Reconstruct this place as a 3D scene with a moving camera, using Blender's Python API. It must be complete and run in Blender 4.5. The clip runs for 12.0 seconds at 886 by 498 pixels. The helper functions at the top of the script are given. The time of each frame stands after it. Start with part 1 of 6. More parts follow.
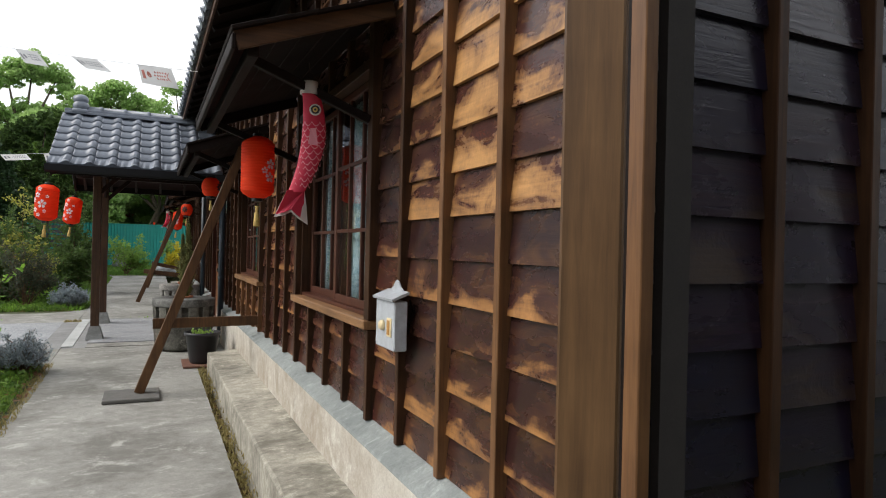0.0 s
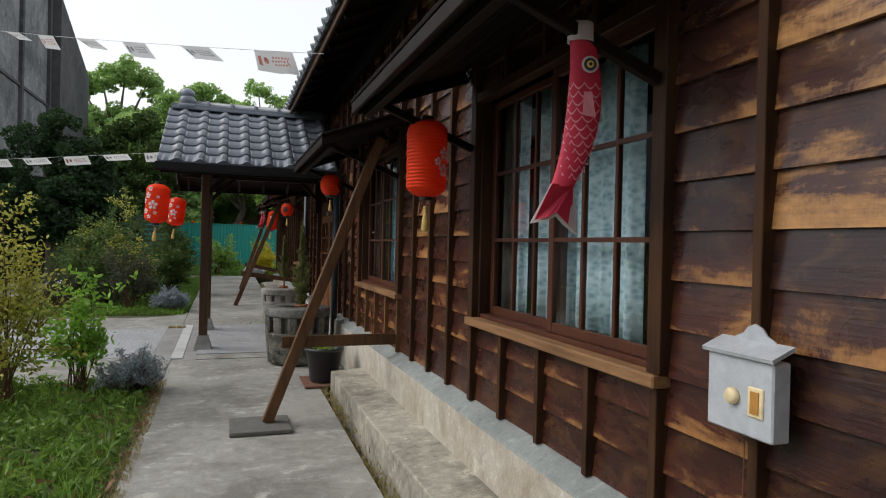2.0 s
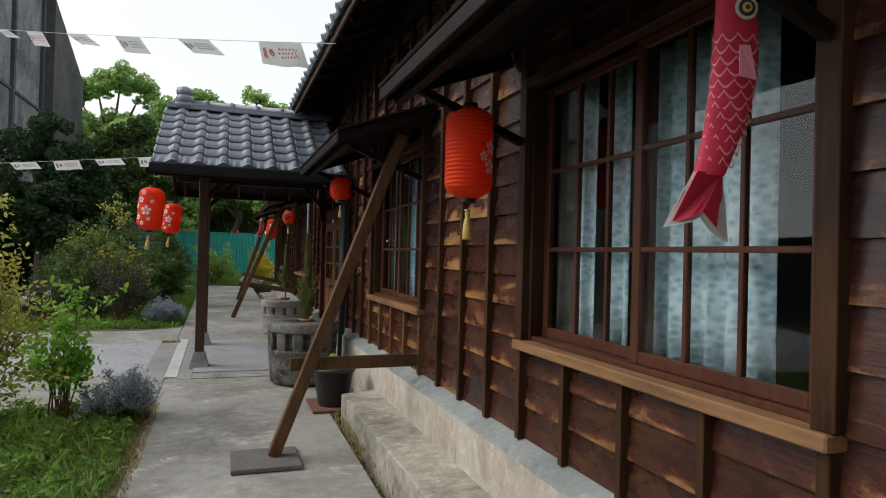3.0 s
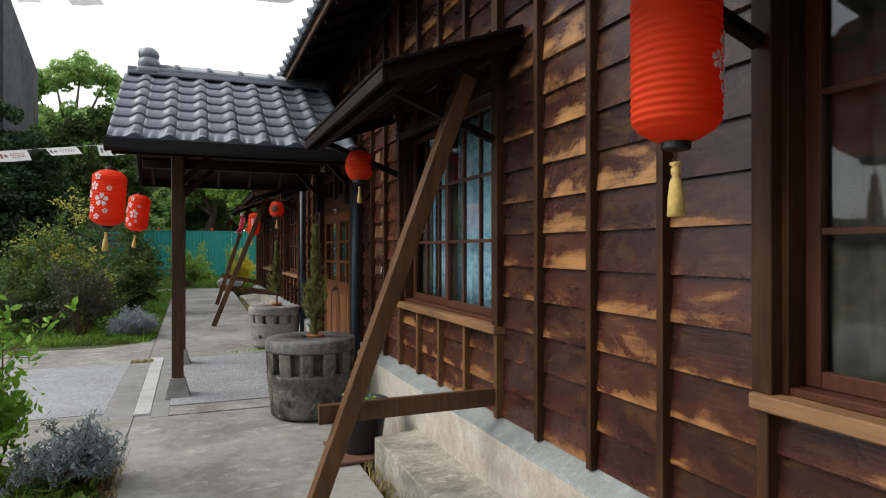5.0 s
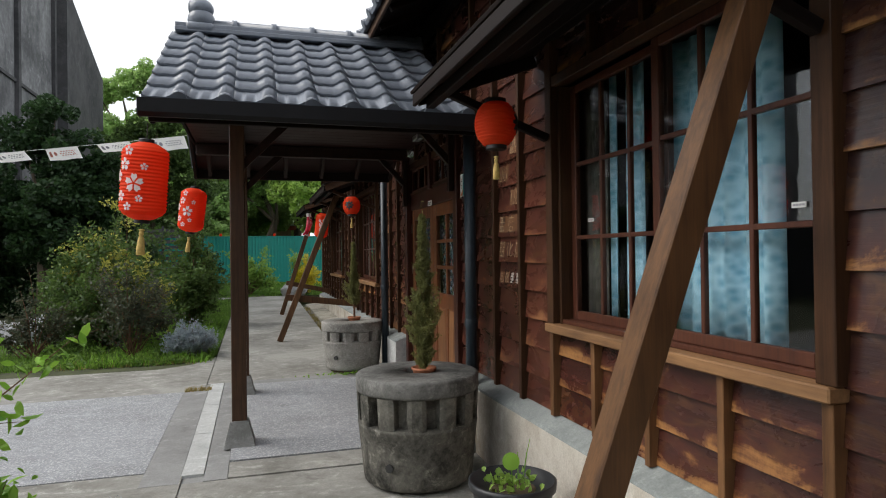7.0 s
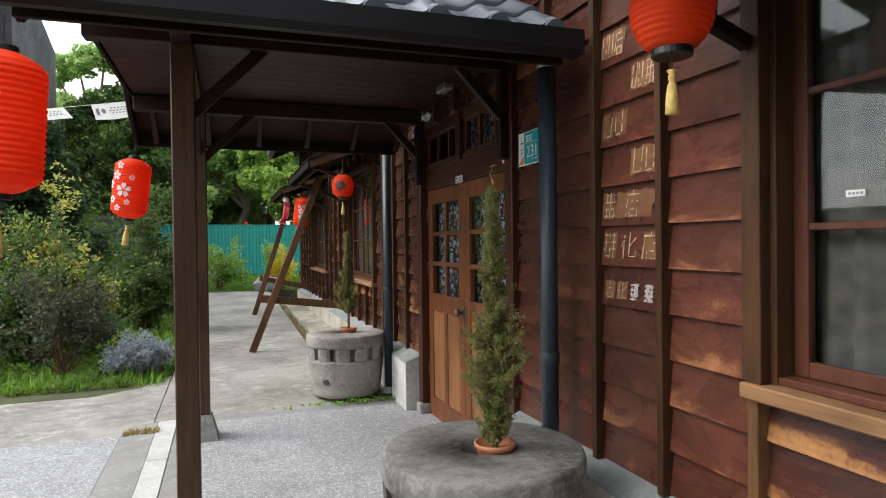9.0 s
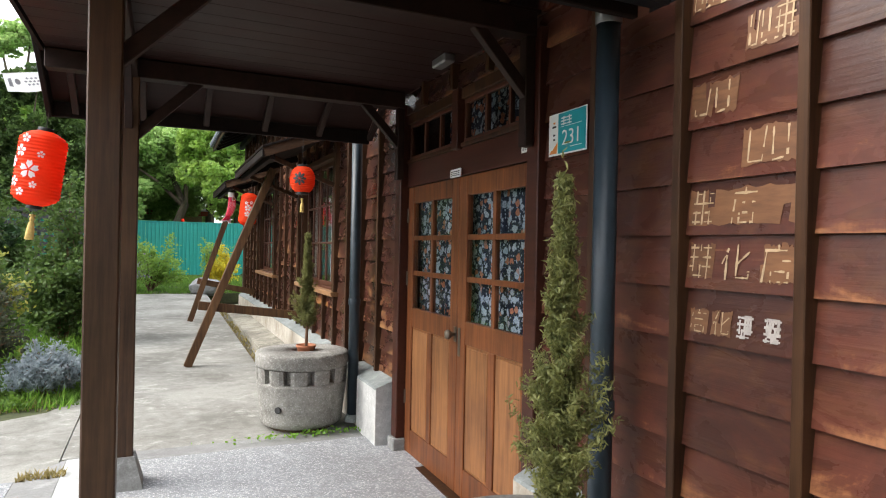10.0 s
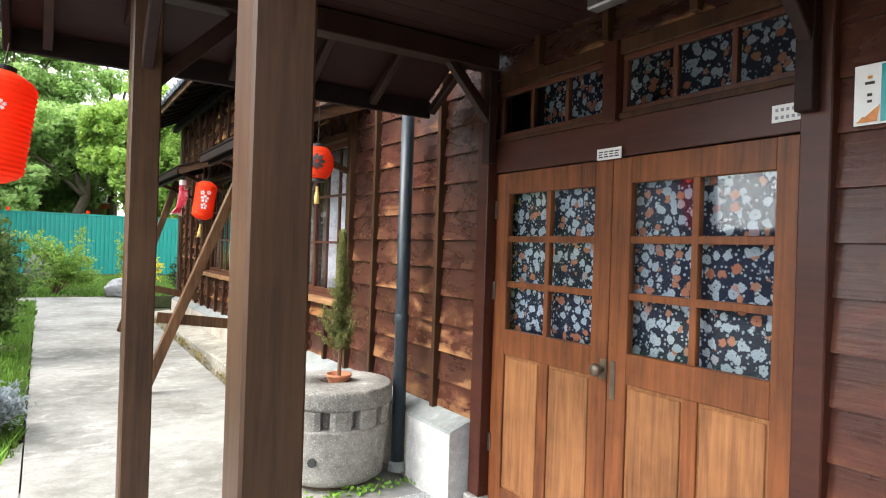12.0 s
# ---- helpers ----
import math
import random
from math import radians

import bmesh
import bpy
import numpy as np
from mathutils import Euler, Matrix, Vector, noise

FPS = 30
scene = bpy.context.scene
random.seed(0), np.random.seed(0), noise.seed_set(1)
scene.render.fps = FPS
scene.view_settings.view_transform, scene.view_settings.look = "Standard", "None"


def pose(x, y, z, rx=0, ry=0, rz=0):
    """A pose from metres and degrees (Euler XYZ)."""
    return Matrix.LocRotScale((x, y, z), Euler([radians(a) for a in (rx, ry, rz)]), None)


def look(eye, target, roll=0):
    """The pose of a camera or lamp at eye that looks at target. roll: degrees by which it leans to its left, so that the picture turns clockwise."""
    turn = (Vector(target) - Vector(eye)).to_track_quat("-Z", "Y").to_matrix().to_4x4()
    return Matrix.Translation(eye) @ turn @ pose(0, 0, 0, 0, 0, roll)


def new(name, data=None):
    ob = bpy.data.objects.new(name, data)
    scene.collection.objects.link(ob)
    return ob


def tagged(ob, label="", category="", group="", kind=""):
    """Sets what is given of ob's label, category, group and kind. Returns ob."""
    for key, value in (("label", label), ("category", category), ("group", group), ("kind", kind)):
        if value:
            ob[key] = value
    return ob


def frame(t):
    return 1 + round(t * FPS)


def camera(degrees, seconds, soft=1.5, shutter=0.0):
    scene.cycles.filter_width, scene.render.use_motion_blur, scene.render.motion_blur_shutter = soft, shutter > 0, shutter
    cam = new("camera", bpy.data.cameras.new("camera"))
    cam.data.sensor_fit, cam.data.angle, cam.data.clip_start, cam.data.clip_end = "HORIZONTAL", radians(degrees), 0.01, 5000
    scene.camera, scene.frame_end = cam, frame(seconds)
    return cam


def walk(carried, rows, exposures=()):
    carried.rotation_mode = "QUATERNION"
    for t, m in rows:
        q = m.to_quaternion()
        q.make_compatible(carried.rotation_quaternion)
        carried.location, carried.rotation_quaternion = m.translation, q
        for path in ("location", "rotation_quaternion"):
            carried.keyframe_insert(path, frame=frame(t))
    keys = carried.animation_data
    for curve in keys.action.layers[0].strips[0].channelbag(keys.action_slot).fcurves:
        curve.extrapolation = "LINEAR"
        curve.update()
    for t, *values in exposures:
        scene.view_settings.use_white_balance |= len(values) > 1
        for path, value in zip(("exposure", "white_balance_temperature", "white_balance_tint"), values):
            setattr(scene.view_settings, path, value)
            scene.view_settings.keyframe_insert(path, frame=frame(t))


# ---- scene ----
cam = camera(70.2, 12.0, soft=1.05)
PATH = [
    (0.0, (0.013, 0.010, 1.501), (0.858, 1.823, 1.501), 1.30),
    (0.5, (-0.146, 0.271, 1.534), (0.659, 2.102, 1.529), 1.30),
    (1.0, (-0.238, 0.572, 1.503), (0.452, 2.449, 1.487), 1.39),
    (1.5, (-0.303, 0.947, 1.516), (0.340, 2.841, 1.506), 1.55),
    (2.0, (-0.403, 1.306, 1.561), (0.246, 3.197, 1.550), 1.34),
    (2.5, (-0.421, 1.626, 1.568), (0.236, 3.515, 1.577), 1.44),
    (3.0, (-0.452, 1.965, 1.559), (0.210, 3.853, 1.578), 1.48),
    (5.0, (-0.535, 3.610, 1.553), (0.201, 5.470, 1.552), -0.07),
    (5.5, (-0.524, 4.037, 1.555), (0.196, 5.903, 1.569), -0.36),
    (6.0, (-0.558, 4.494, 1.544), (0.110, 6.379, 1.564), -0.65),
    (6.5, (-0.541, 4.916, 1.529), (0.050, 6.827, 1.555), -0.77),
    (7.0, (-0.554, 5.378, 1.522), (0.016, 7.295, 1.536), -0.74),
    (7.2, (-0.575, 5.527, 1.503), (-0.011, 7.446, 1.533), -0.50),
    (8.8, (-0.498, 6.925, 1.556), (0.135, 8.822, 1.539), -1.01),
    (9.0, (-0.489, 7.112, 1.569), (0.158, 9.004, 1.547), -0.70),
    (9.5, (-0.478, 7.564, 1.589), (0.260, 9.423, 1.564), 0.06),
    (10.0, (-0.498, 7.971, 1.572), (0.319, 9.797, 1.569), 1.15),
    (10.5, (-0.494, 8.376, 1.562), (0.397, 10.167, 1.561), 1.80),
    (11.0, (-0.616, 8.737, 1.565), (0.404, 10.457, 1.565), 1.93),
    (11.5, (-0.831, 9.083, 1.562), (0.223, 10.782, 1.564), 1.75),
    (12.0, (-1.020, 9.402, 1.569), (0.054, 11.088, 1.571), 1.86),
]
EXPOSURES = [(0.0, 0.5), (1.0, 0.35), (2.0, 0.1), (3.0, 0.1), (5.0, 0.42), (6.0, 0.38), (7.0, 0.35), (9.0, 1.08), (9.5, 1.28), (10.5, 1.75), (11.0, 1.93), (12.0, 2.05)]
walk(cam, [(t, look(eye, target, roll)) for t, eye, target, roll in PATH], EXPOSURES)

# ---- light ----
world = bpy.data.worlds.new("overcast_sky")
scene.world = world
world.use_nodes = True
wt = world.node_tree
sky = wt.nodes.new("ShaderNodeTexSky")
sky.sky_type = "NISHITA"
sky.sun_disc = False
sky.sun_elevation = radians(43)
sky.sun_rotation = radians(285)
sky.dust_density = 2.0
sky.air_density = 1.0
haze = wt.nodes.new("ShaderNodeHueSaturation")
haze.inputs["Saturation"].default_value = 0.25
wt.links.new(sky.outputs["Color"], haze.inputs["Color"])
cloud = wt.nodes.new("ShaderNodeMix")
cloud.data_type = "RGBA"
cloud.inputs[0].default_value = 0.65
cloud.inputs[7].default_value = (6.3, 6.5, 6.8, 1.0)
wt.links.new(haze.outputs["Color"], cloud.inputs[6])
wt.links.new(cloud.outputs[2], wt.nodes["Background"].inputs["Color"])
wt.nodes["Background"].inputs["Strength"].default_value = 0.165
sun = new("sun", bpy.data.lights.new("sun", "SUN"))
sun.data.energy = 1.5
sun.data.angle = radians(40)
sun.data.color = (1.0, 0.95, 0.88)
sun.matrix_world = look((-20, 13, 19), (0, 8, 0))


# ---- materials ----
def material(name):
    m = bpy.data.materials.new(name)
    m.use_nodes = True
    return m, m.node_tree, m.node_tree.nodes["Principled BSDF"]


def put(nt, socket, value):
    if isinstance(value, bpy.types.NodeSocket):
        nt.links.new(value, socket)
    elif isinstance(value, (tuple, list)) and len(value) == 3 and socket.type == "RGBA":
        socket.default_value = (*value, 1.0)
    else:
        socket.default_value = value


def coords(nt, kind="Object"):
    return nt.nodes.new("ShaderNodeTexCoord").outputs[kind]


def position(nt):
    return nt.nodes.new("ShaderNodeNewGeometry").outputs["Position"]


def island(nt):
    return nt.nodes.new("ShaderNodeNewGeometry").outputs["Random Per Island"]


def chance(nt):
    return nt.nodes.new("ShaderNodeObjectInfo").outputs["Random"]


def scaled(nt, vec, scale, shift=(0, 0, 0)):
    n = nt.nodes.new("ShaderNodeMapping")
    put(nt, n.inputs["Vector"], vec)
    n.inputs["Scale"].default_value = scale
    put(nt, n.inputs["Location"], shift)
    return n.outputs["Vector"]


def fbm(nt, vec, scale=1.0, detail=4.0, rough=0.55, warp=0.0):
    n = nt.nodes.new("ShaderNodeTexNoise")
    put(nt, n.inputs["Vector"], vec)
    n.inputs["Scale"].default_value = scale
    n.inputs["Detail"].default_value = detail
    n.inputs["Roughness"].default_value = rough
    n.inputs["Distortion"].default_value = warp
    return n.outputs["Fac"]


def cells(nt, vec, scale, out="Distance", feature="F1"):
    n = nt.nodes.new("ShaderNodeTexVoronoi")
    n.feature = feature
    put(nt, n.inputs["Vector"], vec)
    n.inputs["Scale"].default_value = scale
    return n.outputs[out]


def calc(nt, op, a, b=0.0, c=None):
    n = nt.nodes.new("ShaderNodeMath")
    n.operation = op
    put(nt, n.inputs[0], a)
    put(nt, n.inputs[1], b)
    if c is not None:
        put(nt, n.inputs[2], c)
    return n.outputs[0]


def ramp(nt, fac, stops):
    n = nt.nodes.new("ShaderNodeValToRGB")
    put(nt, n.inputs["Fac"], fac)
    e = n.color_ramp.elements
    while len(e) < len(stops):
        e.new(0.5)
    for el, (p, c) in zip(e, stops):
        el.position = p
        el.color = (c, c, c, 1) if isinstance(c, (int, float)) else (*c, 1)
    return n.outputs["Color"]


def blend(nt, fac, a, b, kind="MIX"):
    n = nt.nodes.new("ShaderNodeMix")
    n.data_type = "RGBA"
    n.blend_type = kind
    put(nt, n.inputs[0], fac)
    put(nt, n.inputs[6], a)
    put(nt, n.inputs[7], b)
    return n.outputs[2]


def axis(nt, vec, which):
    n = nt.nodes.new("ShaderNodeSeparateXYZ")
    put(nt, n.inputs[0], vec)
    return n.outputs[which]


def triple(nt, x, y, z):
    n = nt.nodes.new("ShaderNodeCombineXYZ")
    put(nt, n.inputs[0], x)
    put(nt, n.inputs[1], y)
    put(nt, n.inputs[2], z)
    return n.outputs[0]


def relief(nt, bsdf, height, strength=0.3, depth=0.01):
    n = nt.nodes.new("ShaderNodeBump")
    n.inputs["Strength"].default_value = strength
    n.inputs["Distance"].default_value = depth
    put(nt, n.inputs["Height"], height)
    nt.links.new(n.outputs["Normal"], bsdf.inputs["Normal"])


def weatherboard(name, wear, dark=(0.045, 0.014, 0.010), red=(0.120, 0.030, 0.018), bare=(0.42, 0.20, 0.065), along="Y", board=0.174, shine=0.46, edge=0.20):
    """Dark-stained lapped board, rubbed down to bare wood in streaks, mostly along its lower edge."""
    m, nt, b = material(name)
    rnd = chance(nt)
    far = calc(nt, "MULTIPLY", rnd, 53.0)
    ob = scaled(nt, coords(nt), (1, 1, 1), triple(nt, far, far, far))
    grain_scale = (60, 3.0, 70) if along == "Y" else (3.0, 60, 70)
    patch_scale = (4, 3.0, 6.5) if along == "Y" else (3.0, 4, 6.5)
    grain = fbm(nt, scaled(nt, ob, grain_scale), 1.0, 5, 0.6, 0.3)
    patch = fbm(nt, scaled(nt, ob, patch_scale), 1.0, 6, 0.62, 0.6)
    low = calc(nt, "SUBTRACT", 1.0, calc(nt, "DIVIDE", axis(nt, coords(nt), 2), board))
    broad = fbm(nt, position(nt), 0.55, 2)
    v = calc(nt, "ADD", patch, calc(nt, "MULTIPLY", low, edge))
    v = calc(nt, "ADD", v, calc(nt, "MULTIPLY", calc(nt, "SUBTRACT", rnd, 0.5), 0.20))
    v = calc(nt, "ADD", v, calc(nt, "MULTIPLY", calc(nt, "SUBTRACT", grain, 0.5), 0.15))
    v = calc(nt, "ADD", v, calc(nt, "MULTIPLY", calc(nt, "SUBTRACT", broad, 0.5), 0.5))
    rag = fbm(nt, scaled(nt, ob, (1, 1, 0.45)), 85.0, 3, 0.6)
    v = calc(nt, "ADD", v, calc(nt, "MULTIPLY", calc(nt, "SUBTRACT", rag, 0.5), 0.10))
    mask = ramp(nt, calc(nt, "ADD", v, wear), [(0.60, 0.0), (0.70, 0.62), (0.84, 1.0)])
    thin = ramp(nt, calc(nt, "ADD", v, wear), [(0.40, 0.0), (0.72, 1.0)])
    veil = ramp(nt, fbm(nt, scaled(nt, ob, (7, 4.5, 11)), 1.0, 5, 0.7, 0.8), [(0.48, 0.0), (0.74, 0.42)])
    stain = blend(nt, thin, dark, red)
    stain = blend(nt, calc(nt, "MULTIPLY", grain, 0.5), stain, blend(nt, rnd, (0.03, 0.012, 0.010), (0.09, 0.03, 0.02)))
    stain = blend(nt, veil, stain, tuple(c * 0.45 for c in bare))
    tan = blend(nt, calc(nt, "ADD", calc(nt, "MULTIPLY", grain, 0.6), calc(nt, "MULTIPLY", rag, 0.4)), tuple(c * 0.55 for c in bare), tuple(min(1, c * 1.35) for c in bare))
    put(nt, b.inputs["Base Color"], blend(nt, mask, stain, tan))
    put(nt, b.inputs["Roughness"], calc(nt, "ADD", calc(nt, "MULTIPLY", mask, 0.14), calc(nt, "ADD", 0.13, calc(nt, "MULTIPLY", patch, 0.30))))
    b.inputs["Specular IOR Level"].default_value = shine
    relief(nt, b, calc(nt, "SUBTRACT", calc(nt, "MULTIPLY", grain, 0.6), calc(nt, "MULTIPLY", mask, 0.5)), 0.45, 0.004)
    return m


def timber(name, deep, light, wear=0.0, rough=0.5, axis_scale=(30, 30, 1.8), shine=0.35):
    """Planed post or batten: long grain, knots and rubbed arrises."""
    m, nt, b = material(name)
    rnd = calc(nt, "MULTIPLY", chance(nt), 31.0)
    ob = scaled(nt, coords(nt), (1, 1, 1), triple(nt, rnd, rnd, rnd))
    grain = fbm(nt, scaled(nt, ob, axis_scale), 1.0, 6, 0.62, 0.5)
    blot = fbm(nt, ob, 2.6, 4, 0.6)
    v = calc(nt, "ADD", calc(nt, "ADD", calc(nt, "MULTIPLY", grain, 0.55), calc(nt, "MULTIPLY", blot, 0.45)), wear)
    fine = fbm(nt, scaled(nt, ob, tuple(a * 3 for a in axis_scale)), 1.0, 4, 0.65)
    v = calc(nt, "ADD", v, calc(nt, "MULTIPLY", calc(nt, "SUBTRACT", fine, 0.5), 0.22))
    put(nt, b.inputs["Base Color"], ramp(nt, v, [(0.30, deep), (0.72, light)]))
    put(nt, b.inputs["Roughness"], calc(nt, "ADD", rough - 0.1, calc(nt, "MULTIPLY", blot, 0.25)))
    b.inputs["Specular IOR Level"].default_value = shine
    relief(nt, b, grain, 0.25, 0.003)
    return m


def cement(name, base, stain, scale=1.0, speck=0.0, rough=0.85, dirty=0.5, scuff=0.55):
    """Cast cement: broad stains, trowel streaks, pale rubbed patches and fine grit."""
    m, nt, b = material(name)
    p = position(nt)
    big = fbm(nt, p, 0.9 * scale, 5, 0.62, 0.4)
    mid = fbm(nt, p, 9.0 * scale, 8, 0.72)
    streak = fbm(nt, scaled(nt, p, (1.0, 1.7, 1.2)), 2.1 * scale, 8, 0.74, 1.1)
    fine = fbm(nt, p, 90.0, 3, 0.65)
    v = calc(nt, "ADD", calc(nt, "ADD", calc(nt, "MULTIPLY", big, 0.48), calc(nt, "MULTIPLY", mid, 0.24)), calc(nt, "MULTIPLY", streak, 0.28))
    col = ramp(nt, v, [(0.41, stain), (0.5 + 0.10 - 0.08 * dirty, base)])
    pale = ramp(nt, calc(nt, "ADD", calc(nt, "MULTIPLY", streak, 0.7), calc(nt, "MULTIPLY", mid, 0.3)), [(0.55, 0.0), (0.63, scuff)])
    col = blend(nt, pale, col, tuple(min(0.8, c * 1.45) for c in base))
    blot = ramp(nt, fbm(nt, p, 2.7 * scale, 7, 0.72, 1.2), [(0.57, 0.0), (0.72, 0.45)])
    col = blend(nt, blot, col, tuple(c * 0.55 for c in stain))
    grit = ramp(nt, fine, [(0.36, 0.0), (0.66, 1.0)])
    if speck == 0:
        col = blend(nt, calc(nt, "MULTIPLY", grit, 0.28), col, tuple(c * 0.35 for c in base))
    else:
        tone = axis(nt, cells(nt, p, 88.0, "Color"), 0)
        stones = ramp(nt, tone, [(0.08, 0.13), (0.35, 0.37), (0.72, 0.56), (0.95, 0.84)])
        gaps = ramp(nt, cells(nt, p, 88.0), [(0.34, speck), (0.60, 0.0)])
        col = blend(nt, gaps, blend(nt, 0.30, col, (0.05, 0.05, 0.05)), blend(nt, 0.35, stones, col))
    put(nt, b.inputs["Base Color"], col)
    b.inputs["Roughness"].default_value = rough
    b.inputs["Specular IOR Level"].default_value = 0.25
    relief(nt, b, calc(nt, "ADD", calc(nt, "MULTIPLY", fine, 0.7), mid), 0.45, 0.007)
    return m


def plain(name, colour, rough=0.5, metal=0.0, vary=0.25, grit=14.0, spec=0.5):
    m, nt, b = material(name)
    n = fbm(nt, coords(nt), grit, 4, 0.6)
    n2 = fbm(nt, coords(nt), grit * 9, 3, 0.6)
    dark = tuple(c * (1 - vary) for c in colour)
    lite = tuple(min(1.0, c * (1 + vary)) for c in colour)
    put(nt, b.inputs["Base Color"], ramp(nt, calc(nt, "ADD", calc(nt, "MULTIPLY", n, 0.7), calc(nt, "MULTIPLY", n2, 0.3)), [(0.3, dark), (0.7, lite)]))
    put(nt, b.inputs["Roughness"], calc(nt, "ADD", rough - 0.08, calc(nt, "MULTIPLY", n, 0.16)))
    b.inputs["Metallic"].default_value = metal
    b.inputs["Specular IOR Level"].default_value = spec
    relief(nt, b, n2, 0.12, 0.002)
    return m


def leafy(name, dark, light, rough=0.5, through_light=0.25):
    m, nt, b = material(name)
    r = island(nt)
    n = fbm(nt, position(nt), 1.7, 3)
    put(nt, b.inputs["Base Color"], ramp(nt, calc(nt, "ADD", calc(nt, "MULTIPLY", r, 0.55), calc(nt, "MULTIPLY", n, 0.45)), [(0.2, dark), (0.8, light)]))
    b.inputs["Roughness"].default_value = rough
    b.inputs["Specular IOR Level"].default_value = 0.3
    tr = nt.nodes.new("ShaderNodeBsdfTranslucent")
    tr.inputs["Color"].default_value = (*[min(1, c * 1.6) for c in light], 1)
    mx = nt.nodes.new("ShaderNodeMixShader")
    mx.inputs[0].default_value = through_light
    out = nt.nodes["Material Output"]
    nt.links.new(b.outputs[0], mx.inputs[1])
    nt.links.new(tr.outputs[0], mx.inputs[2])
    nt.links.new(mx.outputs[0], out.inputs["Surface"])
    return m


def paper(name, colour, share=0.4, vary=0.08, rough=0.6):
    """Thin cloth or paper that lets some light through."""
    m = plain(name, colour, rough, 0, vary, 6)
    nt = m.node_tree
    tr = nt.nodes.new("ShaderNodeBsdfTranslucent")
    tr.inputs["Color"].default_value = (*colour, 1)
    mx = nt.nodes.new("ShaderNodeMixShader")
    mx.inputs[0].default_value = share
    nt.links.new(nt.nodes["Principled BSDF"].outputs[0], mx.inputs[1])
    nt.links.new(tr.outputs[0], mx.inputs[2])
    nt.links.new(mx.outputs[0], nt.nodes["Material Output"].inputs["Surface"])
    return m


def window_glass(name, tint=(0.92, 0.95, 0.95)):
    m, nt, b = material(name)
    clear = nt.nodes.new("ShaderNodeBsdfTransparent")
    clear.inputs["Color"].default_value = (*tint, 1)
    gloss = nt.nodes.new("ShaderNodeBsdfGlossy")
    gloss.inputs["Roughness"].default_value = 0.02
    edge = nt.nodes.new("ShaderNodeLayerWeight")
    edge.inputs["Blend"].default_value = 0.5
    share = calc(nt, "ADD", 0.045, calc(nt, "MULTIPLY", calc(nt, "POWER", edge.outputs["Facing"], 5.0), 0.95))
    wob = nt.nodes.new("ShaderNodeBump")
    wob.inputs["Strength"].default_value = 0.06
    wob.inputs["Distance"].default_value = 0.01
    nt.links.new(fbm(nt, position(nt), 5.0, 2), wob.inputs["Height"])
    nt.links.new(wob.outputs[0], gloss.inputs["Normal"])
    mx = nt.nodes.new("ShaderNodeMixShader")
    nt.links.new(share, mx.inputs[0])
    nt.links.new(clear.outputs[0], mx.inputs[1])
    nt.links.new(gloss.outputs[0], mx.inputs[2])
    nt.links.new(mx.outputs[0], nt.nodes["Material Output"].inputs["Surface"])
    return m


def floral(name, ground):
    """Printed cotton: pale and orange blossoms on navy."""
    m, nt, b = material(name)
    c = coords(nt)
    d = cells(nt, c, 22.0)
    pick = cells(nt, c, 22.0, "Color")
    hue = axis(nt, pick, 0)
    petal = calc(nt, "ADD", d, calc(nt, "MULTIPLY", calc(nt, "SUBTRACT", fbm(nt, c, 60.0, 2), 0.5), 0.5))
    mask = ramp(nt, petal, [(0.42, 1.0), (0.50, 0.0)])
    bloom = ramp(nt, hue, [(0.0, (0.58, 0.60, 0.66)), (0.70, (0.44, 0.50, 0.60)), (0.74, (0.55, 0.18, 0.10)), (0.95, (0.55, 0.24, 0.15))])
    core = ramp(nt, d, [(0.05, 1.0), (0.12, 0.0)])
    small = ramp(nt, cells(nt, scaled(nt, c, (1, 1, 1), (3.3, 1.7, 0.4)), 46.0), [(0.24, 1.0), (0.32, 0.0)])
    col = blend(nt, small, ground, (0.40, 0.45, 0.52))
    col = blend(nt, mask, col, bloom)
    col = blend(nt, core, col, (0.12, 0.1, 0.16))
    put(nt, b.inputs["Base Color"], col)
    b.inputs["Roughness"].default_value = 0.9
    return m


def lace(name, pale, deep, scale=26.0):
    m, nt, b = material(name)
    c = coords(nt)
    d = cells(nt, scaled(nt, c, (1, 1, 1.5)), scale)
    n = fbm(nt, c, 9.0, 4)
    put(nt, b.inputs["Base Color"], ramp(nt, calc(nt, "ADD", calc(nt, "MULTIPLY", d, 0.7), calc(nt, "MULTIPLY", n, 0.4)), [(0.3, deep), (0.7, pale)]))
    b.inputs["Roughness"].default_value = 0.85
    relief(nt, b, d, 0.4, 0.01)
    return m


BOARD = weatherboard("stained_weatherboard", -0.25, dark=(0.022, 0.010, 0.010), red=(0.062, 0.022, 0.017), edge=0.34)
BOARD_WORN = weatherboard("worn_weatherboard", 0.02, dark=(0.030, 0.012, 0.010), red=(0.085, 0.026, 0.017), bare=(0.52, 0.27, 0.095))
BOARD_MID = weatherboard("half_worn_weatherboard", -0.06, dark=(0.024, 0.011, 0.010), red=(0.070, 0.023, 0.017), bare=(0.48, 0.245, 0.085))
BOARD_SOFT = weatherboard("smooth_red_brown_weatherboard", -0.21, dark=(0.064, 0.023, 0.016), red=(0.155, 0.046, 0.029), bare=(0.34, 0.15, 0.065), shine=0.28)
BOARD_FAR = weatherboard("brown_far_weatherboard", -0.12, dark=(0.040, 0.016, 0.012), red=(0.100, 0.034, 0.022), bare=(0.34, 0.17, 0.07))
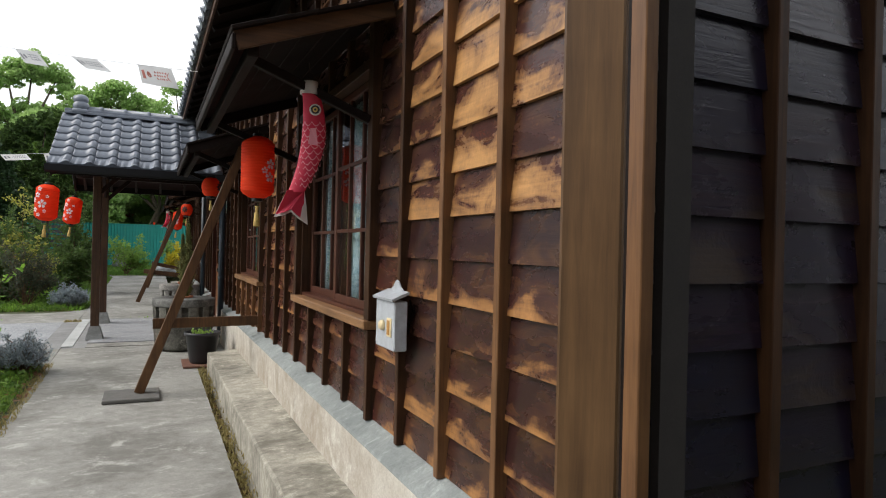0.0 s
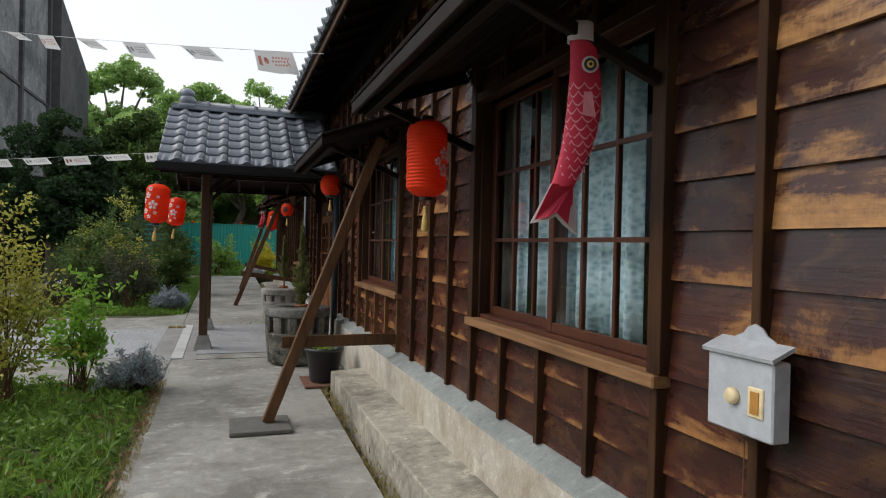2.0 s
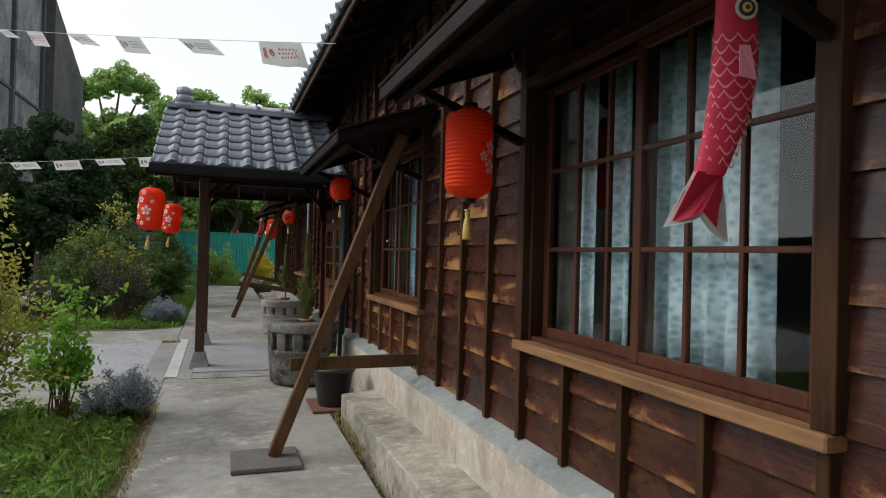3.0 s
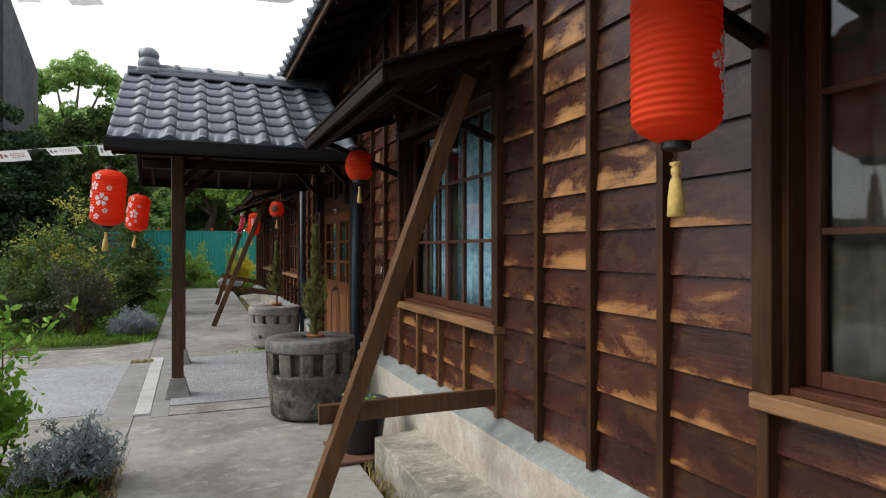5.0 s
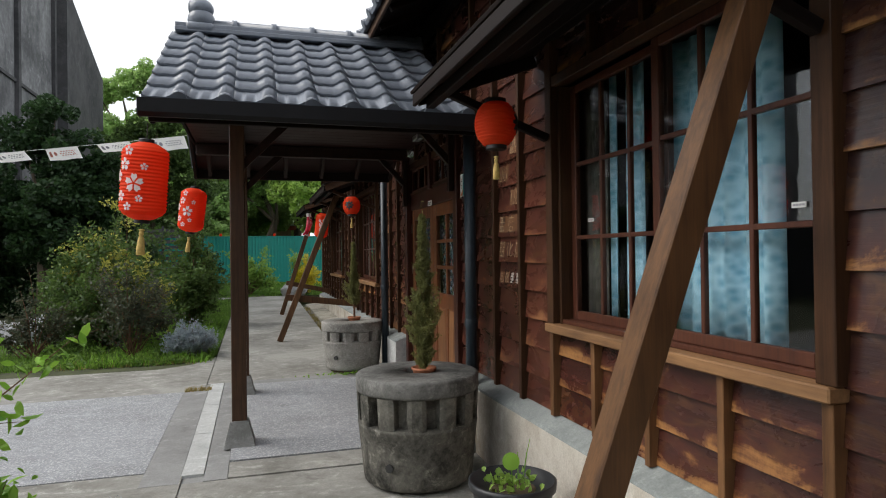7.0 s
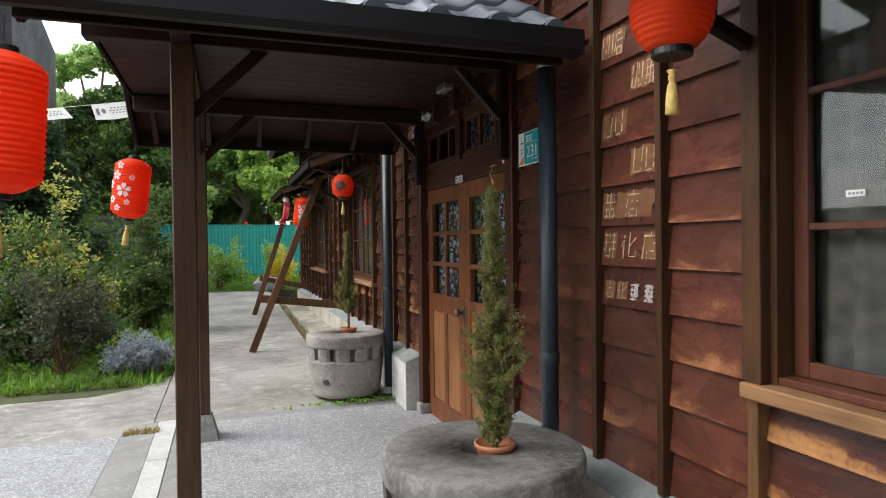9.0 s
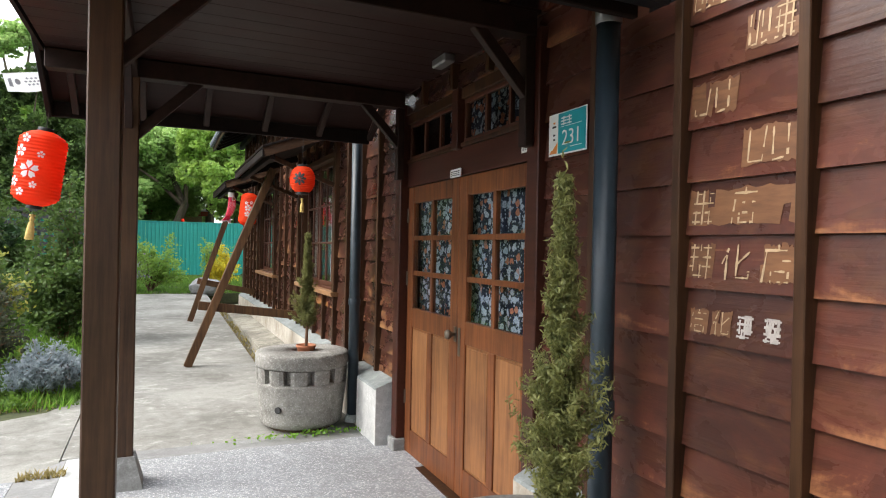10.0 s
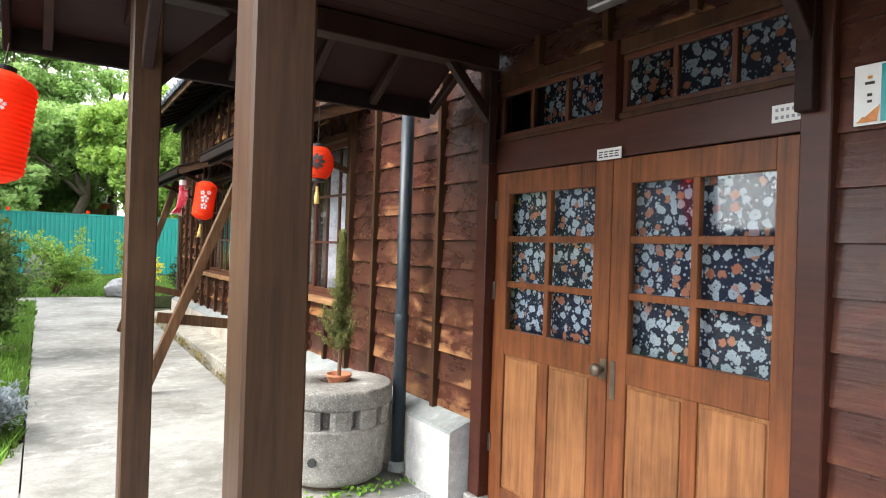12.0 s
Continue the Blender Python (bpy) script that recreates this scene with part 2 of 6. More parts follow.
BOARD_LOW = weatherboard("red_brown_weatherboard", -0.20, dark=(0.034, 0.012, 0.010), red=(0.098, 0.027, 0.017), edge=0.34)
# side boards: their shade and the bluish sky reflection are put into the colour
BOARD_SIDE = weatherboard("shade_tinted_weatherboard", -0.05, dark=(0.004, 0.008, 0.026), red=(0.009, 0.012, 0.025), bare=(0.045, 0.027, 0.017), along="X", shine=0.45)
BATTEN = timber("stained_batten", (0.013, 0.006, 0.004), (0.095, 0.042, 0.018), 0.0, 0.48, shine=0.22)
BATTEN_WORN = timber("rubbed_batten", (0.035, 0.016, 0.009), (0.24, 0.115, 0.046), 0.05, 0.45)
POSTWOOD = timber("brown_post_wood", (0.022, 0.011, 0.007), (0.110, 0.056, 0.028), 0.0, 0.45)
CORNERWOOD = timber("corner_board_wood", (0.05, 0.025, 0.012), (0.21, 0.115, 0.050), 0.02, 0.45)
BRACEWOOD = timber("brace_wood", (0.028, 0.013, 0.007), (0.175, 0.084, 0.033), 0.0, 0.45)
SILLWOOD = timber("weathered_sill_wood", (0.08, 0.040, 0.020), (0.34, 0.18, 0.080), 0.06, 0.55, (30, 1.8, 30))
SASHWOOD = timber("red_brown_sash_wood", (0.045, 0.014, 0.009), (0.13, 0.045, 0.023), 0.0, 0.4)
DOORWOOD = timber("orange_door_wood", (0.048, 0.015, 0.007), (0.30, 0.098, 0.030), 0.0, 0.4)
DOORPANEL = timber("faded_door_panel", (0.085, 0.030, 0.012), (0.40, 0.175, 0.066), 0.03, 0.45)
# dark stain, deepened to near-black to hold the shade under hoods and eaves
HOODWOOD = timber("shade_dark_hood_wood", (0.005, 0.0035, 0.003), (0.017, 0.009, 0.007), 0.0, 0.6, (30, 1.8, 30), 0.15)
# darker copy of the post wood, with the porch roof's shade in its colour
PORCHWOOD = timber("shade_dark_porch_wood", (0.010, 0.005, 0.004), (0.038, 0.018, 0.013), 0.0, 0.5, (12, 12, 12), 0.2)
RUBBED = timber("rubbed_bare_wood", (0.060, 0.023, 0.013), (0.23, 0.105, 0.046), 0.04, 0.5, (30, 6, 30))
HOODEDGE = timber("hood_edge_wood", (0.030, 0.015, 0.009), (0.15, 0.075, 0.035), 0.0, 0.5, (1.8, 30, 30))
# red-brown, lowered in tone to hold the shade beneath the porch roof
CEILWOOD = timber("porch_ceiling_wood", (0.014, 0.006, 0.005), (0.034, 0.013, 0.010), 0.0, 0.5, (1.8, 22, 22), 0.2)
PANELRED = timber("red_brown_panel", (0.036, 0.010, 0.007), (0.078, 0.023, 0.013), 0.0, 0.35, (22, 1.8, 22))
CONCRETE = cement("path_concrete", (0.37, 0.362, 0.332), (0.20, 0.193, 0.172), 1.2, scuff=0.75)
CONCRETE_PALE = cement("plinth_cement", (0.60, 0.56, 0.49), (0.38, 0.32, 0.25), 1.4)
CAPCEMENT = cement("grey_green_cap_cement", (0.33, 0.355, 0.345), (0.22, 0.24, 0.235), 2.0)
LEDGECEMENT = cement("ledge_cement", (0.47, 0.44, 0.37), (0.19, 0.178, 0.145), 2.0, scuff=0.6)
WHITEWASH = cement("whitewashed_cement", (0.68, 0.68, 0.66), (0.45, 0.45, 0.44), 2.0)
PEBBLE = cement("washed_pebble_floor", (0.42, 0.435, 0.46), (0.32, 0.33, 0.345), 1.0, 0.8)
SMOOTHGREY = cement("smooth_grey_border", (0.33, 0.33, 0.325), (0.24, 0.24, 0.235), 1.5)
TILEWHITE = cement("pale_strip_tile", (0.58, 0.59, 0.58), (0.45, 0.46, 0.45), 3.0)
BASECEMENT = cement("post_base_cement", (0.36, 0.36, 0.35), (0.22, 0.22, 0.21), 4.0)
OLDCONCRETE = cement("mossy_planter_concrete", (0.29, 0.275, 0.235), (0.016, 0.016, 0.014), 3.2, dirty=-0.7)
GRAINY = cement("pale_planter_concrete", (0.44, 0.42, 0.38), (0.22, 0.21, 0.185), 3.0, 0.35)
PLANTERTOP = cement("planter_top_concrete", (0.25, 0.245, 0.23), (0.07, 0.07, 0.064), 3.0)
PADTILE = plain("grey_pad_slate", (0.13, 0.125, 0.115), 0.8)
DITCHSOIL = plain("dry_leaf_litter", (0.16, 0.11, 0.06), 0.95, 0, 0.6, 30)
SOIL = plain("garden_soil", (0.10, 0.07, 0.045), 0.95, 0, 0.5, 8)
TILE = plain("blue_grey_glazed_tile", (0.17, 0.19, 0.225), 0.32, 0, 0.18, 8)
GUTTER = plain("dark_metal_gutter", (0.010, 0.010, 0.012), 0.5, 0.0, spec=0.25)
PIPE = plain("slate_blue_pipe", (0.026, 0.039, 0.051), 0.42)
GLASS = window_glass("window_glass")
# near-black colour stands in for the lack of light indoors
DARK = plain("unlit_interior_tone", (0.035, 0.03, 0.028), 0.9)
FLORAL = floral("navy_floral_cotton", (0.012, 0.016, 0.045))
LACE = lace("pale_blue_lace", (0.74, 0.88, 0.94), (0.34, 0.54, 0.64))
LACEBLUE = lace("sky_blue_lace", (0.52, 0.78, 0.92), (0.22, 0.48, 0.66), 18.0)
DRAPE = lace("grey_brown_drape", (0.105, 0.093, 0.080), (0.06, 0.054, 0.047), 12.0)
LAVDRAPE = lace("pale_violet_drape", (0.78, 0.73, 0.79), (0.58, 0.53, 0.60), 12.0)
TANDRAPE = lace("tan_drape", (0.34, 0.29, 0.25), (0.22, 0.19, 0.165), 12.0)
RED = paper("red_lantern_paper", (1.0, 0.085, 0.020), 0.45)
RED.node_tree.nodes["Principled BSDF"].inputs["Specular IOR Level"].default_value = 0.2
nt = RED.node_tree
relief(nt, nt.nodes["Principled BSDF"], fbm(nt, scaled(nt, coords(nt), (14, 14, 60)), 1.0, 5, 0.65, 1.0), 0.5, 0.006)
BLACK = plain("black_ring", (0.012, 0.012, 0.012), 0.4)
PETAL = plain("pale_petal_print", (0.80, 0.66, 0.64), 0.6, 0, 0.08)
YELLOW = plain("straw_yellow_tassel", (0.62, 0.44, 0.14), 0.8, 0, 0.3, 60)
CORD = plain("dark_cord", (0.05, 0.04, 0.035), 0.8)
FISHRED = paper("crimson_cloth", (0.66, 0.035, 0.085), 0.3, 0.2)
FISHPINK = paper("pink_cloth", (0.82, 0.36, 0.42), 0.3)
WHITECLOTH = paper("white_cloth", (0.80, 0.79, 0.78), 0.5)
FLAGINK = plain("grey_flag_print", (0.30, 0.29, 0.33), 0.7)
FLAGRED = plain("faded_red_print", (0.55, 0.20, 0.16), 0.7)
MAILPAINT = plain("chipped_white_paint", (0.46, 0.485, 0.52), 0.4, 0.0, 0.2, 20)
CREAM = plain("cream_plastic", (0.80, 0.66, 0.40), 0.4)
RUST = plain("rusty_iron", (0.16, 0.07, 0.035), 0.7)
TEAL = plain("teal_enamel", (0.010, 0.30, 0.34), 0.3, 0, 0.05)
WHITE = plain("white_enamel", (0.78, 0.78, 0.76), 0.35, 0, 0.04)
ORANGE = plain("orange_enamel", (0.70, 0.25, 0.05), 0.4)
INK = plain("black_ink", (0.03, 0.03, 0.03), 0.6)
BRONZE = plain("dull_bronze", (0.17, 0.14, 0.11), 0.45, 0.8)
STEEL = plain("dull_steel", (0.36, 0.36, 0.36), 0.4, 0.8)
CHALK = plain("bleached_lettering", (0.46, 0.32, 0.19), 0.75, 0, 0.35, 40)
CHALKWHITE = plain("white_lettering", (0.45, 0.40, 0.37), 0.75, 0, 0.3, 40)
TERRA = plain("terracotta", (0.42, 0.16, 0.08), 0.8)
POTBLACK = plain("black_plastic_pot", (0.022, 0.023, 0.026), 0.42)
TEALFENCE = plain("green_sheet_metal", (0.018, 0.30, 0.255), 0.45, 0, 0.10, 1.2)
STONE = cement("pale_boulder", (0.50, 0.50, 0.50), (0.26, 0.27, 0.28), 2.5)
GREYWALL = cement("weathered_grey_wall", (0.30, 0.305, 0.315), (0.10, 0.102, 0.108), 0.6, dirty=0.2)
GREYDARK = cement("dark_weathered_wall", (0.10, 0.10, 0.105), (0.045, 0.046, 0.05), 0.5)
BARK = plain("grey_brown_bark", (0.11, 0.085, 0.06), 0.9, 0, 0.4, 10)
LAWN = plain("lawn_ground", (0.054, 0.062, 0.025), 0.95, 0, 0.6, 3.0)
GRASS = leafy("grass_blades", (0.035, 0.085, 0.012), (0.17, 0.30, 0.050))
GRASSDRY = leafy("dry_grass_blades", (0.13, 0.12, 0.04), (0.36, 0.29, 0.12))
LEAF_WEED = leafy("weed_leaves", (0.022, 0.062, 0.012), (0.19, 0.31, 0.055))
LITTER = leafy("brown_leaf_litter", (0.10, 0.05, 0.03), (0.30, 0.17, 0.09))
LEAF_FAR = leafy("shrub_leaves", (0.022, 0.052, 0.014), (0.115, 0.185, 0.045))
LEAF_TREE = leafy("sunlit_tree_leaves", (0.075, 0.15, 0.042), (0.34, 0.48, 0.17), through_light=0.42)
LEAF_LIGHT = leafy("light_green_tree_leaves", (0.08, 0.17, 0.03), (0.31, 0.45, 0.10), through_light=0.35)
LEAF_DARK = leafy("dark_conifer_leaves", (0.010, 0.030, 0.012), (0.035, 0.075, 0.022))
LEAF_BRIGHT = leafy("bright_green_leaves", (0.07, 0.20, 0.02), (0.26, 0.46, 0.06))
LEAF_YELLOW = leafy("yellow_green_leaves", (0.12, 0.16, 0.025), (0.44, 0.43, 0.09))
LEAF_GOLD = leafy("golden_leaves", (0.42, 0.33, 0.02), (0.75, 0.60, 0.05))
LEAF_OLIVE = leafy("dull_olive_leaves", (0.024, 0.036, 0.020), (0.085, 0.095, 0.055))
LEAF_SILVER = leafy("silver_grey_leaves", (0.16, 0.20, 0.21), (0.38, 0.43, 0.46))
LEAF_CYPRESS = leafy("cypress_sprays", (0.06, 0.078, 0.028), (0.27, 0.27, 0.095))
STEM = plain("brown_stem", (0.14, 0.075, 0.04), 0.85)


# ---- mesh tools ----
def finish(name, bm, mat, parent=None, label="", smooth=False):
    me = bpy.data.meshes.new(name)
    bm.normal_update()
    bm.to_mesh(me)
    bm.free()
    if smooth:
        me.polygons.foreach_set("use_smooth", [True] * len(me.polygons))
    me.materials.append(mat)
    ob = new(name, me)
    if parent is not None:
        ob.parent = parent
    if label:
        ob["label"] = label
    return ob


def part(name, bm, mat, parent, label="", smooth=False):
    return finish(name, bm, mat, parent, label, smooth)


def thing(name, label, category, at=(0, 0, 0), group="", kind="", turn=0.0):
    ob = new(name)
    ob.empty_display_size = 0.1
    ob.matrix_basis = pose(*at, 0, 0, turn)
    return tagged(ob, label, category, group, kind)


def box(bm, x0, x1, y0, y1, z0, z1, bevel=0.0):
    vs = [bm.verts.new(p) for p in ((x0, y0, z0), (x1, y0, z0), (x1, y1, z0), (x0, y1, z0), (x0, y0, z1), (x1, y0, z1), (x1, y1, z1), (x0, y1, z1))]
    fs = [bm.faces.new([vs[i] for i in f]) for f in ((0, 3, 2, 1), (4, 5, 6, 7), (0, 1, 5, 4), (1, 2, 6, 5), (2, 3, 7, 6), (3, 0, 4, 7))]
    if bevel:
        bmesh.ops.bevel(bm, geom=list({e for f in fs for e in f.edges}), offset=bevel, segments=1, affect="EDGES")
    return vs


def thicken(bm, depth):
    bm.normal_update()
    bmesh.ops.solidify(bm, geom=bm.faces[:], thickness=depth)


def boxed(*args, bevel=0.0):
    bm = bmesh.new()
    box(bm, *args, bevel=bevel)
    return bm


def beam(bm, a, b, w, h, up=(0, 0, 1), bevel=0.004):
    """A squared timber from a to b, w wide across and h deep."""
    a, b = Vector(a), Vector(b)
    d = b - a
    f = d.normalized()
    s = f.cross(Vector(up)).normalized()
    u = s.cross(f)
    sub = bmesh.new()
    box(sub, -w / 2, w / 2, 0, d.length, -h / 2, h / 2, bevel)
    m = Matrix((s, f, u)).transposed().to_4x4()
    m.translation = a
    sub.transform(m)
    tmp = bpy.data.meshes.new("tmp")
    sub.to_mesh(tmp)
    bm.from_mesh(tmp)
    sub.free()
    bpy.data.meshes.remove(tmp)


def beamed(*args, **kw):
    bm = bmesh.new()
    beam(bm, *args, **kw)
    return bm


def lathe(profile, seg=24, cap=True):
    bm = bmesh.new()
    rings = []
    for r, z in profile:
        rings.append([bm.verts.new((r * math.cos(2 * math.pi * i / seg), r * math.sin(2 * math.pi * i / seg), z)) for i in range(seg)])
    for a, b in zip(rings, rings[1:]):
        for i in range(seg):
            j = (i + 1) % seg
            bm.faces.new((a[i], a[j], b[j], b[i]))
    if cap:
        bm.faces.new(rings[0][::-1])
        bm.faces.new(rings[-1])
    return bm


def tube(bm, pts, radii, seg=7):
    pts = [Vector(p) for p in pts]
    rings = []
    for i, p in enumerate(pts):
        d = (pts[min(i + 1, len(pts) - 1)] - pts[max(i - 1, 0)]).normalized()
        s = d.cross(Vector((0.31, 0.83, 0.46))).normalized()
        u = s.cross(d)
        rings.append([bm.verts.new(p + radii[i] * (s * math.cos(2 * math.pi * k / seg) + u * math.sin(2 * math.pi * k / seg))) for k in range(seg)])
    for a, b in zip(rings, rings[1:]):
        for k in range(seg):
            j = (k + 1) % seg
            bm.faces.new((a[k], a[j], b[j], b[k]))
    bm.faces.new(rings[0][::-1])
    bm.faces.new(rings[-1])


def soup(name, verts, faces, mat, parent=None):
    me = bpy.data.meshes.new(name)
    me.from_pydata(verts, [], faces)
    me.materials.append(mat)
    ob = new(name, me)
    if parent is not None:
        ob.parent = parent
    return ob


def leaves(name, centres, size, mat, parent, rng, narrow=0.5, up=0.3):
    """One small folded blade at each centre."""
    c = np.asarray(centres, float)
    n = len(c)
    d = rng.normal(size=(n, 3))
    d[:, 2] = d[:, 2] * 0.7 + up
    d /= np.linalg.norm(d, axis=1)[:, None]
    s = np.cross(d, rng.normal(size=(n, 3)))
    s /= np.linalg.norm(s, axis=1)[:, None] + 1e-9
    L = size * rng.uniform(0.6, 1.3, (n, 1))
    fold = np.cross(d, s) * L * narrow * 0.18
    if n > 40000:
        v = np.stack([c - d * L / 2, c + s * L * narrow / 2, c + d * L / 2, c - s * L * narrow / 2], axis=1)
    else:
        v = np.stack([c - d * L / 2, c - d * L * 0.22 + s * L * narrow * 0.42 + fold, c + d * L * 0.15 + s * L * narrow * 0.46 + fold, c + d * L / 2,
                      c + d * L * 0.15 - s * L * narrow * 0.46 + fold, c - d * L * 0.22 - s * L * narrow * 0.42 + fold], axis=1)
    f = np.arange(v.shape[0] * v.shape[1]).reshape(v.shape[0], v.shape[1])
    return soup(name, v.reshape(-1, 3).tolist(), f.tolist(), mat, parent)


def clumps(rng, balls, per, squash=0.8):
    """Points scattered in the shells of many small balls."""
    out = []
    for (x, y, z), r in balls:
        k = max(4, int(per * r * r))
        d = rng.normal(size=(k, 3))
        d /= np.linalg.norm(d, axis=1)[:, None]
        q = d * (r * rng.uniform(0.55, 1.0, (k, 1)) ** 0.7)
        q[:, 2] *= squash
        out.append(q + (x, y, z))
    return np.concatenate(out)

# ---- the plan ----
X, Y0, M = 1.10, 1.844, 0.455        # front of the boards, first batten, batten spacing
PITCH, ZB, ZTOP = 0.174, 0.60, 3.72  # board exposure, foot of the boards, head of the wall
YA, YB = 1.16, 21.62                 # the two ends of the house


def ky(k):
    return Y0 + M * k


def gz(y):
    return 0.0168 * (min(max(y, -12.0), 40.0) - 6.55) - 0.006


WINDOWS = [(3, 7), (11, 15), (27, 31), (35, 39)]
DOOR = (19, 23)
SILL, HEAD = 1.115, 2.46


# ---- ground ----
def ground_sheet(name, rows, mat, label, category, lift=0.0):
    """A sheet across the slope: rows of (y, x0, x1)."""
    vs, fs = [], []
    for y, x0, x1 in rows:
        vs += [(x0, y, gz(y) + lift), (x1, y, gz(y) + lift)]
    for i in range(len(rows) - 1):
        fs.append((2 * i, 2 * i + 1, 2 * i + 3, 2 * i + 2))
    return tagged(soup(name, vs, fs, mat), label, category, kind="structure")


def slab(name, outline, mat, top, thick, label="", category="", parent=None):
    """A cast slab that follows the slope."""
    bm = bmesh.new()
    a = [bm.verts.new((x, y, gz(y) + top)) for x, y in outline]
    b = [bm.verts.new((x, y, gz(y) + top - thick)) for x, y in outline]
    bm.faces.new(a)
    bm.faces.new(b[::-1])
    for i in range(len(a)):
        j = (i + 1) % len(a)
        bm.faces.new((a[j], a[i], b[i], b[j]))
    bmesh.ops.recalc_face_normals(bm, faces=bm.faces)
    ob = finish(name, bm, mat, parent)
    return tagged(ob, label, category, kind="structure") if label else ob


ground_sheet("ground", [(-300, -300, 300), (-12, -300, 300), (6.5, -300, 300), (40, -300, 300), (400, -300, 300)], LAWN,
             "green lawn and garden ground around the house", "ground", -0.27)
# lawns and beds lie just above it, level with the path
slab("lawn_west", [(-9, -6), (-1.04, -6), (-1.03, 8.75), (-9, 8.75)], LAWN, 0.0, 0.25, "patchy green lawn beside the concrete path", "lawn")
slab("lawn_north", [(-9, 13.92), (-1.75, 13.92), (-1.35, 14.15), (-1.12, 14.7), (-1.08, 24.1), (-9, 24.1)], LAWN, 0.0, 0.25,
     "green lawn with shrubs beside the path", "lawn")
slab("lawn_far", [(-9, 24.9), (6, 24.9), (6, 34), (-9, 34)], LAWN, 0.0, 0.25, "sunlit green lawn in front of the fence", "lawn")
slab("path_near", [(-1.03, -6), (0.56, -6), (0.56, 9.78), (-1.03, 9.78)], CONCRETE, 0.004, 0.24, "worn grey concrete path", "path")
slab("path_far", [(-1.08, 12.85), (0.555, 12.85), (0.56, 24.9), (-1.08, 24.9), (-1.08, 14.7)], CONCRETE, 0.004, 0.24, "worn grey concrete path", "path")
slab("path_cross", [(-9, 8.76), (-1.04, 8.76), (-1.04, 10.05), (-9, 10.05)], CONCRETE, 0.003, 0.24, "grey concrete crossing path", "path")
slab("path_verge", [(-9, 12.52), (-1.09, 12.52), (-1.09, 14.65), (-1.35, 14.14), (-1.75, 13.91), (-9, 13.91)], CONCRETE, 0.003, 0.24, "pale concrete verge of the crossing path", "path")
slab("path_far_cross", [(-9, 24.11), (-1.09, 24.11), (-1.09, 24.89), (-9, 24.89)], CONCRETE, 0.003, 0.24, "pale concrete path at the far lawn", "path")
slab("pavement_west", [(-9, 10.06), (-1.292, 10.06), (-1.292, 12.51), (-9, 12.51)], PEBBLE, 0.006, 0.24, "speckled washed-pebble paving", "paving")
slab("pavement_border", [(-1.29, 9.79), (-1.05, 9.79), (-1.05, 12.84), (-1.29, 12.51), (-1.29, 10.06)], SMOOTHGREY, 0.005, 0.24, "smooth grey cement paving border", "paving")
slab("pavement_strip_bed", [(-0.90, 9.79), (-0.75, 9.79), (-0.75, 12.84), (-0.90, 12.84)], SMOOTHGREY, 0.005, 0.24, "smooth grey cement paving border", "paving")
strip = thing("tile_strip", "row of pale grey drain-cover tiles in the paving", "tiles", kind="structure")
for y0, y1 in ((9.92, 10.88), (10.89, 11.85), (11.86, 12.82)):
    slab("tile", [(-1.045, y0), (-0.905, y0), (-0.905, y1), (-1.045, y1)], TILEWHITE, 0.010, 0.2, parent=strip)
slab("porch_floor", [(-0.745, 10.10), (1.16, 10.10), (1.16, 12.62), (-0.745, 12.62)], PEBBLE, 0.022, 0.24, "speckled washed-pebble porch floor", "floor")
slab("porch_edge_south", [(-0.745, 9.79), (1.0, 9.79), (1.0, 10.095), (-0.745, 10.095)], CONCRETE, 0.012, 0.24, "cement edge of the porch floor", "floor")
slab("porch_edge_north", [(-0.745, 12.625), (1.0, 12.625), (1.0, 12.845), (-0.745, 12.845)], SMOOTHGREY, 0.012, 0.24, "cement edge of the porch floor", "floor")
slab("paving_bed", [(-8.9, 8.9), (0.55, 8.9), (0.55, 13.7), (-8.9, 13.7)], SMOOTHGREY, -0.010, 0.15, "grey mortar bed under the paving joints", "paving")
# ditch along the wall, with a cement ledge at the foot of the plinth
for tag, a, b, top in (("south", -6, 9.0, 0.205), ("north", 13.75, 21.9, 0.27)):
    slab("ditch_" + tag, [(0.561, a), (0.70, a), (0.70, b), (0.561, b)], DITCHSOIL, -0.13, 0.08, "narrow drain ditch with dry leaf litter", "ditch")
    y0, y1 = (1.0, 7.97) if tag == "south" else (a, b)
    bm = bmesh.new()
    prof = [(0.668, -0.45), (0.664, top - 0.012), (0.676, top), (1.0, top + 0.028), (1.0, -0.45)]
    n = int((y1 - y0) / 0.35)
    rng = random.Random(5)
    ring = []
    for i in range(n + 1):
        y = y0 + (y1 - y0) * i / n
        ring.append([bm.verts.new((x + (rng.uniform(-0.006, 0.006) if j in (1, 2) else 0), y, z + (rng.uniform(-0.006, 0.006) if j in (1, 2) else 0))) for j, (x, z) in enumerate(prof)])
    for p, q in zip(ring, ring[1:]):
        for k in range(4):
            bm.faces.new((p[k], p[k + 1], q[k + 1], q[k]))
    bm.faces.new(ring[0])
    bm.faces.new(ring[-1][::-1])
    bmesh.ops.recalc_face_normals(bm, faces=bm.faces)
    tagged(finish("ledge_" + tag, bm, LEDGECEMENT), "stained cement ledge along the plinth", "ledge", kind="structure")
slab("path_gap", [(0.561, 9.01), (1.0, 9.01), (1.0, 9.785), (0.561, 9.785)], CONCRETE, 0.0, 0.24, "grey concrete at the end of the ditch", "path")
slab("path_gap_north", [(0.561, 12.85), (1.0, 12.85), (1.0, 13.745), (0.561, 13.745)], CONCRETE, 0.0, 0.24, "grey concrete at the end of the ditch", "path")


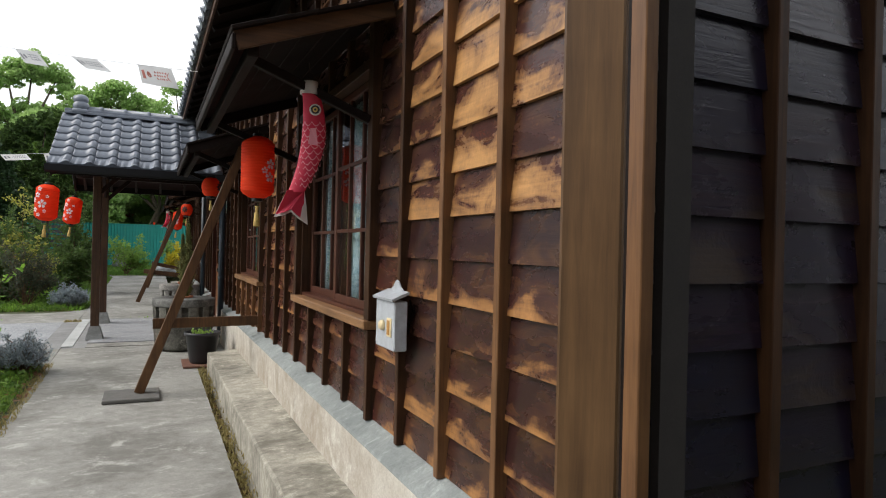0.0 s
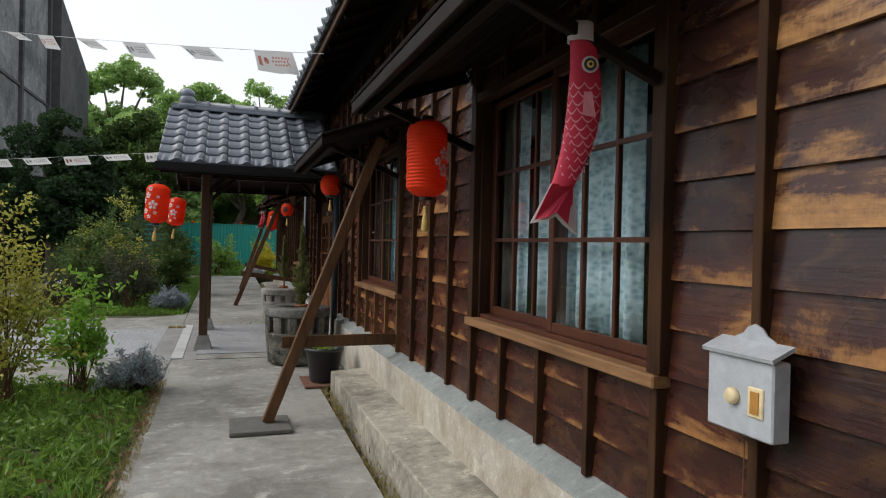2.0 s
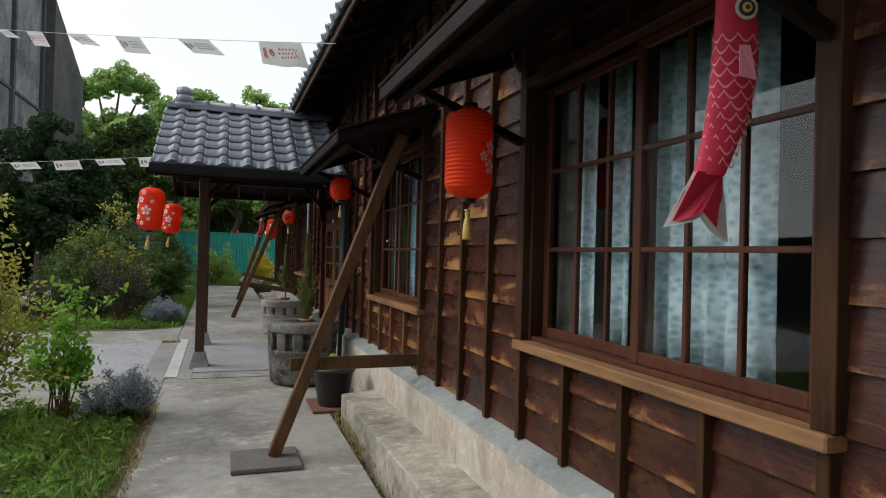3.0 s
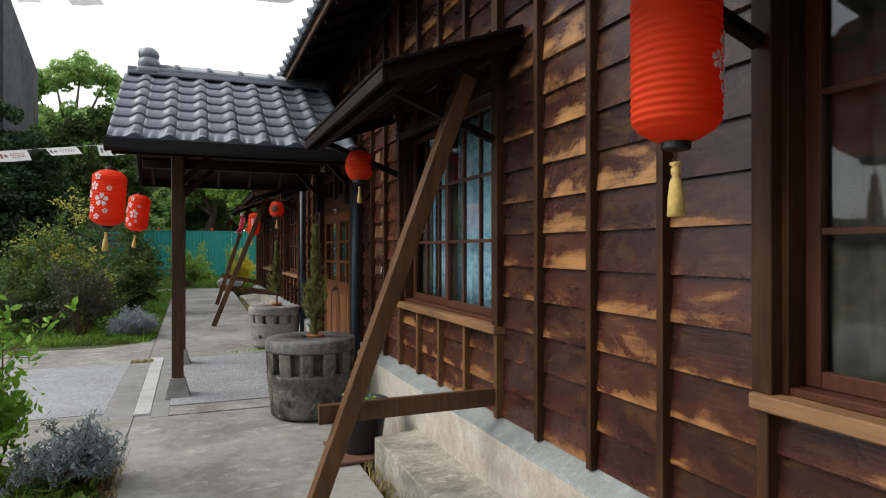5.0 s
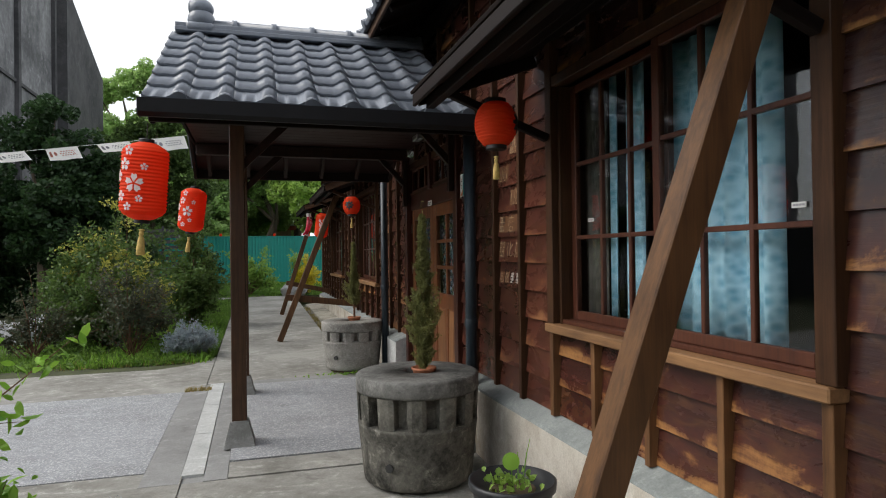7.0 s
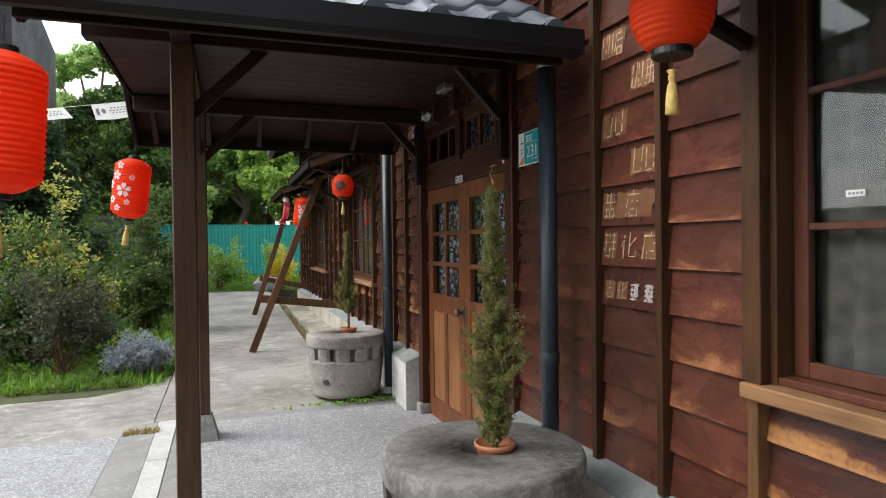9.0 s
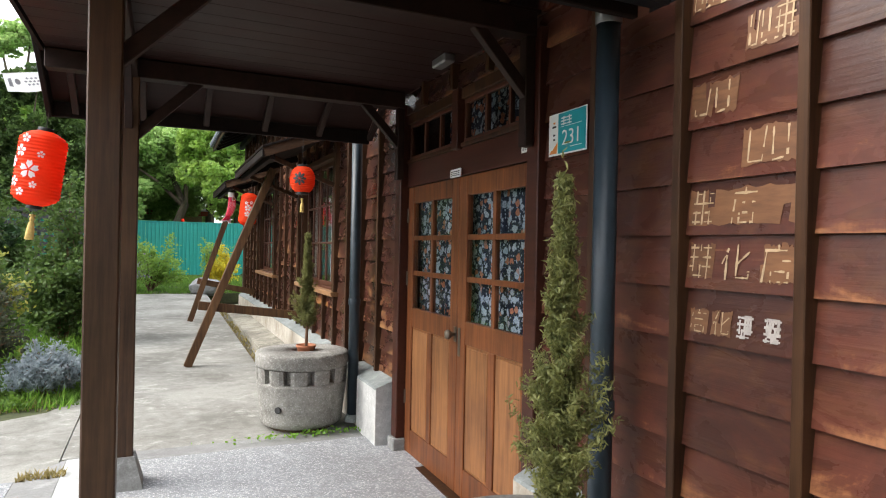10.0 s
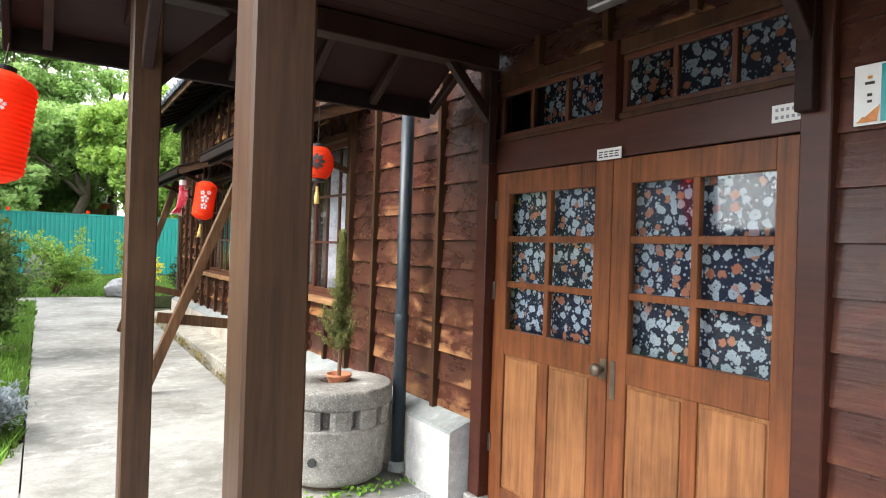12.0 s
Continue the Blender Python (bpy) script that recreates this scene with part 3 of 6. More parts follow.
def plinth(name, y0, y1, mat, front, foot):
    bm = bmesh.new()
    vs = []
    n = max(2, int((y1 - y0) / 0.9))
    for i in range(n + 1):
        y = y0 + (y1 - y0) * i / n
        vs.append([bm.verts.new(p) for p in ((front, y, foot), (front, y, 0.520), (front + 0.006, y, 0.535), (X + 0.012, y, 0.592), (X + 0.10, y, 0.592), (X + 0.10, y, foot))])
    for a, b in zip(vs, vs[1:]):
        for k in range(5):
            f = bm.faces.new((a[k], a[k + 1], b[k + 1], b[k]))
            f.material_index = 1 if k in (1, 2) else 0
    bm.faces.new(vs[0])
    bm.faces.new(vs[-1][::-1])
    bmesh.ops.recalc_face_normals(bm, faces=bm.faces)
    ob = finish(name, bm, mat)
    ob.data.materials.append(CAPCEMENT)
    return tagged(ob, "cream cement plinth with a grey-green sloped cap", "plinth", kind="structure")


plinth("plinth_south", YA - 0.02, 10.46, CONCRETE_PALE, 0.99, -0.5)
plinth("plinth_north", 12.86, YB, CONCRETE_PALE, 0.99, -0.3)
plinth("plinth_door", 12.37, 12.858, WHITEWASH, 0.955, -0.3)
tagged(finish("plinth_side", boxed(X + 0.11, 9.0, 1.14, 1.24, -0.5, 0.59), CONCRETE_PALE), "cement plinth of the side wall", "plinth", kind="structure")

# ---- walls ----
wall_west = thing("wall_west", "long wall of dark-stained lapped boards with vertical battens", "wall", kind="structure")
wall_south = thing("wall_south", "side wall of lapped boards, tinted for shade and sky sheen, with vertical battens", "wall", kind="structure")
board_meshes = {}


def plank(parent, y0, y1, z, height, mat, offset=0.0):
    key = (round(y1 - y0, 3), round(height, 3), mat.name)
    if key not in board_meshes:
        bm = bmesh.new()
        L = y1 - y0
        vs = [bm.verts.new(p) for p in ((0, 0, 0), (0, L, 0), (0.020, L, height), (0.020, 0, height), (0.020, 0, 0), (0.020, L, 0), (0.033, L, height), (0.033, 0, height))]
        for f in ((0, 3, 2, 1), (4, 5, 6, 7), (0, 1, 5, 4), (2, 3, 7, 6), (1, 2, 6, 5), (0, 4, 7, 3)):
            bm.faces.new([vs[i] for i in f])
        bmesh.ops.recalc_face_normals(bm, faces=bm.faces)
        me = bpy.data.meshes.new("board")
        bm.to_mesh(me)
        bm.free()
        me.materials.append(mat)
        board_meshes[key] = me
    ob = new("board", board_meshes[key])
    ob.parent = parent
    ob.location = (X + offset, y0, z)
    return ob


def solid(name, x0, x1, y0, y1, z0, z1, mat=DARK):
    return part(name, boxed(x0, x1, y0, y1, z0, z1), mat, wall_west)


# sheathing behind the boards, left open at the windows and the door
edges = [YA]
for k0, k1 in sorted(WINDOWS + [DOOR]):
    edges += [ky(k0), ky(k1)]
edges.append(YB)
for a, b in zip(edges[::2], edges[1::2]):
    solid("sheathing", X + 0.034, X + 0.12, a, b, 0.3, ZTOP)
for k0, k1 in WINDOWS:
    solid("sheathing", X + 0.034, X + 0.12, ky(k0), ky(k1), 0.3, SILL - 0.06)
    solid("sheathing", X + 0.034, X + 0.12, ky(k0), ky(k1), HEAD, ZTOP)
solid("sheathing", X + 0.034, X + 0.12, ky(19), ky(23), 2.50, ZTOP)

rows_z = [ZB - 0.013 + PITCH * i for i in range(-1, 18)]


def boards(y0, y1, z0, z1, mat, top_mat=None):
    for z in rows_z:
        lo, hi = max(z, z0), min(z + PITCH + 0.012, z1)
        if hi - lo > 0.03:
            plank(wall_west, y0, y1, lo, hi - lo, top_mat if top_mat and z > 1.53 else mat)


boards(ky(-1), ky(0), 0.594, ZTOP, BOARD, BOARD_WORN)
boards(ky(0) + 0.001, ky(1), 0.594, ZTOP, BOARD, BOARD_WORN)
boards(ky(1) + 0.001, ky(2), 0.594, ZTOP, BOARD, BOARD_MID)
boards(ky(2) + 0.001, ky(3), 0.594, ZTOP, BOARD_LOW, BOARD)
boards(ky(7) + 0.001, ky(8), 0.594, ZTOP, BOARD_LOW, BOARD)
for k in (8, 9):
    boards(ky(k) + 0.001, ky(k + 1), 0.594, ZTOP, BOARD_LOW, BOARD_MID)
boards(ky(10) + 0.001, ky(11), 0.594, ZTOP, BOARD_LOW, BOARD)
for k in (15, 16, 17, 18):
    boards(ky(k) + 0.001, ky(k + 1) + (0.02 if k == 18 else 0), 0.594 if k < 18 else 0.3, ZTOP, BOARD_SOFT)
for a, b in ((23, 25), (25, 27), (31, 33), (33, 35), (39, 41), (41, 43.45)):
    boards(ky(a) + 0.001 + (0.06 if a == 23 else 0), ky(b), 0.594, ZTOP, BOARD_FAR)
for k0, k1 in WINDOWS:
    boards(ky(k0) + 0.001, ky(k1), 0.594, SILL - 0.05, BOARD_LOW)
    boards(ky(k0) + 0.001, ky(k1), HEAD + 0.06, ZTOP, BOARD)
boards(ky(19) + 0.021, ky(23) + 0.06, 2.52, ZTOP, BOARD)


def batten(parent, y, z0, z1, w=0.036, d=0.034, mat=BATTEN):
    bm = boxed(-d, 0.02, -w / 2, w / 2, 0, z1 - z0, bevel=0.003)
    ob = part("batten", bm, mat, parent)
    ob.location = (X, y, z0)
    return ob


for k in range(0, 44):
    inside = [w for w in WINDOWS if w[0] < k < w[1]]
    edge = [w for w in WINDOWS if k in w]
    if DOOR[0] <= k <= DOOR[1]:
        if DOOR[0] < k < DOOR[1]:
            batten(wall_west, ky(k), 2.52, ZTOP)
        continue
    if inside:
        batten(wall_west, ky(k), 0.585, SILL - 0.05, mat=BATTEN_WORN if 8 < k < 16 else BATTEN)
        batten(wall_west, ky(k), HEAD + 0.06, ZTOP)
    elif edge:
        batten(wall_west, ky(k), 0.585, SILL - 0.052, 0.042, 0.036, BATTEN_WORN if 8 < k < 16 else BATTEN)
        batten(wall_west, ky(k), SILL + 0.001, ZTOP, 0.075, 0.040, BATTEN)
    else:
        batten(wall_west, ky(k), 0.585, ZTOP, mat=BATTEN_WORN if k < 2 else BATTEN)
# corner batten, and a near-black strip painting the shadow gap beside it
batten(wall_west, ky(-1), 0.585, ZTOP, 0.048, 0.036, BATTEN_WORN)
part("corner_board", boxed(X + 0.012, X + 0.033, YA + 0.062, ky(-1) - 0.025, 0.56, ZTOP, bevel=0.003), HOODWOOD, wall_west, "near-black recessed strip added for the shadow gap at the corner")
# a free-standing eave post before the corner, turned off square
eave_post = thing("eave_post", "squared brown timber post with pale worn edges under the eave", "post", (0.801, 1.007, gz(1.0)), turn=-43)
part("shaft", boxed(-0.057, 0.057, -0.057, 0.057, 0.0805, 3.21 - gz(1.0), bevel=0.005), CORNERWOOD, eave_post)
part("base_block", boxed(-0.10, 0.10, -0.10, 0.10, -0.05, 0.08, bevel=0.01), BASECEMENT, eave_post, "small cement footing")
part("corner_post", boxed(X - 0.04, X + 0.06, YB - 0.11, YB + 0.02, 0.56, ZTOP, bevel=0.006), POSTWOOD, wall_west)

# side wall


def gable(parent, name, y0, y1, mat):
    """End wall that follows the roof's slope."""
    bm = bmesh.new()
    pts = [(X + 0.05, 0.3), (9.0, 0.3), (9.0, 3.70), (5.05, 5.50), (X + 0.05, 3.72)]
    bm.faces.new([bm.verts.new((x, y0, z)) for x, z in pts])
    bm.normal_update()
    for v in bmesh.ops.extrude_face_region(bm, geom=bm.faces[:])["geom"]:
        if isinstance(v, bmesh.types.BMVert):
            v.co.y = y1
    bmesh.ops.recalc_face_normals(bm, faces=bm.faces)
    return part(name, bm, mat, parent)


gable(wall_south, "sheathing", YA + 0.06, YA + 0.13, DARK)
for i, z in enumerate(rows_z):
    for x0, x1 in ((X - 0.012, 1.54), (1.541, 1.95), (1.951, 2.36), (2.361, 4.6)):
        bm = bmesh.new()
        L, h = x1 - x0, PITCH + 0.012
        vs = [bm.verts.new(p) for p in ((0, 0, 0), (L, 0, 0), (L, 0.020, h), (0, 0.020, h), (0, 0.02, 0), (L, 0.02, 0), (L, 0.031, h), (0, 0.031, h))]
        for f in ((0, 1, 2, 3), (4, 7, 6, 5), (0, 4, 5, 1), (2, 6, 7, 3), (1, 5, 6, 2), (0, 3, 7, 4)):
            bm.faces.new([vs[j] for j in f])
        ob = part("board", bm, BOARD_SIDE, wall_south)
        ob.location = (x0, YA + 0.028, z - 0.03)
for x in (1.082, 1.54, 1.95, 2.36, 2.77, 3.18):
    part("batten", boxed(x - 0.02, x + 0.02, YA - 0.004, YA + 0.05, 0.585, ZTOP, bevel=0.003), BATTEN_WORN if x < 1.2 else BATTEN, wall_south)
# the rest of the house, closed behind
# added room shell, painted as dark as the unlit space behind the panes
house_wall = thing("wall_back", "plain added walls that close the house, near-black for its unlit rooms", "wall", kind="structure")
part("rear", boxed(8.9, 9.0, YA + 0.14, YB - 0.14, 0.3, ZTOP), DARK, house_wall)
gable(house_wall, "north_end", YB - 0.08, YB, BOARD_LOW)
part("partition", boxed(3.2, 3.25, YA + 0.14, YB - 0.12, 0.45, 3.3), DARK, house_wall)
tagged(finish("floor_inside", boxed(X + 0.13, 8.9, YA + 0.14, YB - 0.12, 0.35, 0.45), DARK), "plain added floor inside the house, near-black for its unlit rooms", "floor", kind="structure")
tagged(finish("ceiling_inside", boxed(X + 0.13, 8.9, YA + 0.14, YB - 0.12, 3.3, 3.36), DARK), "plain added ceiling inside the house, near-black for its unlit rooms", "ceiling", kind="structure")


# ---- windows ----
def window(index, k0, k1, drapes):
    y0, y1 = ky(k0) + 0.037, ky(k1) - 0.037
    w = thing("window_%d" % index, "sliding timber window with small panes in a dark frame", "window", kind="structure")
    part("window_sill", boxed(X - 0.062, X + 0.10, ky(k0) - 0.03, ky(k1) + 0.03, SILL - 0.05, SILL, bevel=0.006), SILLWOOD, w, "weathered pale brown sill")
    part("window_head", boxed(X - 0.035, X + 0.12, y0 - 0.03, y1 + 0.03, HEAD, HEAD + 0.06, bevel=0.004), BATTEN, w)
    for y in (y0, y1):
        part("window_jamb", boxed(X + 0.002, X + 0.12, y - 0.022, y + 0.022, SILL, HEAD, bevel=0.003), BATTEN, w)
    part("track", boxed(X + 0.01, X + 0.11, y0, y1, SILL + 0.001, SILL + 0.025, bevel=0.003), SASHWOOD, w)
    mid = (y0 + y1) / 2
    for a, b, x in ((y0 + 0.02, mid + 0.03, X + 0.035), (mid - 0.03, y1 - 0.02, X + 0.075)):
        bm = bmesh.new()
        zs = [SILL + 0.026, SILL + 0.075, 1.602, 2.012, HEAD - 0.045, HEAD]
        for y in (a, b - 0.05):
            box(bm, x, x + 0.032, y, y + 0.05, zs[0], zs[-1], bevel=0.003)
        box(bm, x + 0.002, x + 0.030, a + 0.05, b - 0.05, zs[0], zs[1], bevel=0.003)
        box(bm, x + 0.002, x + 0.030, a + 0.05, b - 0.05, zs[4], zs[5], bevel=0.003)
        cols = [a + 0.05 + (b - a - 0.10) * i / 3 for i in range(4)]
        for z in zs[2:4]:
            box(bm, x + 0.004, x + 0.028, a + 0.05, b - 0.05, z - 0.011, z + 0.011, bevel=0.003)
        for y in cols[1:3]:
            box(bm, x + 0.003, x + 0.029, y - 0.011, y + 0.011, zs[1], zs[4], bevel=0.003)
        sash = part("sash", bm, SASHWOOD, w)
        for i in range(3):
            for lo, hi in ((zs[1], zs[2]), (zs[2], zs[3]), (zs[3], zs[4])):
                g = part("pane", boxed(x + 0.014, x + 0.017, cols[i], cols[i + 1], lo, hi), GLASS, sash)
                g.visible_shadow = False
    for a, b, mat, label in drapes:
        drape(y0 + a, y0 + b, SILL + 0.03, HEAD - 0.02, X + 0.15, mat, label)
    return w


def drape(y0, y1, z0, z1, x, mat, label, wave=0.018):
    bm = bmesh.new()
    n = max(8, int((y1 - y0) / 0.02))
    rng = random.Random(int(y0 * 100))
    ph, cols = rng.uniform(0, 6), []
    for i in range(n + 1):
        y = y0 + (y1 - y0) * i / n
        dx = wave * math.sin((y - y0) * 60 + ph) + wave * 0.6 * math.sin((y - y0) * 23 + ph * 2)
        cols.append([bm.verts.new((x + dx * (1 - 0.3 * j / 5), y, z0 + (z1 - z0) * j / 5)) for j in range(6)])
    for a, b in zip(cols, cols[1:]):
        for j in range(5):
            bm.faces.new((a[j], b[j], b[j + 1], a[j + 1]))
    thicken(bm, 0.002)
    return tagged(finish("curtain", bm, mat, smooth=True), label, "curtain", "window curtains")


BLUE = "pale blue lace curtain hanging inside the window"
GREY = "grey-brown curtain drawn aside in the window"
VIOLET = "pale violet curtain hanging inside the window"
window(1, 3, 7, [(0.31, 0.89, LACE, BLUE), (1.08, 1.22, LACE, BLUE), (1.33, 1.455, LACE, BLUE), (1.47, 1.72, DRAPE, GREY)])
window(2, 11, 15, [(0.30, 0.89, LACEBLUE, BLUE), (1.12, 1.27, LACEBLUE, BLUE), (1.34, 1.42, LACEBLUE, BLUE), (1.44, 1.72, DRAPE, GREY)])
window(3, 27, 31, [(0.04, 0.80, LAVDRAPE, VIOLET), (0.86, 1.70, TANDRAPE, GREY)])
window(4, 35, 39, [(0.04, 0.80, LAVDRAPE, VIOLET), (0.90, 1.70, TANDRAPE, GREY)])


# small printed labels stuck on the panes of the second window
for y, z, x in ((6.985, 1.656, X + 0.043), (8.385, 1.683, X + 0.083)):
    label = thing("window_label", "small pale printed label stuck on a window pane", "label", group="pane labels")
    part("paper", boxed(x, x + 0.002, y, y + 0.058, z, z + 0.019), WHITE, label)
    for i in range(4):
        part("print", boxed(x - 0.0015, x - 0.0005, y + 0.006 + i * 0.012, y + 0.014 + i * 0.012, z + 0.006, z + 0.013), FLAGINK, label)


# ---- hoods over the windows ----
def hood(k0, k1):
    y0, y1 = ky(k0) - 0.28, ky(k1) + 0.28
    h = thing("window_hood", "dark plank hood, colour deepened for shade, on diagonal brackets over the window", "hood", group="window hoods")
    xf, zf, xb, zb = 0.325, 2.405, X - 0.005, 2.70
    bm = bmesh.new()
    n = 6
    for i in range(n):
        t0, t1 = i / n, (i + 1) / n
        beam(bm, (xf + (xb - xf) * (t0 + t1) / 2, y0, zf + 0.055 + (zb - zf) * (t0 + t1) / 2 - 0.003 * i),
             (xf + (xb - xf) * (t0 + t1) / 2, y1, zf + 0.055 + (zb - zf) * (t0 + t1) / 2 - 0.003 * i), (xb - xf) / n * 1.12, 0.018, up=(-(zb - zf), 0, xb - xf), bevel=0.002)
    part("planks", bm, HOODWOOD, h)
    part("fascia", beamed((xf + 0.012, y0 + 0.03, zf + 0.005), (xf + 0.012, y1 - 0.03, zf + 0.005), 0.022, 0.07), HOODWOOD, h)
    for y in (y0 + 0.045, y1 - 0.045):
        # lit south verges get the paler wood, the others the shade-dark one
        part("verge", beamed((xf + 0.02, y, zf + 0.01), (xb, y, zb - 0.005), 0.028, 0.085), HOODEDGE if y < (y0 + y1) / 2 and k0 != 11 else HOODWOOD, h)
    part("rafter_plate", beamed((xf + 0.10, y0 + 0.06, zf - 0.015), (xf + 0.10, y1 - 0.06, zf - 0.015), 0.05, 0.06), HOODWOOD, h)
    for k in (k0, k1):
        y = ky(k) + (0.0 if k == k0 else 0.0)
        # brackets of the near windows take the shade-dark wood
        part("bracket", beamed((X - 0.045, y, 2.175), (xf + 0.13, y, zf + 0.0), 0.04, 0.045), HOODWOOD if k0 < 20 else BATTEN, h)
    return h


for k0, k1 in WINDOWS:
    hood(k0, k1)


# ---- door ----
door = thing("door_1", "pair of orange-brown timber doors with glazed tops and a knob", "door", kind="structure")
DX = X + 0.03
yl, yr = 12.235, 10.525
for y in (yl + 0.046, yr - 0.056):
    part("door_jamb", boxed(X - 0.035, X + 0.12, y - 0.045, y + 0.055, gz(11.4) + 0.12, 2.60, bevel=0.005), PANELRED, door)
    part("jamb_foot", boxed(X - 0.06, X + 0.13, y - 0.06, y + 0.065, gz(11.4) - 0.05, gz(11.4) + 0.119, bevel=0.008), BASECEMENT, door, "small cement block")
part("head_panel", boxed(DX - 0.01, DX + 0.05, yr - 0.005, yl + 0.005, 2.005, 2.17, bevel=0.003), PANELRED, door)
part("head_rail", boxed(DX - 0.02, DX + 0.06, yr, yl, 2.171, 2.196, bevel=0.003), BATTEN, door)
part("top_rail", boxed(DX - 0.02, DX + 0.06, yr, yl, 2.455, 2.52, bevel=0.003), BATTEN, door)
part("transom_post", boxed(DX - 0.045, DX + 0.05, 11.340, 11.420, 2.16, 2.52, bevel=0.004), PANELRED, door)
for a, b in ((yr + 0.01, 11.339), (11.421, yl - 0.01)):
    bm = bmesh.new()
    for z in (2.197, 2.43):
        box(bm, DX, DX + 0.03, a, b, z, z + 0.024, bevel=0.002)
    for i in range(4):
        y = a + (b - a - 0.024) * i / 3
        box(bm, DX + 0.001, DX + 0.029, y, y + 0.024, 2.2215, 2.4295, bevel=0.002)
    tr = part("transom", bm, SASHWOOD, door)
    for i in range(3):
        g = part("pane", boxed(DX + 0.012, DX + 0.015, a + (b - a) * i / 3 + 0.02, a + (b - a) * (i + 1) / 3 - 0.01, 2.221, 2.43), GLASS, tr)
        g.visible_shadow = False
zf, zt = gz(11.4) + 0.035, 2.0
seam = (yl + yr) / 2
for a, b in ((seam + 0.002, yl - 0.004), (yr + 0.004, seam - 0.002)):
    leaf = part("door_leaf", boxed(DX + 0.012, DX + 0.020, a + 0.02, b - 0.02, zf + 0.02, 1.02), DOORPANEL, door, "orange-brown panelled door leaf")
    bm = bmesh.new()
    st = 0.105
    for y in (a, b - st):
        box(bm, DX, DX + 0.04, y, y + st, zf, zt, bevel=0.003)
    for z0, z1 in ((zf, zf + 0.17), (1.01, 1.145), (zt - 0.115, zt)):
        box(bm, DX + 0.001, DX + 0.039, a + st, b - st, z0, z1, bevel=0.003)
    m0 = (a + b) / 2
    box(bm, DX + 0.001, DX + 0.039, m0 - 0.034, m0 + 0.034, zf + 0.17, 1.01, bevel=0.003)
    box(bm, DX + 0.004, DX + 0.036, m0 - 0.016, m0 + 0.016, 1.145, zt - 0.115, bevel=0.003)
    for i in (1, 2):
        z = 1.145 + (zt - 0.115 - 1.145) * i / 3
        box(bm, DX + 0.005, DX + 0.035, a + st, b - st, z - 0.016, z + 0.016, bevel=0.003)
    part("door_frame", bm, DOORWOOD, leaf)
    for y0, y1 in ((a + st, m0 - 0.016), (m0 + 0.016, b - st)):
        part("panel", boxed(DX + 0.004, DX + 0.011, y0 + 0.030 if y0 > m0 else y0 + 0.012, y1 - 0.012 if y0 > m0 else y1 - 0.030, zf + 0.185, 0.995, bevel=0.004), DOORPANEL, leaf)
        for i in range(3):
            z0 = 1.145 + (zt - 0.26) * 0 + (zt - 0.115 - 1.145) * i / 3
            g = part("pane", boxed(DX + 0.018, DX + 0.021, y0, y1, z0, z0 + (zt - 0.115 - 1.145) / 3), GLASS, leaf)
            g.visible_shadow = False
    hy = b - 0.006 if a > seam else a - 0.006
    for z in (0.45, 1.3, 1.75):
        part("hinge", boxed(DX - 0.008, DX + 0.002, hy - 0.008, hy + 0.020, z, z + 0.10, bevel=0.002), BRONZE, leaf, "small brass-coloured hinge")
knob_leaf = part("lock_plate", boxed(DX - 0.006, DX - 0.001, seam - 0.05, seam - 0.022, 0.93, 1.10, bevel=0.002), BRONZE, door, "dull metal lock plate")
bm = lathe([(0.006, 0), (0.012, 0.004), (0.011, 0.02), (0.026, 0.034), (0.030, 0.048), (0.024, 0.062), (0.006, 0.068)], 16)
bm.transform(Matrix.Translation((DX - 0.004, seam + 0.02, 1.055)) @ pose(0, 0, 0, 0, -90, 0))
part("knob", bm, BRONZE, door, "round dull metal knob", True)
part("knob_plate", boxed(DX - 0.004, DX - 0.0005, seam + 0.004, seam + 0.04, 1.01, 1.10, bevel=0.001), BRONZE, door)
part("threshold", boxed(X - 0.03, X + 0.14, yr, yl, gz(11.4), gz(11.4) + 0.03, bevel=0.005), BATTEN, door)
for y0, y1 in ((yr + 0.05, seam - 0.02), (seam + 0.02, yl - 0.05)):
    drape(y0, y1, 1.05, 1.98, X + 0.11, FLORAL, "navy curtain with pale and orange blossoms inside the door", 0.006)
drape(yr + 0.03, yl - 0.03, 2.10, 2.95, X + 0.34, FLORAL, "navy blossom curtain strip inside the transom window", 0.005)
bmx = finish("exit_lamp", boxed(0.93, 1.00, 11.20, 11.38, 2.62, 2.67, bevel=0.008), STEEL)
tagged(bmx, "grey metal wall lamp box under the porch ceiling", "lamp")

# ---- main roof ----
roof = thing("main_roof", "low-pitched roof of blue-grey tiles with eaves coloured shade-dark", "roof", kind="structure")
EX, EZ, SLOPE = 0.47, 3.56, 0.45
ry0, ry1 = YA - 0.55, YB + 0.55
bm = bmesh.new()
vs = [bm.verts.new(p) for p in ((EX, ry0, EZ), (5.05, ry0, EZ + SLOPE * 4.58), (9.6, ry0, EZ), (EX, ry1, EZ), (5.05, ry1, EZ + SLOPE * 4.58), (9.6, ry1, EZ))]
bm.faces.new((vs[0], vs[1], vs[4], vs[3]))
bm.faces.new((vs[1], vs[2], vs[5], vs[4]))
thicken(bm, 0.04)
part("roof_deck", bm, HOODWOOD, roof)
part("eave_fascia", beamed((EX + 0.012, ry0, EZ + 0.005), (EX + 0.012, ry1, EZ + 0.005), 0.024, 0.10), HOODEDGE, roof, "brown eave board")
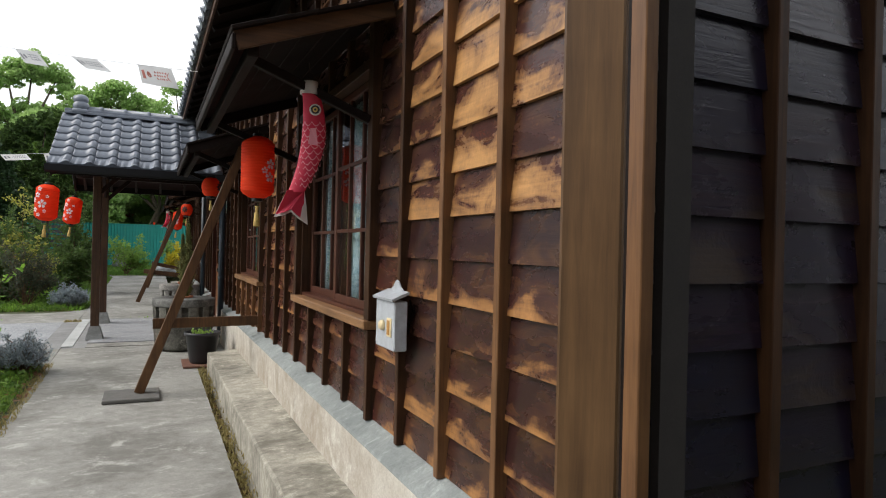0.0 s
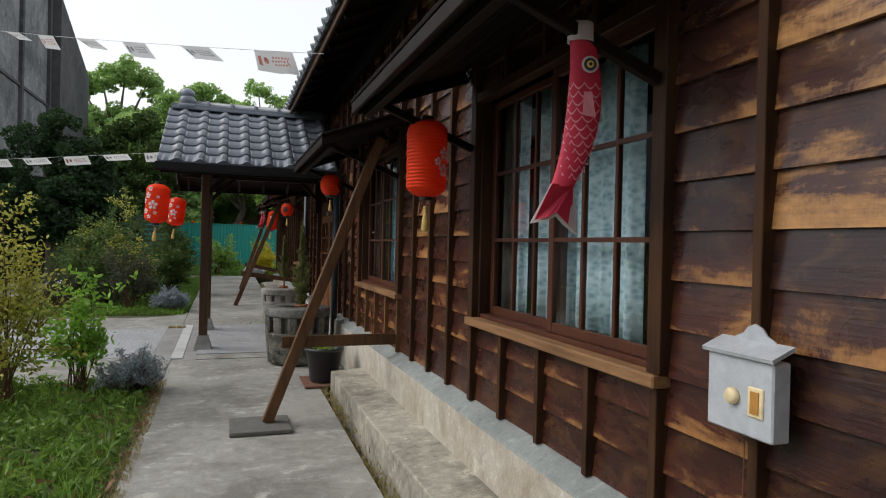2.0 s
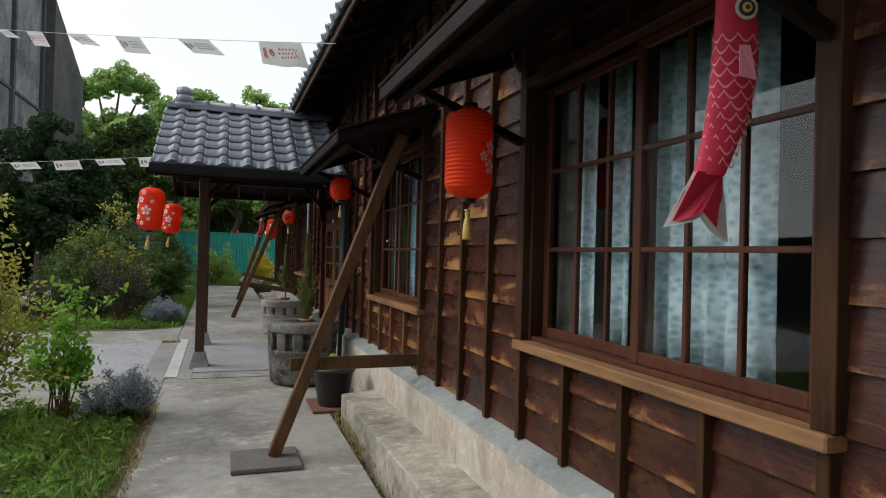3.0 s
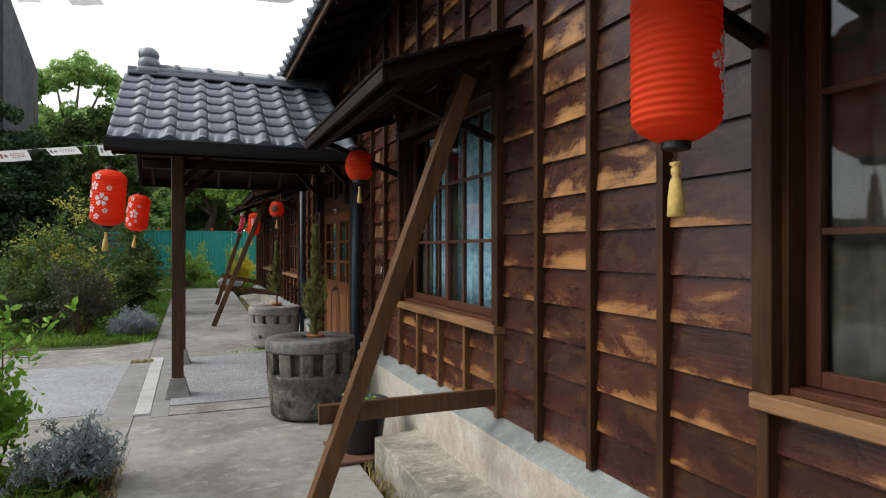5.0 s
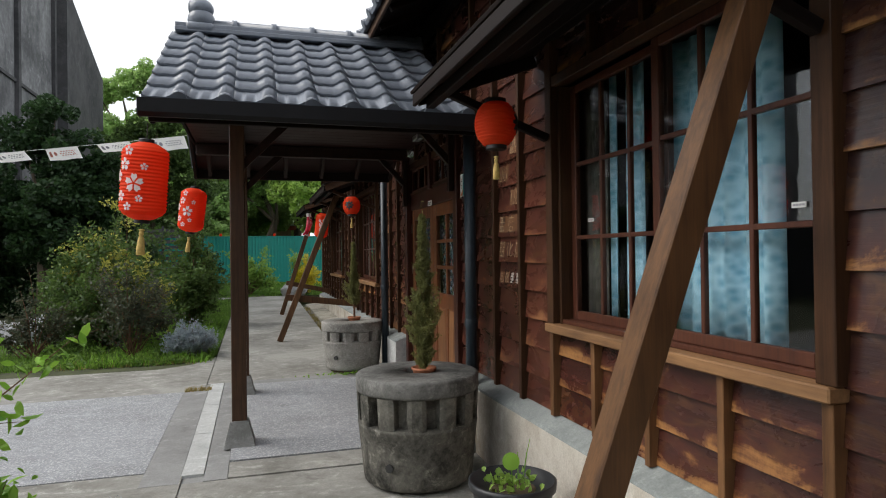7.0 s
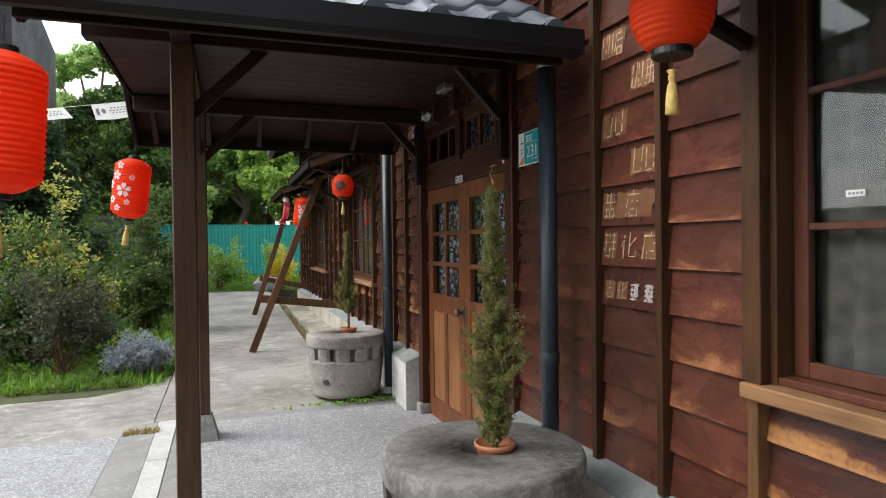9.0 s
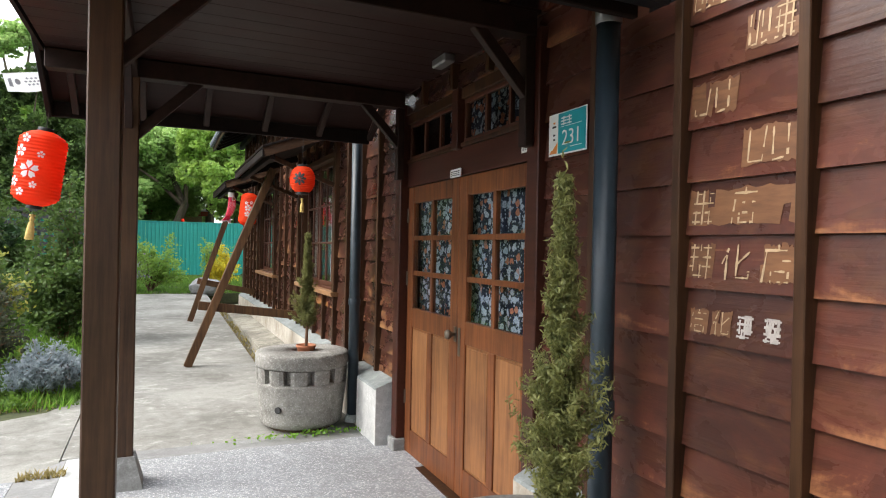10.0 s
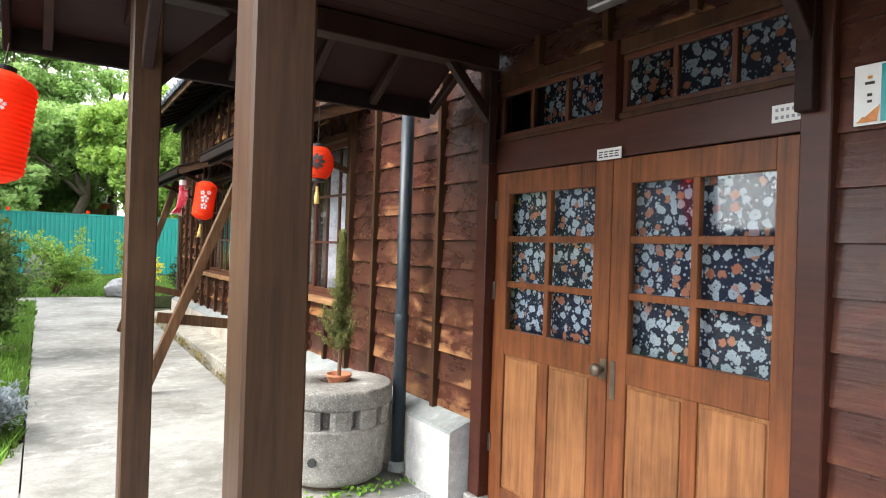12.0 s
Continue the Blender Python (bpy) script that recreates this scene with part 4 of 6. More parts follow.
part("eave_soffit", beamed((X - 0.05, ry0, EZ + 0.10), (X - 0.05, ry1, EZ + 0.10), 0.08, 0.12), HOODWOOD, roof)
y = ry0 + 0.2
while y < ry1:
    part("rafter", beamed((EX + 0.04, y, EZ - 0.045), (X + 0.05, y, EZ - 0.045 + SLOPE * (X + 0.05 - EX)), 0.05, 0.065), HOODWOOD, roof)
    y += M


def tile_mesh(width, length, caps=False):
    bm = bmesh.new()
    seg, th = 10, 0.016
    rings = []
    for end, lift in ((0, 0.022), (length, 0.0)):
        top = []
        for i in range(seg + 1):
            u = i / seg
            z = 0.021 * math.cos(2 * math.pi * (u - 0.80)) + 0.009 * math.cos(4 * math.pi * (u - 0.80))
            top.append((u * width, end, z + lift))
        rings.append(([bm.verts.new(p) for p in top], [bm.verts.new((a, b, c - th)) for a, b, c in top]))
    (t0, b0), (t1, b1) = rings
    for i in range(seg):
        bm.faces.new((t0[i], t0[i + 1], t1[i + 1], t1[i]))
        bm.faces.new((b0[i + 1], b0[i], b1[i], b1[i + 1]))
        bm.faces.new((b0[i], b0[i + 1], t0[i + 1], t0[i]))
    for q in (0, seg):
        bm.faces.new((t0[q], t1[q], b1[q], b0[q]))
    if caps:
        ring = [bm.verts.new((0.80 * width + 0.047 * math.cos(a), -0.012, 0.004 + 0.047 * math.sin(a))) for a in [2 * math.pi * i / 12 for i in range(12)]]
        back = [bm.verts.new((v.co.x, 0.03, v.co.z)) for v in ring]
        bm.faces.new(ring)
        for i in range(12):
            bm.faces.new((ring[i - 1], ring[i], back[i], back[i - 1]))
        for i in range(seg):
            a, b2 = t0[i], t0[i + 1]
            lo = [bm.verts.new((v.co.x, -0.004, v.co.z - 0.040)) for v in (a, b2)]
            bm.faces.new((lo[0], lo[1], b2, a))
    bmesh.ops.recalc_face_normals(bm, faces=bm.faces)
    me = bpy.data.meshes.new("roof_tile")
    bm.to_mesh(me)
    bm.free()
    me.polygons.foreach_set("use_smooth", [len(p.vertices) == 4 and abs(p.normal.z) > 0.5 for p in me.polygons])
    me.materials.append(TILE)
    return me


TW, TL = 0.272, 0.262
tile_plain, tile_eave = tile_mesh(TW, TL + 0.04), tile_mesh(TW, TL + 0.04, True)


def lay(parent, me, origin, across, up):
    """One tile with its lower edge at origin, across and up being unit vectors."""
    a, u = Vector(across), Vector(up)
    m = Matrix((a, u, a.cross(u))).transposed().to_4x4()
    m.translation = Vector(origin)
    ob = new("tile", me)
    ob.parent = parent
    ob.matrix_basis = m
    return ob


up_main = Vector((1, 0, SLOPE)).normalized()
n_main = int((ry1 - ry0) / TW)
for i in range(n_main):
    for r in range(2):
        o = Vector((EX - 0.05, ry1 - i * TW, EZ + 0.055)) + up_main * (TL * r)
        lay(roof, tile_eave if r == 0 else tile_plain, o, (0, -1, 0), up_main)

# the courses above, in one sheet of waves and steps on each slope
for sx in (1, -1):
    vs, fs = [], []
    step, per = TW / 6, n_main * 6 + 1
    first, rows = (2, 18) if sx > 0 else (0, 18)
    for r in range(first, rows):
        for lift, at in ((0.024, r), (0.002, r + 1.0)):
            d = min(TL * at, 5.02)
            for i in range(per):
                z = 0.021 * math.cos(2 * math.pi * (i / 6 - 0.80)) + 0.009 * math.cos(4 * math.pi * (i / 6 - 0.80))
                x = EX - 0.05 + up_main.x * d
                vs.append((x if sx > 0 else 10.1 - x, ry1 - i * step, EZ + 0.055 + up_main.z * d + z + lift))
    for r in range(2 * (rows - first) - 1):
        for i in range(per - 1):
            a = r * per + i
            fs.append((a, a + 1, a + per + 1, a + per))
    sheet = soup("tile_field", vs, fs, TILE, roof)
    sheet["kind"] = "stuff"
part("ridge", boxed(4.88, 5.22, ry0, ry1, EZ + SLOPE * 4.58 - 0.10, EZ + SLOPE * 4.58 + 0.16, bevel=0.05), TILE, roof)

# ---- porch ----
porch = thing("porch_roof", "gabled porch roof of blue-grey glazed tiles with a ridge end tile", "porch roof")
PX0, PX1, PYC, PE, PRZ, PEZ = -1.22, 0.98, 11.22, 1.56, 3.425, 2.49
ps = (PRZ - PEZ) / PE
for sgn in (-1, 1):
    bm = bmesh.new()
    vs = [bm.verts.new(p) for p in ((PX0 + 0.04, PYC + sgn * PE, PEZ - 0.02), (PX1, PYC + sgn * PE, PEZ - 0.02), (PX1, PYC, PRZ - 0.02), (PX0 + 0.04, PYC, PRZ - 0.02))]
    bm.faces.new(vs)
    thicken(bm, 0.03)
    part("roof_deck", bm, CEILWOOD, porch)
    up = Vector((0, -sgn, ps)).normalized()
    ncol = 8
    for c in range(ncol):
        for r in range(7):
            x = PX0 + c * TW if sgn < 0 else PX0 + (c + 1) * TW
            o = Vector((x, PYC + sgn * (PE + 0.04), PEZ + 0.02)) + up * (TL * r * 0.985)
            lay(porch, tile_eave if r == 0 else tile_plain, o, (1, 0, 0) if sgn < 0 else (-1, 0, 0), up)
# ridge: two flat courses, a round cap in lengths, and an upright end tile
for z0, z1, w in ((PRZ + 0.015, PRZ + 0.055, 0.12), (PRZ + 0.056, PRZ + 0.095, 0.10)):
    part("ridge_course", boxed(PX0 + 0.03, PX1, PYC - w, PYC + w, z0, z1, bevel=0.006), TILE, porch)
L = (PX1 - PX0 - 0.20) / 6
for i in range(6):
    bm = lathe([(0.062, 0), (0.062, L * 0.86), (0.074, L * 0.87), (0.074, L)], 14)
    bm.transform(Matrix.Translation((PX0 + 0.20 + i * L, PYC, PRZ + 0.10)) @ pose(0, 0, 0, 0, 90, 0))
    part("ridge_cap", bm, TILE, porch, "", True)
bm = bmesh.new()
box(bm, PX0 + 0.12, PX0 + 0.34, PYC - 0.13, PYC + 0.13, PRZ + 0.02, PRZ + 0.10, bevel=0.02)
for z, w, t in ((PRZ + 0.15, 0.115, 0.10), (PRZ + 0.25, 0.105, 0.085)):
    sub = bmesh.ops.create_uvsphere(bm, u_segments=16, v_segments=10, radius=1.0)["verts"]
    for v in sub:
        v.co = Vector((PX0 + 0.235 + v.co.x * w, PYC + v.co.y * w * 1.05, z + v.co.z * t))
part("ridge_end", bm, TILE, porch, "upright rounded ridge end tile", True)
bm = lathe([(0.03, 0), (0.055, 0.01), (0.06, 0.05), (0.055, 0.10), (0.02, 0.12)], 14)
bm.transform(Matrix.Translation((PX0 + 0.13, PYC, PRZ + 0.26)) @ pose(0, 0, 0, 0, 90, 0))
part("ridge_knob", bm, TILE, porch, "", True)
for sgn in (-1, 1):
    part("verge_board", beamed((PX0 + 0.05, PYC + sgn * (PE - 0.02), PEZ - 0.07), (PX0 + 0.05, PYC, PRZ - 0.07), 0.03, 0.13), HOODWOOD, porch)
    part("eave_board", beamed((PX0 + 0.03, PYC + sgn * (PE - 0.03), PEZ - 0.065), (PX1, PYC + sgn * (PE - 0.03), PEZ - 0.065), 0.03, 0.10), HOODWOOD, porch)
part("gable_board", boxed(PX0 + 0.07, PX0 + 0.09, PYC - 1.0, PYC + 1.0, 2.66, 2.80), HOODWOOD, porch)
# timber frame below
frame_porch = thing("porch_frame", "brown timber porch frame with knee braces", "porch frame")
PY1, PY2, PXP = 10.49, 12.20, -0.685
for y in (PY1, PY2):
    part("post", boxed(PXP - 0.055, PXP + 0.055, y - 0.055, y + 0.055, gz(y) + 0.19, 2.56, bevel=0.006), POSTWOOD, frame_porch)
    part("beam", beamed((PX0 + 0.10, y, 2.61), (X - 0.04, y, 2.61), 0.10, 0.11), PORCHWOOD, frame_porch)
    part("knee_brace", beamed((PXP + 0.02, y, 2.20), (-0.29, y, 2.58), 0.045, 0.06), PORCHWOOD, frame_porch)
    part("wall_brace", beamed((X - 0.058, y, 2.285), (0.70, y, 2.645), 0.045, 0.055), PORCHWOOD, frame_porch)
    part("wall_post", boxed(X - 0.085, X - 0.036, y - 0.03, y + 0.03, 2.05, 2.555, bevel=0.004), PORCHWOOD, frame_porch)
    bm = bmesh.new()
    a = [bm.verts.new((PXP + sx * 0.115, y + sy * 0.115, gz(y) + 0.015)) for sx, sy in ((-1, -1), (1, -1), (1, 1), (-1, 1))]
    b = [bm.verts.new((PXP + sx * 0.066, y + sy * 0.066, gz(y) + 0.205)) for sx, sy in ((-1, -1), (1, -1), (1, 1), (-1, 1))]
    bm.faces.new(a[::-1])
    bm.faces.new(b)
    for i in range(4):
        j = (i + 1) % 4
        bm.faces.new((a[i], a[j], b[j], b[i]))
    part("post_base", bm, BASECEMENT, frame_porch, "tapered cement post base")
part("cross_beam", beamed((PXP, PY1 - 0.5, 2.60), (PXP, PY2 + 0.5, 2.60), 0.09, 0.10), PORCHWOOD, frame_porch)
part("knee_brace", beamed((PXP, PY1 + 0.02, 2.25), (PXP, PY1 + 0.33, 2.57), 0.045, 0.06), PORCHWOOD, frame_porch)
part("knee_brace", beamed((PXP, PY2 - 0.02, 2.25), (PXP, PY2 - 0.33, 2.57), 0.045, 0.06), PORCHWOOD, frame_porch)
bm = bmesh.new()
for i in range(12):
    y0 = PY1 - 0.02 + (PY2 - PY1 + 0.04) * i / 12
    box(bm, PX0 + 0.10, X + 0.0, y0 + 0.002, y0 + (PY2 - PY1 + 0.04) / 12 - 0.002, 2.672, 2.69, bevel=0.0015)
tagged(finish("ceiling_porch", bm, CEILWOOD), "glossy red-brown boarded porch ceiling, darkened in colour for shade", "ceiling", kind="structure")
for sgn in (-1, 1):
    for i in range(6):
        x = PX0 + 0.2 + i * 0.4
        ye = PYC + sgn * (PE - 0.05)
        part("rafter", beamed((x, ye, PEZ - 0.075), (x, PYC + sgn * 0.82, PEZ - 0.075 + ps * (PE - 0.05 - 0.82)), 0.04, 0.05), PORCHWOOD, frame_porch)

# gutters and downpipes
gutter = thing("gutter", "dark metal box gutter with a slate-blue downpipe", "gutter")
bm = bmesh.new()
gy = PYC - PE - 0.075
prof = [(0.06, 0.055), (0.06, 0.0), (0.04, -0.045), (-0.03, -0.055), (-0.055, -0.03), (-0.06, 0.055), (-0.052, 0.055), (-0.045, -0.02), (-0.025, -0.045), (0.035, -0.037), (0.052, 0.0), (0.052, 0.055)]
ends = [[bm.verts.new((x, gy + a, 2.435 + b)) for a, b in prof] for x in (PX0 - 0.01, PX1 + 0.02)]
for i in range(len(prof)):
    bm.faces.new((ends[0][i - 1], ends[0][i], ends[1][i], ends[1][i - 1]))
for x in (PX0 - 0.012, PX1 + 0.018):
    box(bm, x, x + 0.006, gy - 0.058, gy + 0.058, 2.385, 2.49)
part("trough", bm, GUTTER, gutter)


def downpipe(parent, x, y, z0, z1, r=0.043):
    bm = lathe([(r, z0), (r, z1)], 18)
    bm.transform(Matrix.Translation((x, y, 0)))
    part("pipe", bm, PIPE, parent, "slate-blue round downpipe", True)
    for z in (z1 - 0.07, (z0 + z1) / 2 - 0.3):
        bm = lathe([(r + 0.004, z), (r + 0.006, z + 0.005), (r + 0.006, z + 0.05), (r + 0.004, z + 0.055)], 18, False)
        bm.transform(Matrix.Translation((x, y, 0)))
        part("collar", bm, STEEL if z > 2 else PIPE, parent, "", True)
    bm = lathe([(r + 0.02, z0 - 0.02), (r + 0.015, z0 + 0.03), (r + 0.002, z0 + 0.04)], 14)
    bm.transform(Matrix.Translation((x, y, 0)))
    part("shoe", bm, CAPCEMENT, parent, "small cement shoe")


downpipe(gutter, 0.985, 9.84, gz(9.9) + 0.03, 2.47)
gutter_far = thing("downpipe", "slate-blue round downpipe beside the porch", "downpipe")
downpipe(gutter_far, 0.955, 12.97, gz(13) + 0.06, 2.62)


# ---- timber props against the wall ----
def prop(y, foot_x, top, pad=True):
    p = thing("wall_prop", "brown plank prop leaning on the house wall", "prop", group="wall props")
    zf = gz(y) + (0.04 if pad else 0.005)
    part("plank", beamed((foot_x, y, zf), (top[0], y, top[1]), 0.085, 0.088, up=(1, 0, 0.4)), BRACEWOOD, p)
    part("strut", beamed((foot_x + 0.11, y + 0.062, gz(y) + 0.70), (X - 0.036, y + 0.062, 0.705), 0.035, 0.10), BRACEWOOD, p)
    if pad:
        part("foot_pad", boxed(foot_x - 0.305, foot_x + 0.185, y - 0.255, y + 0.205, gz(y) + 0.004, gz(y) + 0.038, bevel=0.006), PADTILE, p, "flat grey slate pad")
    return p


prop(6.80, -0.05, (0.872, 2.50))
prop(ky(31) - 0.20, -0.20, (0.72, 2.48), False)
prop(ky(39) + 0.1, -0.02, (0.70, 2.48), False)


# ---- lanterns ----
def blossom(parent, radius, angle, z, size, mat=PETAL):
    """Five printed petals that follow the lantern's round."""
    bm = bmesh.new()
    for k in range(5):
        a = 2 * math.pi * k / 5 + 0.3
        pts = []
        for u, w in ((0.12, 0.0), (0.55, 0.30), (0.92, 0.20), (0.80, 0.0), (0.92, -0.20), (0.55, -0.30)):
            s = size * (u * math.cos(a) - w * math.sin(a))
            t = size * (u * math.sin(a) + w * math.cos(a))
            th = angle + s / radius
            pts.append(bm.verts.new((radius * math.cos(th), radius * math.sin(th), z + t)))
        bm.faces.new(pts)
    thicken(bm, 0.0015)
    part("blossom", bm, mat, parent, "small pale printed blossom")


def lantern(at, radius, height, tall, cord, label, prints=(), tilt=(0, 0), emblem=None):
    """at: middle of the paper body."""
    l = thing("paper_lantern", label, "lantern", at, "paper lanterns")
    l.matrix_basis = pose(*at, tilt[0], tilt[1], 0)
    h = height / 2
    prof, n = [], 22 if tall else 14
    for i in range(n * 4 + 1):
        u = -1 + 2 * i / (n * 4)
        if tall:
            r = radius * (1 - max(0, (abs(u) - 0.70) / 0.30) ** 2.2 * 0.64)
        else:
            r = radius * math.sqrt(max(0, 1 - (abs(u) * 0.86) ** 2.2))
        prof.append((r * (0.945 + 0.055 * abs(math.sin(math.pi * i / 4))), u * h))
    shade = part("paper_shade", lathe(prof, 32, False), RED, l, "ribbed bright red paper shade", True)
    rr = prof[0][0]
    for z in (-h, h):
        part("cap", lathe([(0.004, z - 0.022), (rr * 0.90, z - 0.022), (rr * 0.98, z - 0.018), (rr * 0.98, z + 0.018), (rr * 0.90, z + 0.022), (0.004, z + 0.022)], 24, False), BLACK, l, "black end cap", False)
    bm = bmesh.new()
    tube(bm, [(0, 0, h), (0, 0, h + cord)], [0.003, 0.003], 5)
    part("cord", bm, CORD, l)
    bm = bmesh.new()
    tube(bm, [(0, 0, -h - 0.015), (0, 0, -h - 0.06)], [0.002, 0.002], 5)
    part("tassel_cord", bm, CORD, l)
    s = 1.0 if tall else 0.8
    bm = lathe([(0.003, 0), (0.017, -0.003), (0.018, -0.009), (0.009, -0.016), (0.014, -0.022), (0.014, -0.036), (0.010, -0.043), (0.017, -0.058), (0.023, -0.105), (0.025, -0.158), (0.021, -0.161)], 18)
    bm.transform(Matrix.Translation((0, 0, -h - 0.055)) @ Matrix.Scale(s, 4))
    part("tassel", bm, YELLOW, l, "straw-yellow tassel", True)
    for a, z, size in prints:
        blossom(shade, radius * 1.008, a, z, size)
    if emblem is not None:
        bm = bmesh.new()
        for k in range(8):
            a0 = 2 * math.pi * k / 8
            pts = [(0.10, 0), (0.55, 0.22), (0.95, 0.12), (0.95, -0.12), (0.55, -0.22)]
            vs = []
            for u, w in pts:
                s_, t_ = 0.062 * (u * math.cos(a0) - w * math.sin(a0)), 0.062 * (u * math.sin(a0) + w * math.cos(a0))
                r = radius * math.sqrt(max(0, 1 - (abs(t_ / h) * 0.86) ** 2.2)) * 1.012
                th = emblem + s_ / radius
                vs.append(bm.verts.new((r * math.cos(th), r * math.sin(th), t_)))
            bm.faces.new(vs)
        thicken(bm, 0.0015)
        part("emblem", bm, INK, shade, "round black printed emblem")
    return l


TALL = "tall red paper lantern with pale blossoms and yellow tassel"
ROUND = "round red paper lantern with a black emblem and yellow tassel"
side = [(-1.75, 0.02, 0.055), (-1.75, -0.07, 0.045), (-2.0, 0.09, 0.03), (-1.45, 0.1, 0.03)]
front = [(-1.85, -0.02, 0.062), (-2.35, 0.09, 0.042), (-1.45, 0.08, 0.025), (-2.15, 0.17, 0.032), (-2.5, -0.10, 0.036), (-1.6, -0.11, 0.025), (-2.75, 0.02, 0.04), (-2.1, -0.16, 0.028)]
lantern((0.765, 5.06, 2.10), 0.128, 0.48, True, 0.05, TALL, [(-0.9, 0.02, 0.045), (-0.95, -0.08, 0.045), (-1.3, -0.03, 0.03)])
lantern((0.715, 8.60, 2.225), 0.118, 0.235, False, 0.05, ROUND, emblem=-0.55)
lantern((0.69, 13.85, 2.18), 0.118, 0.235, False, 0.34, ROUND, emblem=-2.0)
lantern((0.66, 17.55, 2.08), 0.128, 0.48, True, 0.26, TALL, side, (4, 6))
lantern((-1.20, 9.58, 1.985), 0.135, 0.47, True, 0.12, TALL, front, (3, 4))
lantern((-1.20, 12.62, 2.02), 0.135, 0.47, True, 0.12, TALL, front, (2, 7))


# ---- carp streamer ----
def carp(at, length, turn):
    c = thing("carp_streamer", "pink and crimson cloth carp streamer hanging under the hood", "streamer", at, turn=turn)

    def section(u):
        w = 0.041 + 0.019 * math.sin(min(1, u / 0.80) * math.pi) ** 1.3
        return w, 0.032 * (1 - 0.55 * u), 0.042 * math.sin(min(1, u * 1.15) * math.pi) - 0.10 * u * u, 0.03 * math.sin(u * 4.2)

    bm = bmesh.new()
    rings, n, seg = [], 26, 18
    for i in range(n + 1):
        u = i / n * 0.80
        w, d, ox, oy = section(u)
        rings.append([bm.verts.new((ox + w * math.cos(2 * math.pi * k / seg), oy + d * math.sin(2 * math.pi * k / seg), -u * length)) for k in range(seg)])
    for a, b in zip(rings, rings[1:]):
        for k in range(seg):
            j = (k + 1) % seg
            bm.faces.new((a[k], b[k], b[j], a[j]))
    body = part("body", bm, FISHRED, c, "crimson cloth body", True)
    part("mouth", lathe([(0.0465, -0.055), (0.0445, -0.01), (0.043, 0.012), (0.039, 0.012), (0.042, -0.05)], 18, False), WHITECLOTH, c, "white mouth band", True).scale = (1.0, 0.80, 1.0)
    # scale arcs, row by row
    bm = bmesh.new()
    rows = 12
    for r in range(rows):
        u = 0.27 + 0.50 * r / rows
        w, d, ox, oy = section(u)
        for k in range(9):
            mid = 2 * math.pi * (k + 0.5 * (r % 2)) / 9
            half = math.pi / 9
            last = None
            for q in range(7):
                a = mid - half + 2 * half * q / 6
                zz = -u * length - 0.020 * math.sin(math.pi * q / 6) - 0.002
                o = bm.verts.new((ox + (w + 0.003) * math.cos(a), oy + (d + 0.003) * math.sin(a), zz))
                i_ = bm.verts.new((ox + (w + 0.003) * math.cos(a), oy + (d + 0.003) * math.sin(a), zz - 0.0065))
                if last:
                    bm.faces.new((last[0], o, i_, last[1]))
                last = (o, i_)
    part("scale_pattern", bm, FISHPINK, body, "pale pink scale outlines")
    w, d, ox, oy = section(0.19)
    for s in (-1, 1):
        for rad, mat, lift in ((0.030, WHITECLOTH, 0.004), (0.022, INK, 0.006), (0.013, YELLOW, 0.008), (0.006, INK, 0.010)):
            bm = lathe([(0.001, 0), (rad, 0), (rad * 0.9, 0.002), (0.001, 0.002)], 16, False)
            bm.transform(Matrix.Translation((ox + 0.01, oy + s * (d + lift), -0.19 * length)) @ pose(0, 0, 0, 90, 0, 0))
            part("eye", bm, mat, body)
        bm = bmesh.new()
        vs = [bm.verts.new((ox + x, oy + s * (d + 0.012 + y), -z * length)) for x, y, z in ((-0.012, 0, 0.33), (0.016, 0, 0.33), (0.028, 0.012, 0.46), (-0.020, 0.02, 0.45))]
        bm.faces.new(vs)
        thicken(bm, 0.002)
        part("fin", bm, FISHPINK, body, "pink side fin")
    for mat, grow, lift, name in ((WHITECLOTH, 0.012, 0.0, "tail_hem"), (FISHRED, 0.0, 0.003, "tail")):
        w, d, ox, oy = section(0.80)
        bm = bmesh.new()
        z0 = -0.79 * length
        pts = [(-w, z0), (-0.095 - grow, -0.97 * length - grow), (-0.055, -0.955 * length - grow), (-0.022, -0.93 * length - grow), (0.012, -0.975 * length - grow), (0.048 + grow, -1.02 * length - grow), (0.040 + grow, -0.90 * length), (w, z0)]
        for y in (-0.008 - lift, 0.008 + lift):
            bm.faces.new([bm.verts.new((ox + x, oy + y + 0.02 * math.sin(x * 30), z)) for x, z in pts])
        thicken(bm, 0.002)
        part(name, bm, mat, c)
    bm = bmesh.new()
    tube(bm, [(-0.055, 0, 0.01), (0, 0, 0.07), (0.055, 0, 0.01)], [0.0015] * 3, 5)
    tube(bm, [(0, 0, 0.07), (0, 0, 0.11)], [0.0015] * 2, 5)
    part("cord", bm, CORD, c)
    return c


carp((0.735, 3.215, 2.325), 0.69, -16)
carp((0.43, 17.68, 2.31), 0.42, 20)


